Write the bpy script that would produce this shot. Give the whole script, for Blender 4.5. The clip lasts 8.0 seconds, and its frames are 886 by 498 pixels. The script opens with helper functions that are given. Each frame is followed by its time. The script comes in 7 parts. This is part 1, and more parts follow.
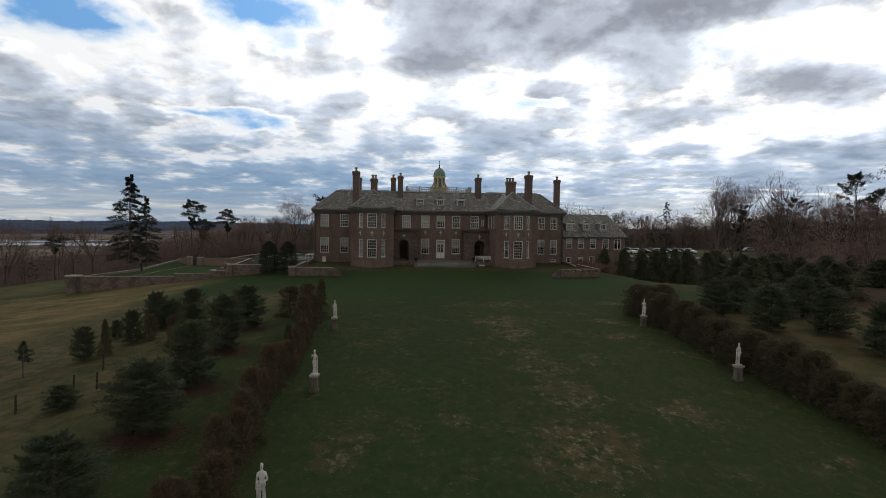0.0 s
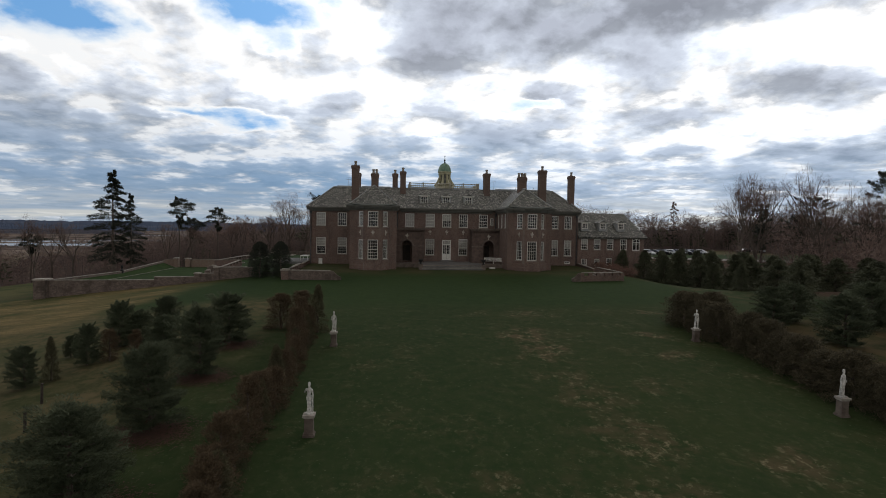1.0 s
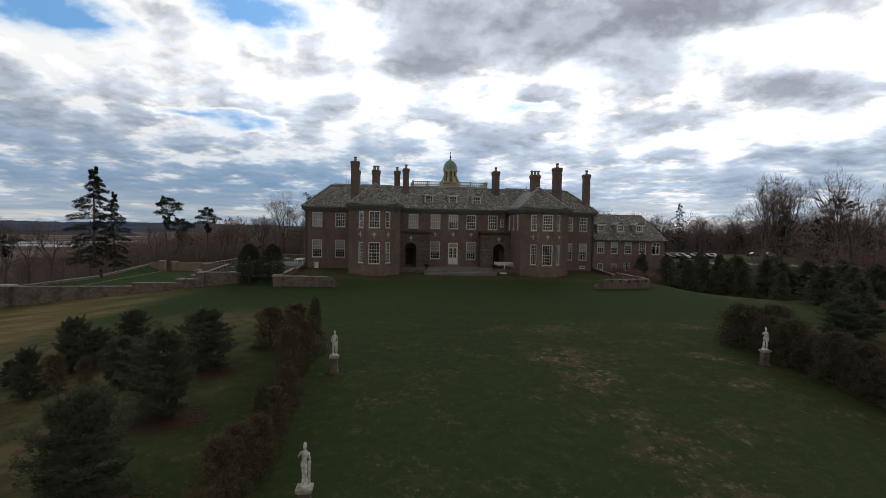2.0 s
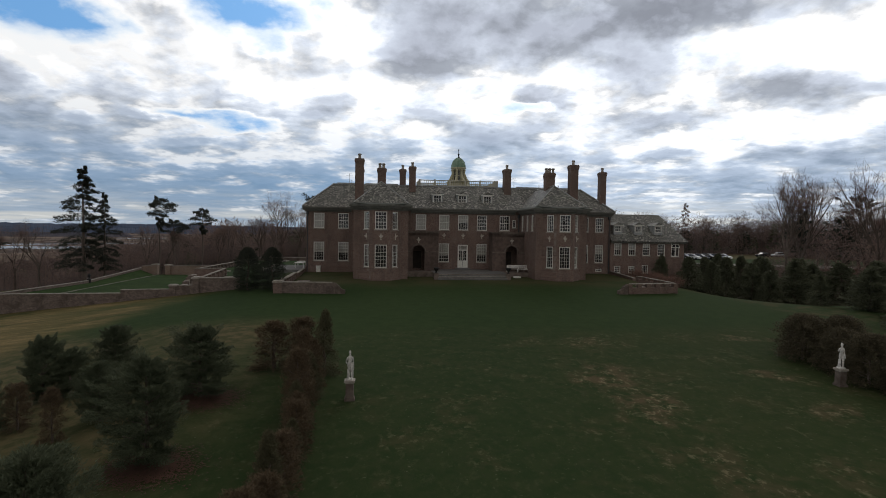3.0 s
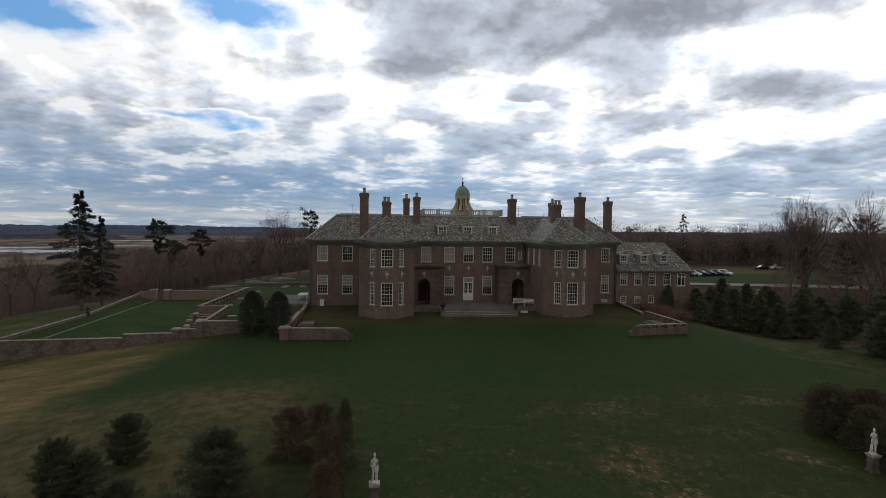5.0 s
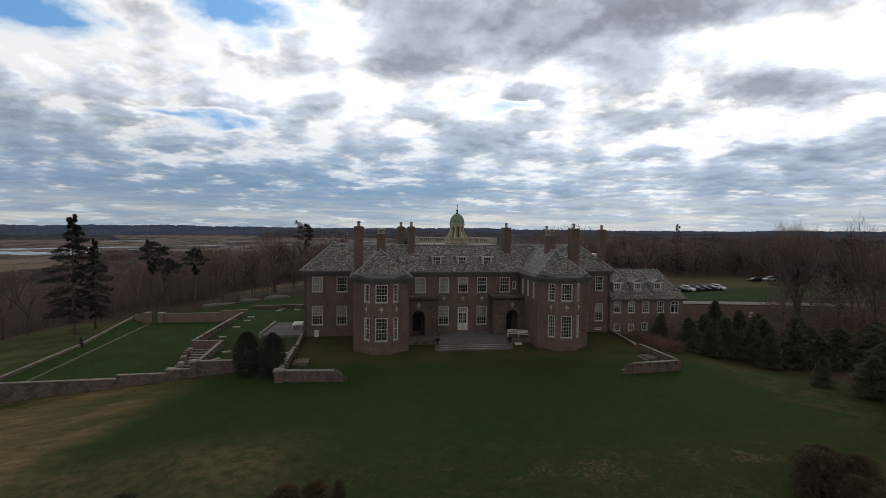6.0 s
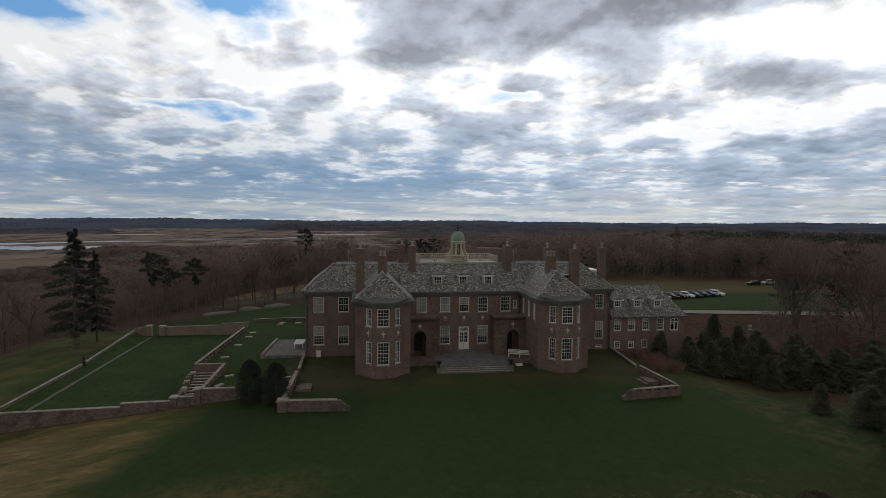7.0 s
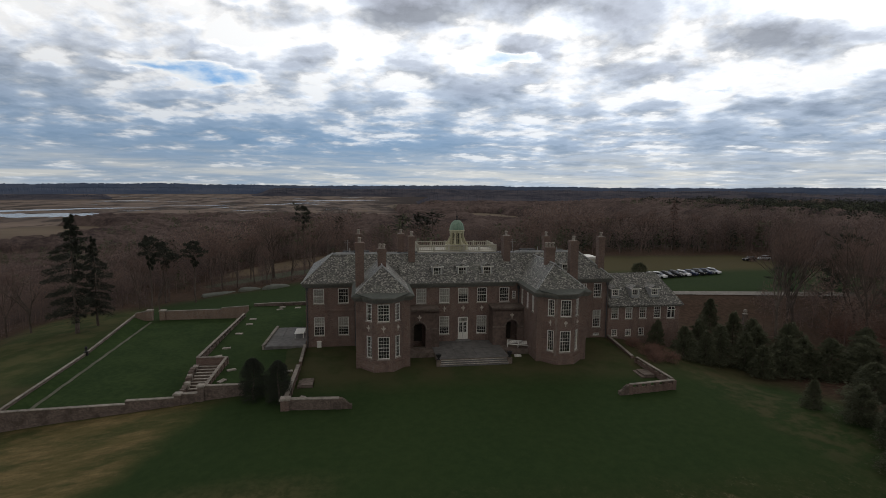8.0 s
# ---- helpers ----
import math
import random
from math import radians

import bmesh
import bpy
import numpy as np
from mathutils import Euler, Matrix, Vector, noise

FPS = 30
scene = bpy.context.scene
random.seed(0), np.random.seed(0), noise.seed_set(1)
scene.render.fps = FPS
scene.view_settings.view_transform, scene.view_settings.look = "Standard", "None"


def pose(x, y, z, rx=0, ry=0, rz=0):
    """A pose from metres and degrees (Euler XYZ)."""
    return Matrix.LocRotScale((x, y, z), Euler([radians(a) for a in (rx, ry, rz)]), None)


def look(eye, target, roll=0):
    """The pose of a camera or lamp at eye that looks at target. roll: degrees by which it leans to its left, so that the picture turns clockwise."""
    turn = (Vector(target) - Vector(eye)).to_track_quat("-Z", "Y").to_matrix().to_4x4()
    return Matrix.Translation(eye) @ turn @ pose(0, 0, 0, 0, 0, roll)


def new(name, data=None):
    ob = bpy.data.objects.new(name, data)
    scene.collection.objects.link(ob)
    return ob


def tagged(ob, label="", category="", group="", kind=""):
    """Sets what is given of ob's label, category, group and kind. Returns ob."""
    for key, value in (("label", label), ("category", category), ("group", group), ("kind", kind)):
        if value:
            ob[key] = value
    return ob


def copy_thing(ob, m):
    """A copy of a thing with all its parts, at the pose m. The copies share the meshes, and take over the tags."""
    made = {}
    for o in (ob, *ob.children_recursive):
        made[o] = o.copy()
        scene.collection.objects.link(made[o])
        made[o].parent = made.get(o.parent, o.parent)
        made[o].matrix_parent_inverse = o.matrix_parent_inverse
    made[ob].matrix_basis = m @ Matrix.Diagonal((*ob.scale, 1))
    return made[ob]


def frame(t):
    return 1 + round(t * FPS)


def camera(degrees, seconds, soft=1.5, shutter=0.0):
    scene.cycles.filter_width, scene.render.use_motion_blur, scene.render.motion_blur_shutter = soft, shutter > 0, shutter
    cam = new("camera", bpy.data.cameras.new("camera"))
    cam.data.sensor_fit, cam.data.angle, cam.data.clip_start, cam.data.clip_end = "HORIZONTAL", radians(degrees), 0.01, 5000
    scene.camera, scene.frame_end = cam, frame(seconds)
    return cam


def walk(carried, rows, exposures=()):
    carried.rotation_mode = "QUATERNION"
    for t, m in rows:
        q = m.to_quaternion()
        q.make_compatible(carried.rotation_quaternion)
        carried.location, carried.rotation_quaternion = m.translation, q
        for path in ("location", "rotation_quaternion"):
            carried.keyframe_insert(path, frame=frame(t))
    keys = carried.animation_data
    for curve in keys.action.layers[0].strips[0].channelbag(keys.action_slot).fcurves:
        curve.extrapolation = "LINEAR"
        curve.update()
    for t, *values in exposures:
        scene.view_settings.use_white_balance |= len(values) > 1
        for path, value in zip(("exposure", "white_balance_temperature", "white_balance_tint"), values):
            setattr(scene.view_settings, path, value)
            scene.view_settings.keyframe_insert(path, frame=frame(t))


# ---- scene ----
cam = camera(78.9, 8.0, 0.9)
PATH = [
    (0, (-8.826, -97.312, 5.792), (-8.636, -95.323, 5.708), 0.8),
    (0.5, (-9.304, -93.573, 5.656), (-9.107, -91.584, 5.574), 0.8),
    (1, (-9.84, -89.846, 5.511), (-9.635, -87.859, 5.43), 0.9),
    (1.5, (-10.344, -86.172, 5.411), (-10.13, -84.185, 5.333), 0.9),
    (1.7, (-10.552, -84.82, 5.42), (-10.334, -82.833, 5.344), 1.0),
    (3, (-12.217, -78.136, 5.506), (-11.981, -76.151, 5.435), 0.9),
    (3.5, (-13.053, -77.149, 5.628), (-12.814, -75.164, 5.556), 0.9),
    (4, (-13.592, -76.973, 6.445), (-13.348, -74.989, 6.372), 0.9),
    (4.5, (-13.771, -76.841, 8.086), (-13.521, -74.858, 8.015), 0.8),
    (6, (-13.647, -76.849, 14.796), (-13.373, -74.87, 14.719), 0.6),
    (6.5, (-13.708, -76.872, 16.832), (-13.428, -74.894, 16.756), 0.6),
    (7, (-14.02, -76.83, 18.864), (-13.741, -74.852, 18.757), 0.5),
    (7.5, (-14.17, -76.622, 20.745), (-13.885, -74.65, 20.572), 0.5),
    (8, (-14.338, -76.428, 22.68), (-14.048, -74.462, 22.443), 0.45),
]
walk(cam, [(t, look(eye, target, roll)) for t, eye, target, roll in PATH], ((0.0, 0.0), (4.5, 0.0), (6.0, -0.09), (7.0, -0.14), (8.0, -0.1)))

# ---- sky, sun, exposure ----
SUN_AZ, SUN_EL = 24.0, 30.0
world = bpy.data.worlds.new("sky")
scene.world = world
world.use_nodes = True


class Nodes:
    """Small helper to write node trees as expressions."""

    def __init__(self, tree):
        self.tree = tree
        tree.nodes.clear()

    def add(self, kind, **props):
        n = self.tree.nodes.new(kind)
        for k, v in props.items():
            if k == "operation":
                n.operation = v
            elif k == "data_type":
                n.data_type = v
            elif k == "blend_type":
                n.blend_type = v
            elif k == "interpolation_type":
                n.interpolation_type = v
        return n

    def put(self, node, key, value):
        if isinstance(value, bpy.types.NodeSocket):
            self.tree.links.new(value, node.inputs[key])
        else:
            node.inputs[key].default_value = value

    def math(self, op, a, b=0.0, c=0.0):
        n = self.add("ShaderNodeMath", operation=op)
        self.put(n, 0, a), self.put(n, 1, b), self.put(n, 2, c)
        return n.outputs[0]

    def vec(self, op, a, b=(0, 0, 0), scale=1.0):
        n = self.add("ShaderNodeVectorMath", operation=op)
        self.put(n, 0, a), self.put(n, 1, b), self.put(n, 3, scale)
        return n.outputs["Value"] if op in ("LENGTH", "DOT_PRODUCT", "DISTANCE") else n.outputs["Vector"]

    def xyz(self, v):
        n = self.add("ShaderNodeSeparateXYZ")
        self.put(n, 0, v)
        return n.outputs

    def join(self, x, y, z=0.0):
        n = self.add("ShaderNodeCombineXYZ")
        self.put(n, 0, x), self.put(n, 1, y), self.put(n, 2, z)
        return n.outputs[0]

    def noise(self, v, scale, detail=4.0, rough=0.5, distortion=0.0):
        n = self.add("ShaderNodeTexNoise")
        self.put(n, "Vector", v), self.put(n, "Scale", scale), self.put(n, "Detail", detail)
        self.put(n, "Roughness", rough), self.put(n, "Distortion", distortion)
        return n.outputs[0]

    def span(self, v, a, b, c=0.0, d=1.0, kind="SMOOTHSTEP"):
        n = self.add("ShaderNodeMapRange", interpolation_type=kind)
        self.put(n, "Value", v)
        for k, x in zip(("From Min", "From Max", "To Min", "To Max"), (a, b, c, d)):
            self.put(n, k, x)
        return n.outputs[0]

    def mix(self, k, a, b, blend="MIX"):
        n = self.add("ShaderNodeMix", data_type="RGBA", blend_type=blend)
        self.put(n, 0, k)
        self.put(n, 6, a if isinstance(a, bpy.types.NodeSocket) else (*a[:3], 1))
        self.put(n, 7, b if isinstance(b, bpy.types.NodeSocket) else (*b[:3], 1))
        return n.outputs[2]

    def ramp(self, v, stops):
        n = self.add("ShaderNodeValToRGB")
        els = n.color_ramp.elements
        while len(els) > 1:
            els.remove(els[-1])
        els[0].position, els[0].color = stops[0][0], (*stops[0][1], 1)
        for p, c in stops[1:]:
            e = els.new(p)
            e.color = (*c, 1)
        self.put(n, 0, v)
        return n.outputs[0]


def build_sky():
    s = Nodes(world.node_tree)
    sky = s.add("ShaderNodeTexSky")
    sky.sky_type, sky.sun_disc = "NISHITA", False
    sky.sun_elevation, sky.sun_rotation = radians(SUN_EL), radians(SUN_AZ)
    way = s.vec("NORMALIZE", s.add("ShaderNodeTexCoord").outputs["Generated"])
    x, y, z = s.xyz(way)[:3]
    # the cloud deck seen in perspective: heaps shrink and flatten towards the horizon
    rise = s.math("MAXIMUM", s.math("ARCSINE", z), 0.0)
    bend = s.math("SUBTRACT", 1.0, s.math("EXPONENT", s.math("MULTIPLY", rise, -9.5)))
    away = s.math("EXPONENT", s.math("MULTIPLY", s.math("ADD", s.math("MULTIPLY", rise, 1.4), s.math("MULTIPLY", bend, 0.66)), -1.0))
    level = s.vec("NORMALIZE", s.join(x, y))
    flat = s.vec("SCALE", level, scale=s.math("MULTIPLY", away, 7.0))
    az = s.math("MULTIPLY", s.math("ARCTAN2", x, y), 57.2958)
    el = s.math("MULTIPLY", s.math("ARCSINE", z), 57.2958)
    # wisps bend the outlines of the cloud banks
    warp = s.noise(flat, 3.0, 5.0, 0.55)
    warp2 = s.noise(s.vec("ADD", flat, (7.3, 2.1, 0)), 3.0, 5.0, 0.55)
    reach = s.span(el, 0.0, 18.0, 0.3, 1.0, "LINEAR")
    azw = s.math("ADD", az, s.math("MULTIPLY", s.math("MULTIPLY", s.math("SUBTRACT", warp, 0.5), 11.0), reach))
    elw = s.math("ADD", el, s.math("MULTIPLY", s.math("MULTIPLY", s.math("SUBTRACT", warp2, 0.5), 5.5), reach))
    place = s.join(azw, elw)

    def heap(k):
        """How thick the cloud heaps are on the deck, at k times the distance."""
        q = s.vec("SCALE", flat, scale=k)
        wide = s.noise(q, 1.3, 2.0, 0.5, 0.1)
        puff = s.noise(s.vec("ADD", q, (3.1, 8.4, 0)), 3.1, 3.0, 0.5, 0.15)
        curl = s.noise(s.vec("ADD", q, (9.2, 1.7, 0)), 7.0, 9.0, 0.60, 0.15)
        h = s.math("MULTIPLY", s.math("SUBTRACT", wide, 0.5), 0.55)
        h = s.math("ADD", h, s.math("MULTIPLY", s.math("SUBTRACT", puff, 0.5), s.span(el, 3.0, 15.0, 0.86, 0.85)))
        return s.math("ADD", h, s.math("MULTIPLY", s.math("SUBTRACT", curl, 0.5), s.span(el, 3.0, 15.0, 0.50, 0.50)))

    here, above = heap(1.0), heap(0.96)
    thick = s.math("ADD", here, s.span(el, 1.0, 12.0, 0.625, 0.515))
    # the cloud banks and the gaps of this sky: azimuth, elevation, half widths, how much thicker
    gap = 0.0
    for a, e, wa, we, k in (*GAPS, *THIN, *HIGH_BANKS, *LOW_BANKS):
        d = s.vec("LENGTH", s.vec("MULTIPLY", s.vec("SUBTRACT", place, (a, e, 0)), (1 / wa, 1 / we, 0)))
        if k < -0.23:
            gap = s.math("ADD", s.span(d, 0.0, 1.45, k * 1.1, 0.0), gap)
        else:
            thick = s.math("ADD", thick, s.span(d, 0.1, 1.35, k, 0.0))
    # thin wisps hang across the gaps
    wisp = s.noise(s.vec("ADD", flat, (1.4, 5.5, 0)), 6.0, 6.0, 0.55, 0.2)
    gap = s.math("MULTIPLY", gap, s.span(wisp, 0.34, 0.72, 1.15, 0.65))
    thick = s.math("ADD", s.math("MAXIMUM", thick, 0.40), gap)
    streak = s.noise(s.join(s.math("MULTIPLY", az, 0.09), s.math("MULTIPLY", el, 1.3)), 1.0, 5.0, 0.55, 0.3)
    # the bank goes on overhead
    thick = s.math("ADD", thick, s.span(el, 23.0, 34.0, 0.0, 0.3))
    cloud = s.ramp(thick, ((0.30, (0.86, 0.93, 1.0)), (0.42, (1.0, 1.0, 1.0)), (0.475, (0.95, 0.96, 0.98)), (0.555, (0.67, 0.71, 0.775)),
                           (0.665, (0.455, 0.495, 0.57)), (0.92, (0.32, 0.345, 0.405))))
    # bright upper rims, darker undersides
    rim = s.span(s.math("SUBTRACT", here, above), -0.10, 0.10, 0.74, 1.30, "LINEAR")
    cloud = s.mix(s.span(thick, 0.40, 0.52), cloud, s.vec("SCALE", cloud, scale=rim))
    blue = s.mix(0.2, (0.16, 0.42, 0.82), s.vec("SCALE", sky.outputs[0], scale=0.1))
    cover = s.span(thick, -0.12, 0.40)
    lit = s.mix(cover, blue, cloud)
    # blue-grey veil lower down, pale band on the horizon
    veil = s.math("MULTIPLY", s.span(el, 3.0, 14.0, 1.0, 0.0), s.span(thick, 0.36, 0.64, 0.32, 0.88))
    veil = s.math("MULTIPLY", veil, s.math("MULTIPLY", s.span(az, 2.0, 26.0, 1.0, 0.56), s.span(az, -34.0, -8.0, 0.86, 1.0)))
    lit = s.mix(veil, lit, (0.162, 0.292, 0.462))
    pale = s.span(el, 0.0, 4.6, 0.9, 0.0)
    lit = s.mix(s.math("MULTIPLY", pale, s.span(streak, 0.35, 0.6, 1.0, 0.3)), lit, (0.66, 0.66, 0.625))
    # thinner cloud before the hidden sun is brighter
    glow = s.vec("DOT_PRODUCT", way, (math.sin(radians(SUN_AZ)) * math.cos(radians(SUN_EL)), math.cos(radians(SUN_AZ)) * math.cos(radians(SUN_EL)), math.sin(radians(SUN_EL))))
    lit = s.vec("SCALE", lit, scale=s.span(glow, 0.6, 1.0, 0.94, 1.2))
    # the closed overcast overhead is neutral
    lit = s.mix(s.span(el, 26.0, 42.0), lit, s.vec("MULTIPLY", lit, (1.10, 1.0, 0.88)))
    # away from the sun the overcast is darker and warmer
    lit = s.mix(s.span(y, -0.4, 0.2, 1.0, 0.0), lit, s.vec("MULTIPLY", lit, (1.07, 1.0, 0.92)))
    lit = s.vec("SCALE", lit, scale=s.span(y, -0.5, 0.35, SKY_BACK, 1.0))
    lit = s.mix(s.span(z, -0.06, 0.0), (0.03, 0.03, 0.03), lit)
    bg = s.add("ShaderNodeBackground")
    s.put(bg, "Color", lit), s.put(bg, "Strength", SKY_POWER)
    out = s.add("ShaderNodeOutputWorld")
    s.tree.links.new(bg.outputs[0], out.inputs[0])


SKY_POWER, SKY_BACK = 1.0, 0.80
# blue gaps
GAPS = ((-29.4, 18.0, 5.6, 2.2, -0.75), (-11.5, 20.8, 9.0, 2.3, -0.75), (-12.5, 17.7, 2.7, 0.9, -0.3), (-13.2, 10.0, 4.4, 0.95, -0.5), (-19.5, 10.5, 4.2, 0.55, -0.4), (15.6, 12.6, 2.6, 0.5, -0.35))
# bright thin places
THIN = ((-5.5, 15.5, 6.9, 3.5, -0.07), (39.5, 15.6, 6.0, 2.4, -0.18), (21.0, 14.3, 15.7, 2.0, -0.10), (18.2, 11.1, 8.6, 1.5, -0.06), (-3.1, 11.2, 7.0, 1.8, -0.04), (-28.0, 14.5, 13.0, 4.5, -0.075), (24.0, 6.5, 20.0, 4.5, -0.05))
# grey banks high up
HIGH_BANKS = ((4.0, 22.1, 12.0, 3.0, 0.3), (19.9, 20.4, 15.8, 3.5, 0.34), (31.9, 20.1, 12.0, 2.4, 0.24), (4.9, 17.3, 5.1, 2.7, 0.26), (16.8, 13.8, 3.7, 1.2, 0.28), (-21.4, 13.7, 11.9, 2.1, 0.05), (-6.0, 15.8, 4.0, 1.1, 0.14), (22.0, 17.3, 9.0, 2.0, 0.12), (6.0, 14.0, 4.0, 1.2, 0.1))
# grey banks low down
LOW_BANKS = ((-6.0, 12.4, 2.6, 1.3, 0.15), (-32.8, 12.1, 2.6, 1.2, 0.2), (28.0, 10.9, 7.6, 1.1, 0.22), (39.3, 12.6, 6.2, 2.2, 0.24), (11.2, 10.2, 5.9, 2.1, 0.25), (28.5, 7.4, 5.0, 0.9, 0.2), (37.8, 7.3, 2.8, 0.9, 0.25), (42.7, 6.8, 2.9, 0.8, 0.25), (-31.7, 8.2, 3.8, 1.7, 0.12), (-26.0, 7.6, 8.7, 1.0, 0.05))
build_sky()
sun = new("sun", bpy.data.lights.new("sun", "SUN"))
sun.data.energy, sun.data.angle, sun.data.color = 0.5, radians(25), (1.0, 0.96, 0.9)
sun.matrix_world = look((0, 0, 0), (-math.sin(radians(SUN_AZ)) * math.cos(radians(SUN_EL)), -math.cos(radians(SUN_AZ)) * math.cos(radians(SUN_EL)), -math.sin(radians(SUN_EL))))


# ---- materials ----
def material(name):
    m = bpy.data.materials.new(name)
    m.use_nodes = True
    return m, Nodes(m.node_tree)


def finish(m, s, colour, rough=0.9, bump=None, strength=0.3, distance=0.02, metal=0.0, spec=0.3):
    b = s.add("ShaderNodeBsdfPrincipled")
    s.put(b, "Base Color", colour if isinstance(colour, bpy.types.NodeSocket) else (*colour, 1))
    s.put(b, "Roughness", rough), s.put(b, "Metallic", metal), s.put(b, "Specular IOR Level", spec)
    if bump is not None:
        n = s.add("ShaderNodeBump")
        s.put(n, "Height", bump), s.put(n, "Strength", strength), s.put(n, "Distance", distance)
        s.tree.links.new(n.outputs[0], b.inputs["Normal"])
    out = s.add("ShaderNodeOutputMaterial")
    s.tree.links.new(b.outputs[0], out.inputs[0])
    return m


def place_of(s):
    return s.add("ShaderNodeNewGeometry").outputs["Position"]


def plain(name, dark, light, scale=3.0, rough=0.8, strength=0.2, metal=0.0, spec=0.3):
    """Grain at two scales between two tones of one surface."""
    m, s = material(name)
    p = place_of(s)
    a, b = s.noise(p, scale, 5.0, 0.6), s.noise(p, scale * 0.13, 3.0, 0.6)
    k = s.span(s.math("ADD", s.math("MULTIPLY", a, 0.6), s.math("MULTIPLY", b, 0.5)), 0.35, 0.75)
    return finish(m, s, s.mix(k, dark, light), rough, a, strength, 0.02, metal, spec)


def brick_material(name, one, two, mortar, width=0.22, height=0.075, streaks=0.5):
    m, s = material(name)
    x, y, z = s.xyz(place_of(s))[:3]
    p = s.join(s.math("ADD", x, y), z)
    t = s.add("ShaderNodeTexBrick")
    s.put(t, "Vector", p), s.put(t, "Scale", 1.0), s.put(t, "Mortar Size", 0.008)
    s.put(t, "Brick Width", width), s.put(t, "Row Height", height), s.put(t, "Bias", 0.0)
    s.put(t, "Color1", (*one, 1)), s.put(t, "Color2", (*two, 1)), s.put(t, "Mortar", (*mortar, 1))
    w = s.noise(s.join(s.math("ADD", x, y), s.math("MULTIPLY", z, 0.35)), 0.8, 6.0, 0.65)
    c = s.mix(s.span(w, 0.35, 0.75, 0.0, streaks), t.outputs[0], (0.06, 0.045, 0.04))
    v = s.noise(p, 5.0, 3.0, 0.6)
    c = s.mix(s.span(v, 0.5, 0.8, 0.0, 0.35), c, (0.30, 0.22, 0.19))
    return finish(m, s, c, 0.92, t.outputs[1], -0.4, 0.01)


def rubble_material(name, dark, light):
    """Roughly squared stones in dark joints."""
    m, s = material(name)
    x, y, z = s.xyz(place_of(s))[:3]
    p = s.join(s.math("ADD", x, y), s.math("MULTIPLY", z, 1.8))
    v = s.add("ShaderNodeTexVoronoi")
    s.put(v, "Vector", p), s.put(v, "Scale", 3.8), s.put(v, "Randomness", 0.85)
    e = s.add("ShaderNodeTexVoronoi")
    e.feature = "DISTANCE_TO_EDGE"
    s.put(e, "Vector", p), s.put(e, "Scale", 3.8), s.put(e, "Randomness", 0.85)
    grit = s.noise(p, 6.0, 5.0, 0.65)
    stain = s.noise(s.vec("MULTIPLY", p, (1, 0.4, 1)), 0.7, 5.0, 0.65)
    c = s.mix(s.math("ADD", s.math("MULTIPLY", s.xyz(v.outputs["Color"])[0], 0.45), s.math("MULTIPLY", grit, 0.45)), dark, light)
    c = s.mix(s.span(stain, 0.42, 0.7, 0.0, 0.65), c, (0.045, 0.038, 0.032))
    joint = s.span(e.outputs["Distance"], 0.0, 0.06, 1.0, 0.0)
    c = s.mix(s.math("MULTIPLY", joint, 0.4), c, (0.05, 0.042, 0.036))
    return finish(m, s, c, 0.95, s.math("SUBTRACT", grit, joint), 0.6, 0.03, 0.0, 0.1)


def slate_material():
    m, s = material("slate")
    g = s.add("ShaderNodeNewGeometry")
    x, y, z = s.xyz(g.outputs["Position"])[:3]
    nx, ny = s.xyz(g.outputs["Normal"])[:2]
    side = s.math("GREATER_THAN", s.math("ABSOLUTE", nx), s.math("ABSOLUTE", ny))
    along = s.math("ADD", s.math("MULTIPLY", y, side), s.math("MULTIPLY", x, s.math("SUBTRACT", 1.0, side)))
    p = s.join(along, s.math("MULTIPLY", z, 1.55))
    # every slate has its own tone: rows of 0.24, slates 0.3 wide, staggered
    jig = s.noise(p, 1.2, 2.0)
    row = s.math("FLOOR", s.math("DIVIDE", s.math("ADD", s.math("MULTIPLY", z, 1.55), s.math("MULTIPLY", jig, 0.03)), 0.15))
    col = s.math("FLOOR", s.math("ADD", s.math("DIVIDE", along, 0.19), s.math("MULTIPLY", s.math("MODULO", row, 2.0), 0.5)))
    t = s.add("ShaderNodeTexBrick")
    s.put(t, "Vector", p), s.put(t, "Scale", 1.0), s.put(t, "Mortar Size", 0.012), s.put(t, "Mortar Smooth", 0.3)
    s.put(t, "Brick Width", 0.19), s.put(t, "Row Height", 0.15)
    w = s.noise(p, 2.6, 4.0, 0.7)
    own = s.add("ShaderNodeTexWhiteNoise")
    s.put(own, "Vector", s.join(row, col))
    tone = s.math("ADD", s.math("MULTIPLY", own.outputs["Value"], 0.85), s.math("MULTIPLY", s.noise(p, 0.9, 3.0, 0.6), 0.25))
    c = s.ramp(tone, ((0.08, (0.040, 0.039, 0.036)), (0.36, (0.080, 0.079, 0.070)), (0.62, (0.130, 0.128, 0.113)), (0.84, (0.235, 0.228, 0.197)), (1.0, (0.42, 0.405, 0.355))))
    c = s.mix(s.span(w, 0.45, 0.75, 0.0, 0.4), c, (0.085, 0.09, 0.085))
    moss = s.noise(p, 0.35, 4.0, 0.6)
    c = s.mix(s.span(moss, 0.45, 0.75, 0.0, 0.35), c, (0.125, 0.14, 0.10))
    h = s.math("ADD", t.outputs[1], s.math("MULTIPLY", w, -0.6))
    return finish(m, s, c, 0.6, h, -0.6, 0.03, 0.0, 0.4)


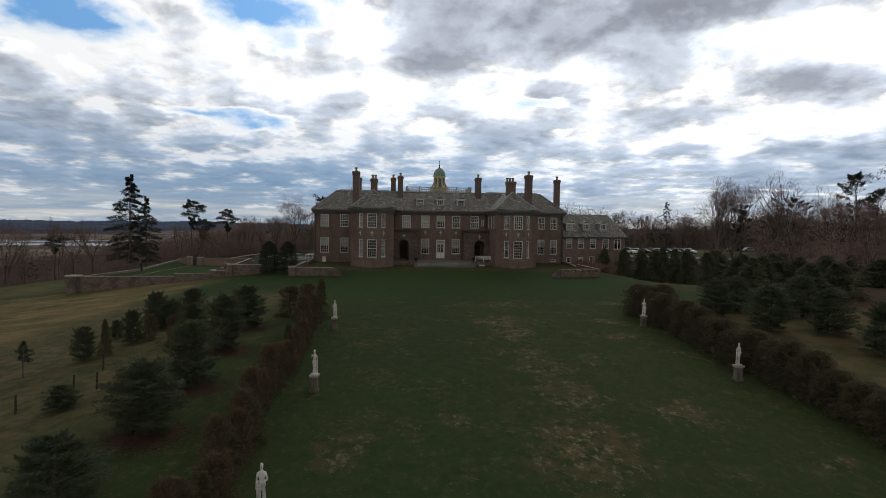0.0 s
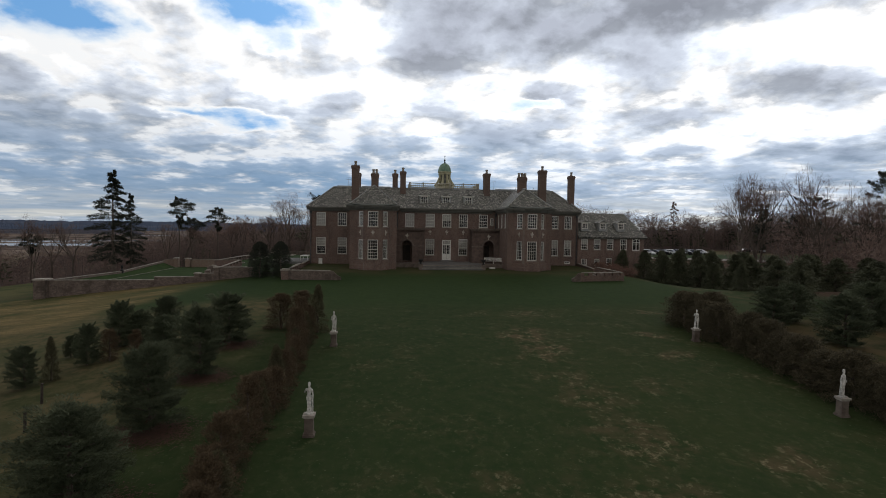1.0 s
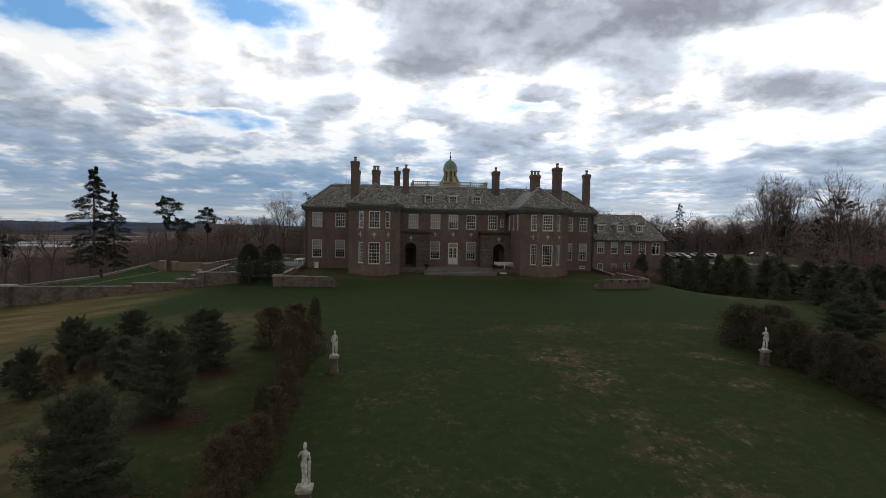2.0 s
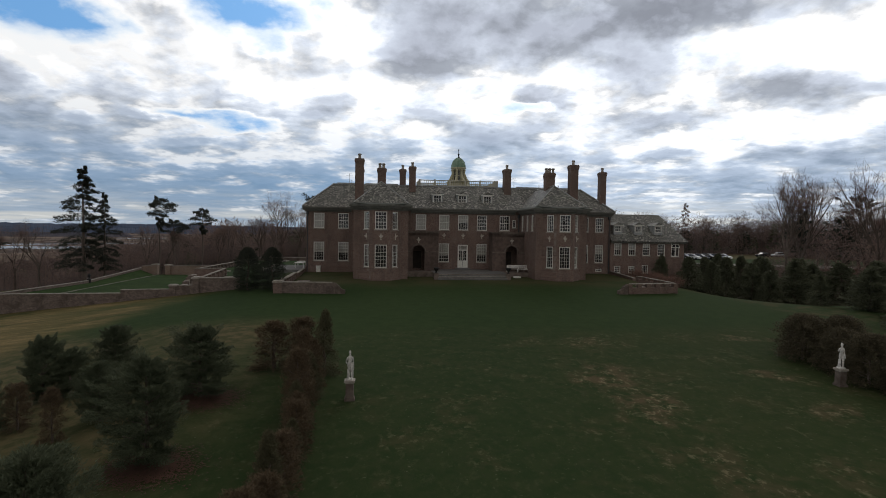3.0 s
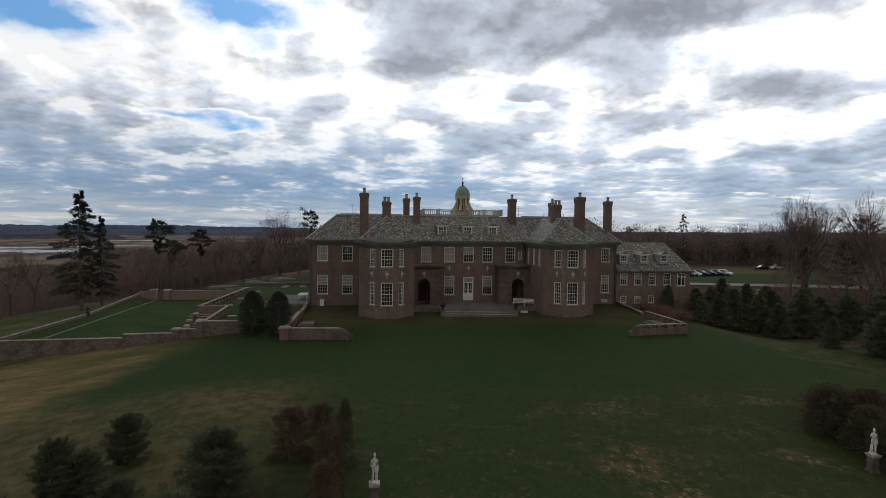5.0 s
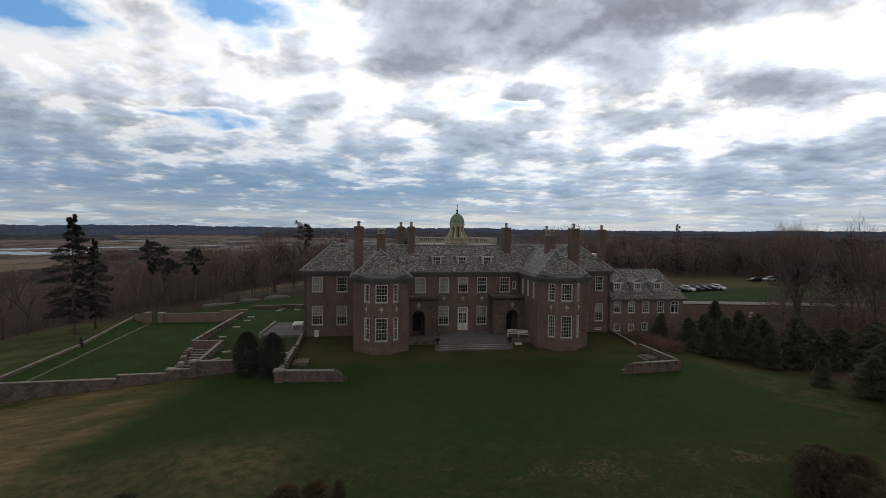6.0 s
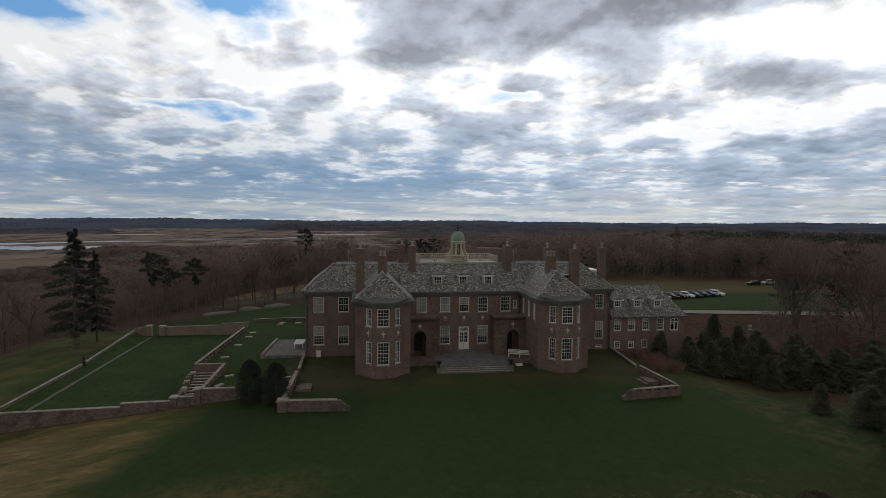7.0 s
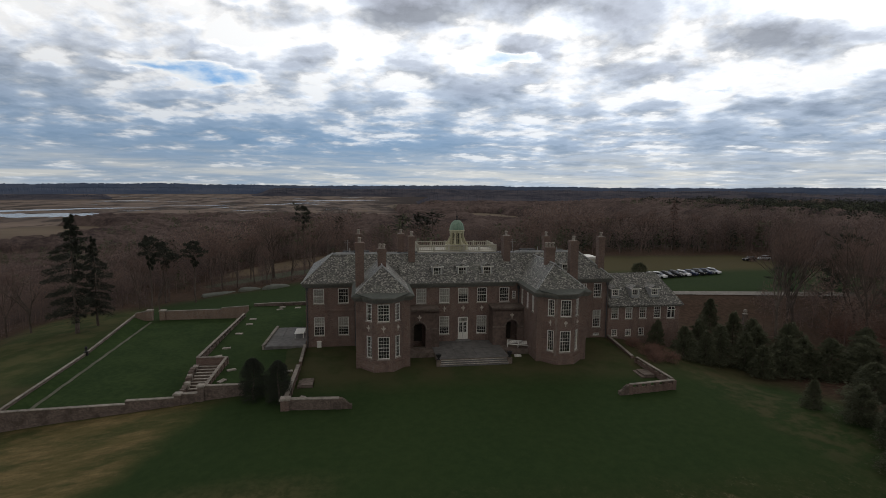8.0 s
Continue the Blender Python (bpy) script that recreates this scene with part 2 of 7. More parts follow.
# tan fields among the far woods: x, y and half widths
MEADOWS = ((-430, 610, 110, 160), (235, 945, 62, 175), (-75, 690, 48, 75), (110, 1480, 60, 190))
DEAD_GRASS = ((3.4, -40.5, 3.2, 2.0, 0.6), (1.2, -48.5, 2.6, 3.0, 1.0), (1.4, -53.0, 1.8, 2.6, 1.0), (1.6, -60.5, 1.8, 5.0, 0.6), (2.4, -66.5, 2.4, 3.0, 0.8), (0.4, -73.0, 3.4, 4.0, 0.8), (11.0, -48.5, 2.2, 1.5, 0.8),
              (15.5, -39.2, 2.6, 1.4, 0.7), (10.5, -54.0, 2.4, 2.0, 0.7), (7.6, -68.5, 2.6, 2.2, 0.8), (6.0, -60.0, 2.0, 2.0, 0.5), (-5.6, -70.0, 2.0, 1.2, 0.55), (-11.0, -71.5, 1.6, 3.0, 0.5), (11.5, -75.0, 2.0, 1.5, 0.5), (-8.5, -64.5, 1.4, 2.0, 0.4))


def grass_material():
    """Lawn, rough field, leaf litter and marsh, by where the land lies."""
    m, s = material("land")
    p = place_of(s)
    x, y, z = s.xyz(p)[:3]
    edge = s.math("MULTIPLY", s.math("SUBTRACT", s.noise(p, 0.12, 4.0, 0.6), 0.5), 9.0)
    blade = s.noise(s.vec("MULTIPLY", p, (1, 0.55, 1)), 7.0, 6.0, 0.7)
    patch = s.noise(p, 0.22, 5.0, 0.6)
    mottle = s.noise(p, 1.1, 5.0, 0.65)
    fine = s.noise(s.vec("MULTIPLY", p, (1.0, 0.7, 1)), 2.6, 6.0, 0.7)
    green = s.mix(s.span(mottle, 0.25, 0.75), (0.0245, 0.0435, 0.0155), (0.0325, 0.054, 0.019))
    green = s.mix(s.span(blade, 0.4, 0.75, 0.0, 0.3), green, (0.023, 0.038, 0.013))
    # mown close and even towards the house, thin and yellower on the lower lawn
    lower = s.span(s.math("ADD", y, s.math("MULTIPLY", edge, 0.5)), -40, -33.5, 1.0, 0.0)
    green = s.mix(s.math("MULTIPLY", lower, 0.45), green, (0.024, 0.040, 0.0145))
    yellow = s.math("MULTIPLY", lower, s.math("MULTIPLY", s.span(s.math("ADD", x, edge), -6, 4), s.span(patch, 0.3, 0.65, 0.2, 0.9)))
    green = s.mix(s.math("MULTIPLY", yellow, 0.4), green, (0.040, 0.050, 0.017))
    green = s.mix(s.math("MULTIPLY", lower, s.span(fine, 0.45, 0.7, 0.0, 0.3)), green, (0.044, 0.048, 0.026))
    # dead, straw-coloured places: x, y, half widths, how thick they lie
    near = s.join(s.math("ADD", x, s.math("MULTIPLY", s.math("SUBTRACT", s.noise(p, 0.4, 4.0, 0.6), 0.5), 7.0)), s.math("ADD", y, s.math("MULTIPLY", s.math("SUBTRACT", patch, 0.5), 9.0)))
    dead = s.span(s.noise(p, 0.3, 4.0, 0.6), 0.5, 0.7, 0.08, 0.4)
    for px, py, wx, wy, k in DEAD_GRASS:
        d = s.vec("LENGTH", s.vec("MULTIPLY", s.vec("SUBTRACT", near, (px, py, 0)), (1 / wx, 1 / wy, 0)))
        dead = s.math("MAXIMUM", dead, s.span(d, 0.3, 1.25, k, 0.0))
    dead = s.math("MULTIPLY", dead, lower)
    swath = s.noise(s.vec("MULTIPLY", p, (1.0, 0.6, 1)), 0.055, 3.0, 0.5)
    green = s.mix(s.span(swath, 0.40, 0.62, 0.0, 0.12), green, s.mix(0.5, (0.046, 0.072, 0.021), (0.052, 0.062, 0.024)))
    green = s.mix(s.math("MULTIPLY", dead, s.span(mottle, 0.36, 0.60, 0.0, 0.9)), green, (0.092, 0.068, 0.038))
    tuft = s.noise(s.vec("MULTIPLY", p, (1.1, 0.8, 1)), 2.3, 7.0, 0.76)
    green = s.mix(s.math("MULTIPLY", dead, s.span(tuft, 0.52, 0.64, 0.0, 0.9)), green, (0.22, 0.19, 0.112))
    speck = s.noise(s.vec("MULTIPLY", p, (0.9, 1.1, 1)), 4.6, 4.0, 0.7)
    green = s.mix(s.math("MULTIPLY", lower, s.span(speck, 0.645, 0.71, 0.0, 0.6)), green, (0.17, 0.16, 0.105))
    # worn, browner turf close to the house
    worn = s.math("MULTIPLY", s.span(s.math("ADD", y, s.math("MULTIPLY", edge, 0.5)), -17, -10.5), s.span(patch, 0.32, 0.60, 0.22, 0.7))
    green = s.mix(s.math("MULTIPLY", worn, s.span(y, 0, 3, 1.0, 0.0)), green, (0.078, 0.067, 0.035))
    # mown hay slope beyond the pines
    hay = s.mix(s.span(s.noise(s.vec("MULTIPLY", p, (0.5, 1.6, 1)), 1.0, 6.0, 0.65), 0.3, 0.7), (0.140, 0.104, 0.048), (0.215, 0.160, 0.077))
    hay = s.mix(s.span(blade, 0.4, 0.75, 0.0, 0.5), hay, (0.05, 0.055, 0.022))
    hay = s.mix(s.span(s.noise(s.vec("MULTIPLY", p, (0.35, 1.0, 1)), 0.5, 6.0, 0.7), 0.42, 0.62, 0.0, 0.6), hay, (0.070, 0.070, 0.026))
    line = s.math("ADD", s.math("ADD", x, edge), s.math("MULTIPLY", y, -0.16))
    rim = s.math("ADD", s.math("ADD", x, s.math("MULTIPLY", edge, 0.6)), s.math("MULTIPLY", y, -0.33))
    inhay = s.math("MULTIPLY", s.math("MULTIPLY", s.span(rim, -30.0, -24.6, 1.0, 0.0), s.span(s.noise(s.vec("MULTIPLY", p, (0.5, 1.2, 1)), 0.25, 5.0, 0.62), 0.36, 0.58, 0.35, 1.0)), s.span(y, -14.5, -13.6, 1.0, 0.0))
    # thin, half-brown grass between the young pines
    thin = s.math("MULTIPLY", s.span(line, -16, -8.5, 0.85, 0.0), s.math("MULTIPLY", s.span(y, -36, -30, 1.0, 0.0), s.span(patch, 0.3, 0.65, 0.45, 1.0)))
    green = s.mix(thin, green, s.mix(s.span(mottle, 0.35, 0.65), (0.062, 0.061, 0.029), (0.128, 0.100, 0.053)))
    field = s.mix(inhay, green, hay)
    # drier grass outside the garden wall, towards the woods
    outer = s.math("MULTIPLY", s.span(s.math("ADD", x, s.math("MULTIPLY", edge, 0.5)), -66, -58, 1.0, 0.0), s.math("MULTIPLY", s.span(y, -14, -9), s.span(patch, 0.35, 0.6, 0.25, 0.8)))
    field = s.mix(outer, field, (0.098, 0.094, 0.042))
    # leaf litter under the woods
    litter = s.mix(s.span(mottle, 0.3, 0.7), (0.045, 0.029, 0.021), (0.095, 0.060, 0.042))
    litter = s.mix(s.span(patch, 0.3, 0.7, 0.0, 0.6), litter, (0.055, 0.040, 0.026))
    wl = s.span(s.math("ADD", s.math("MULTIPLY", x, -1.0), edge), 78, 87)
    wb = s.span(s.math("ADD", s.math("SUBTRACT", y, s.math("MULTIPLY", x, 0.18)), edge), 62, 72)
    wr = s.math("MULTIPLY", s.span(s.math("ADD", x, s.math("MULTIPLY", edge, 0.6)), 37, 45), s.span(s.math("ADD", y, edge), -60, -48))
    wood = s.math("MAXIMUM", wl, s.math("MAXIMUM", wb, wr))
    # car park field and the meadows
    park = s.math("MULTIPLY", s.span(s.math("ADD", x, edge), 46, 54), s.math("MULTIPLY", s.span(s.math("ADD", y, s.math("ADD", s.math("MULTIPLY", edge, 0.3), s.math("MULTIPLY", x, 0.095))), 39.0, 41.5), s.span(s.math("ADD", y, edge), 92, 104, 1.0, 0.0)))
    park = s.math("MULTIPLY", park, s.span(x, 112, 124, 1.0, 0.0))
    wood = s.math("MULTIPLY", wood, s.math("SUBTRACT", 1.0, park))
    c = s.mix(wood, field, litter)
    dry = s.math("MULTIPLY", park, s.span(s.math("ADD", y, s.math("MULTIPLY", edge, 0.6)), 60, 72))
    c = s.mix(s.math("MULTIPLY", dry, 0.75), c, (0.100, 0.080, 0.042))
    # tan clearing and grey-green bank behind the garden
    tan = s.span(s.vec("LENGTH", s.vec("MULTIPLY", s.vec("SUBTRACT", s.join(s.math("ADD", x, edge), y), (-42, 112, 0)), (1 / 24, 1 / 18, 0))), 0.75, 1.05, 1.0, 0.0)
    c = s.mix(tan, c, s.mix(s.span(mottle, 0.3, 0.7), (0.10, 0.075, 0.048), (0.155, 0.12, 0.078)))
    bank = s.span(s.vec("LENGTH", s.vec("MULTIPLY", s.vec("SUBTRACT", s.join(x, s.math("ADD", y, edge)), (-42, 84, 0)), (1 / 19, 1 / 7, 0))), 0.8, 1.05, 1.0, 0.0)
    c = s.mix(bank, c, s.mix(s.span(mottle, 0.3, 0.7), (0.055, 0.062, 0.040), (0.085, 0.092, 0.064)))
    # bare tan strip before the spruces
    strip = s.math("MULTIPLY", s.span(s.math("ADD", x, s.math("MULTIPLY", edge, 0.7)), 26.0, 30.0), s.math("MULTIPLY", s.span(x, 34, 38, 1.0, 0.0), s.math("MULTIPLY", s.span(y, -42, -30), s.span(y, -12, -8, 1.0, 0.0))))
    c = s.mix(s.math("MULTIPLY", strip, s.span(s.noise(p, 0.5, 5.0, 0.65), 0.42, 0.62, 0.05, 0.6)), c, (0.088, 0.074, 0.040))
    # thin tan grass between the pines behind the hedge
    rough = s.math("MULTIPLY", s.span(s.math("ADD", x, s.math("MULTIPLY", edge, 0.3)), 19.0, 22.0), s.span(s.math("ADD", y, edge), -46, -40, 1.0, 0.0))
    c = s.mix(s.math("MULTIPLY", rough, s.span(s.noise(p, 0.35, 5.0, 0.62), 0.36, 0.6, 0.25, 0.85)), c, (0.118, 0.088, 0.046))
    # far: marsh hay and meadows at the foot of the hill
    far = s.vec("LENGTH", s.join(x, y))
    tone = s.noise(s.vec("MULTIPLY", p, (0.5, 1.0, 1)), 0.012, 6.0, 0.6)
    marsh = s.mix(s.span(tone, 0.35, 0.65), (0.215, 0.165, 0.132), (0.150, 0.116, 0.096))
    marsh = s.mix(s.span(s.noise(s.vec("MULTIPLY", p, (0.4, 1.0, 1)), 0.004, 5.0, 0.6), 0.55, 0.7), marsh, (0.05, 0.035, 0.028))
    pans = s.noise(s.vec("MULTIPLY", p, (1.0, 0.3, 1)), 0.016, 6.0, 0.68)
    marsh = s.mix(s.span(pans, 0.47, 0.58, 0.0, 0.85), marsh, (0.040, 0.032, 0.027))
    marsh = s.mix(s.span(pans, 0.30, 0.42, 0.7, 0.0), marsh, (0.165, 0.125, 0.078))
    west = s.span(s.math("ADD", s.math("SUBTRACT", x, s.math("MULTIPLY", y, 0.03)), s.math("MULTIPLY", s.math("SUBTRACT", tone, 0.5), 500.0)), -40, 60, 1.0, 0.0)
    meadow = 0.0
    for mx, my, rx, ry in MEADOWS:
        d = s.vec("LENGTH", s.vec("MULTIPLY", s.vec("SUBTRACT", s.join(s.math("ADD", x, s.math("MULTIPLY", edge, 3.0)), y), (mx, my, 0)), (1 / rx, 1 / ry, 0)))
        meadow = s.math("MAXIMUM", meadow, s.span(d, 0.9, 1.0, 1.0, 0.0))
    distant = s.mix(west, (0.045, 0.034, 0.030), marsh)
    distant = s.mix(meadow, distant, s.mix(s.span(tone, 0.35, 0.65), (0.175, 0.138, 0.100), (0.135, 0.104, 0.076)))
    c = s.mix(s.span(far, 450, 560), c, distant)
    h = s.math("ADD", blade, s.math("MULTIPLY", fine, 0.6))
    return finish(m, s, c, 1.0, h, 0.22, 0.04, 0.0, 0.04)


def leafy(name, dark, light, rough=0.75, own=0.6, scale=0.9, low=0.15, high=0.9):
    m, s = material(name)
    g = s.add("ShaderNodeNewGeometry")
    k = s.math("ADD", s.math("MULTIPLY", g.outputs["Random Per Island"], own), s.math("MULTIPLY", s.noise(g.outputs["Position"], scale, 5.0), 1.1 - own))
    m = finish(m, s, s.mix(s.span(k, low, high), dark, light), rough, spec=0.08)
    # sprays stand for many needles or twigs that face every way: lean their shading upwards
    lean = s.vec("NORMALIZE", s.vec("ADD", s.vec("SCALE", g.outputs["Normal"], scale=0.55), (0.0, -0.1, 0.5)))
    for n in m.node_tree.nodes:
        if n.type == "BSDF_PRINCIPLED":
            s.tree.links.new(lean, n.inputs["Normal"])
    return m


def twiggy(name, tones):
    """Bare crowns: single trees and whole stands differ from grey-brown to russet."""
    m, s = material(name)
    g = s.add("ShaderNodeNewGeometry")
    at = g.outputs["Position"]
    k = s.math("ADD", s.math("MULTIPLY", s.noise(at, 0.022, 3.0, 0.5), 0.40), s.math("MULTIPLY", s.noise(at, 0.13, 3.0, 0.5), 0.42))
    k = s.math("ADD", k, s.math("MULTIPLY", g.outputs["Random Per Island"], 0.18))
    m = finish(m, s, s.ramp(k, tones), 0.8, spec=0.06)
    lean = s.vec("NORMALIZE", s.vec("ADD", s.vec("SCALE", g.outputs["Normal"], scale=0.55), (0.0, -0.1, 0.5)))
    for n in m.node_tree.nodes:
        if n.type == "BSDF_PRINCIPLED":
            s.tree.links.new(lean, n.inputs["Normal"])
    return m


def glass_material():
    m, s = material("window_glass")
    b = s.add("ShaderNodeBsdfPrincipled")
    s.put(b, "Base Color", (1, 1, 1, 1)), s.put(b, "Roughness", 0.03), s.put(b, "Transmission Weight", 1.0), s.put(b, "IOR", 1.45)
    out = s.add("ShaderNodeOutputMaterial")
    s.tree.links.new(b.outputs[0], out.inputs[0])
    return m


BRICK = brick_material("brick", (0.126, 0.076, 0.061), (0.204, 0.132, 0.106), (0.26, 0.22, 0.19))
BRICK_CHIMNEY = brick_material("chimney_brick", (0.118, 0.078, 0.063), (0.178, 0.116, 0.093), (0.22, 0.18, 0.15), streaks=0.4)
BRICK_GARDEN = brick_material("garden_brick", (0.20, 0.13, 0.10), (0.27, 0.19, 0.14), (0.28, 0.25, 0.21), streaks=0.3)
BRICK_WALL = brick_material("terrace_brick", (0.125, 0.078, 0.062), (0.185, 0.122, 0.098), (0.20, 0.17, 0.145), streaks=0.45)
RUBBLE = rubble_material("rubble_wall", (0.105, 0.080, 0.067), (0.27, 0.215, 0.185))
SLATE = slate_material()
STONE = plain("limestone", (0.21, 0.185, 0.155), (0.42, 0.385, 0.335), 4.0, 0.85, 0.3)
COPING = plain("coping_stone", (0.13, 0.112, 0.092), (0.34, 0.305, 0.26), 2.6, 0.9, 0.4)
STONE_OLD = plain("weathered_stone", (0.085, 0.064, 0.052), (0.22, 0.18, 0.15), 2.2, 0.9, 0.5)
CORNICE = plain("cornice_paint", (0.088, 0.086, 0.074), (0.145, 0.142, 0.122), 3.0, 0.7, 0.2)
COPPER = plain("green_copper", (0.13, 0.22, 0.16), (0.26, 0.36, 0.27), 3.0, 0.6, 0.2)
LEAD = plain("lead_flashing", (0.22, 0.23, 0.23), (0.42, 0.43, 0.42), 2.0, 0.5, 0.2)
CARVED = plain("carved_stone", (0.36, 0.32, 0.27), (0.56, 0.51, 0.44), 7.0, 0.85, 0.3)
PORCH = plain("porch_stone", (0.082, 0.060, 0.051), (0.165, 0.120, 0.099), 2.4, 0.9, 0.4)
WHITE = plain("white_paint", (0.60, 0.585, 0.53), (0.78, 0.765, 0.71), 6.0, 0.55, 0.1)
CREAM_PALE = plain("pale_cream_paint", (0.35, 0.335, 0.265), (0.49, 0.465, 0.385), 4.0, 0.6, 0.15)
DECK = plain("deck_lead", (0.06, 0.062, 0.064), (0.11, 0.112, 0.115), 1.5, 0.95, 0.2, 0.0, 0.05)
SKIRT = plain("green_lead_skirt", (0.066, 0.073, 0.064), (0.122, 0.130, 0.113), 1.8, 0.75, 0.2, 0.0, 0.15)
EDGING = plain("worn_path", (0.075, 0.078, 0.048), (0.135, 0.135, 0.095), 1.4, 0.95, 0.3)
CREAM = plain("cream_paint", (0.36, 0.34, 0.22), (0.52, 0.49, 0.34), 4.0, 0.6, 0.15)
BLIND = plain("window_blind", (0.34, 0.325, 0.29), (0.44, 0.425, 0.385), 2.0, 0.9, 0.05)
MARBLE = plain("statue_marble", (0.34, 0.32, 0.29), (0.78, 0.76, 0.71), 9.0, 0.7, 0.35)
FLAG = plain("flagstone", (0.10, 0.098, 0.092), (0.19, 0.185, 0.175), 1.6, 0.85, 0.3)
# dark iron; its near-black also paints the darkness of rooms behind panes
IRON_AND_UNLIT = plain("dark_iron_and_unlit_room", (0.012, 0.012, 0.012), (0.03, 0.03, 0.03), 6.0, 0.6, 0.1)
POST = plain("old_post", (0.03, 0.025, 0.02), (0.07, 0.055, 0.045), 9.0, 0.9, 0.4)
GLASS = glass_material()
LAND = grass_material()
TURF = plain("terrace_turf", (0.023, 0.042, 0.0145), (0.039, 0.063, 0.0215), 1.6, 1.0, 0.5, 0.0, 0.04)
BARK = plain("bark", (0.068, 0.053, 0.043), (0.155, 0.124, 0.102), 5.0, 0.95, 0.6)
PINE = leafy("pine_needles", (0.046, 0.057, 0.034), (0.104, 0.122, 0.072), own=0.3)
SPRUCE = leafy("spruce_needles", (0.056, 0.060, 0.037), (0.114, 0.123, 0.075), own=0.4)
BRONZED = leafy("winter_bronzed_needles", (0.058, 0.043, 0.027), (0.130, 0.094, 0.056))
FIR_DARK = leafy("dark_fir_needles", (0.022, 0.026, 0.020), (0.056, 0.062, 0.045), own=0.4)
TWIG_DARK = leafy("reddish_twigs", (0.098, 0.067, 0.057), (0.196, 0.134, 0.110), own=0.4, scale=0.3)
OLIVE = leafy("olive_sprays", (0.052, 0.050, 0.028), (0.112, 0.104, 0.058), own=0.4)
HEDGE_DARK = leafy("hedge_needles", (0.05, 0.044, 0.028), (0.115, 0.098, 0.06))
TWIG = twiggy("bare_twigs", ((0.34, (0.098, 0.077, 0.072)), (0.48, (0.150, 0.113, 0.100)), (0.58, (0.205, 0.142, 0.118)), (0.70, (0.245, 0.184, 0.158))))
TWIG_FAR = leafy("far_woods", (0.074, 0.060, 0.056), (0.178, 0.136, 0.119), own=0.14, scale=0.018, low=0.36, high=0.72)
NEEDLE_LITTER = plain("pine_litter", (0.055, 0.030, 0.019), (0.095, 0.048, 0.030), 5.0, 0.95, 0.4)
GRAVEL = plain("gravel_drive", (0.17, 0.155, 0.135), (0.26, 0.24, 0.21), 3.0, 0.9, 0.3)


# ---- building helpers ----
def part(name, bm, mat, parent=None, label="", m=None):
    """One mesh object from a bmesh, under a thing or a part."""
    if isinstance(bm, bpy.types.Mesh):
        data = bm
    else:
        data = bpy.data.meshes.new(name)
        bm.to_mesh(data)
        bm.free()
        data.materials.append(mat)
    ob = new(name, data)
    if m is not None:
        ob.matrix_basis = m
    ob.parent = parent
    return tagged(ob, label)


def box(bm, x0, x1, y0, y1, z0, z1, m=None):
    v = [Vector((x, y, z)) for z in (z0, z1) for x, y in ((x0, y0), (x1, y0), (x1, y1), (x0, y1))]
    v = [bm.verts.new(m @ p if m else p) for p in v]
    for f in ((3, 2, 1, 0), (4, 5, 6, 7), (0, 1, 5, 4), (1, 2, 6, 5), (2, 3, 7, 6), (3, 0, 4, 7)):
        bm.faces.new([v[i] for i in f])
    return bm


def prism(bm, pts, z0, z1):
    """An upright prism over a ground plan, counter-clockwise."""
    lo, hi = [bm.verts.new((x, y, z0)) for x, y in pts], [bm.verts.new((x, y, z1)) for x, y in pts]
    bm.faces.new(lo[::-1]), bm.faces.new(hi)
    n = len(pts)
    for i in range(n):
        bm.faces.new((lo[i], lo[(i + 1) % n], hi[(i + 1) % n], hi[i]))
    return bm


def lathe(bm, profile, segs=12, at=(0, 0, 0), m=None):
    """A turned body from (radius, height) pairs."""
    rings = []
    for r, z in profile:
        ring = []
        for i in range(segs):
            a = 2 * math.pi * i / segs
            p = Vector((at[0] + r * math.cos(a), at[1] + r * math.sin(a), at[2] + z))
            ring.append(bm.verts.new(m @ p if m else p))
        rings.append(ring)
    for a, b in zip(rings, rings[1:]):
        for i in range(segs):
            bm.faces.new((a[i], a[(i + 1) % segs], b[(i + 1) % segs], b[i]))
    bm.faces.new(rings[0][::-1]), bm.faces.new(rings[-1])
    return bm


def limb(bm, a, b, ra, rb, segs=5):
    """A tapered round bar from a to b."""
    a, b = Vector(a), Vector(b)
    q = (b - a).to_track_quat("Z", "Y").to_matrix()
    rings = []
    for p, r in ((a, ra), (b, rb)):
        rings.append([bm.verts.new(p + q @ Vector((r * math.cos(6.28318 * i / segs), r * math.sin(6.28318 * i / segs), 0))) for i in range(segs)])
    for i in range(segs):
        bm.faces.new((rings[0][i], rings[0][(i + 1) % segs], rings[1][(i + 1) % segs], rings[1][i]))
    bm.faces.new(rings[0][::-1]), bm.faces.new(rings[1])
    return bm


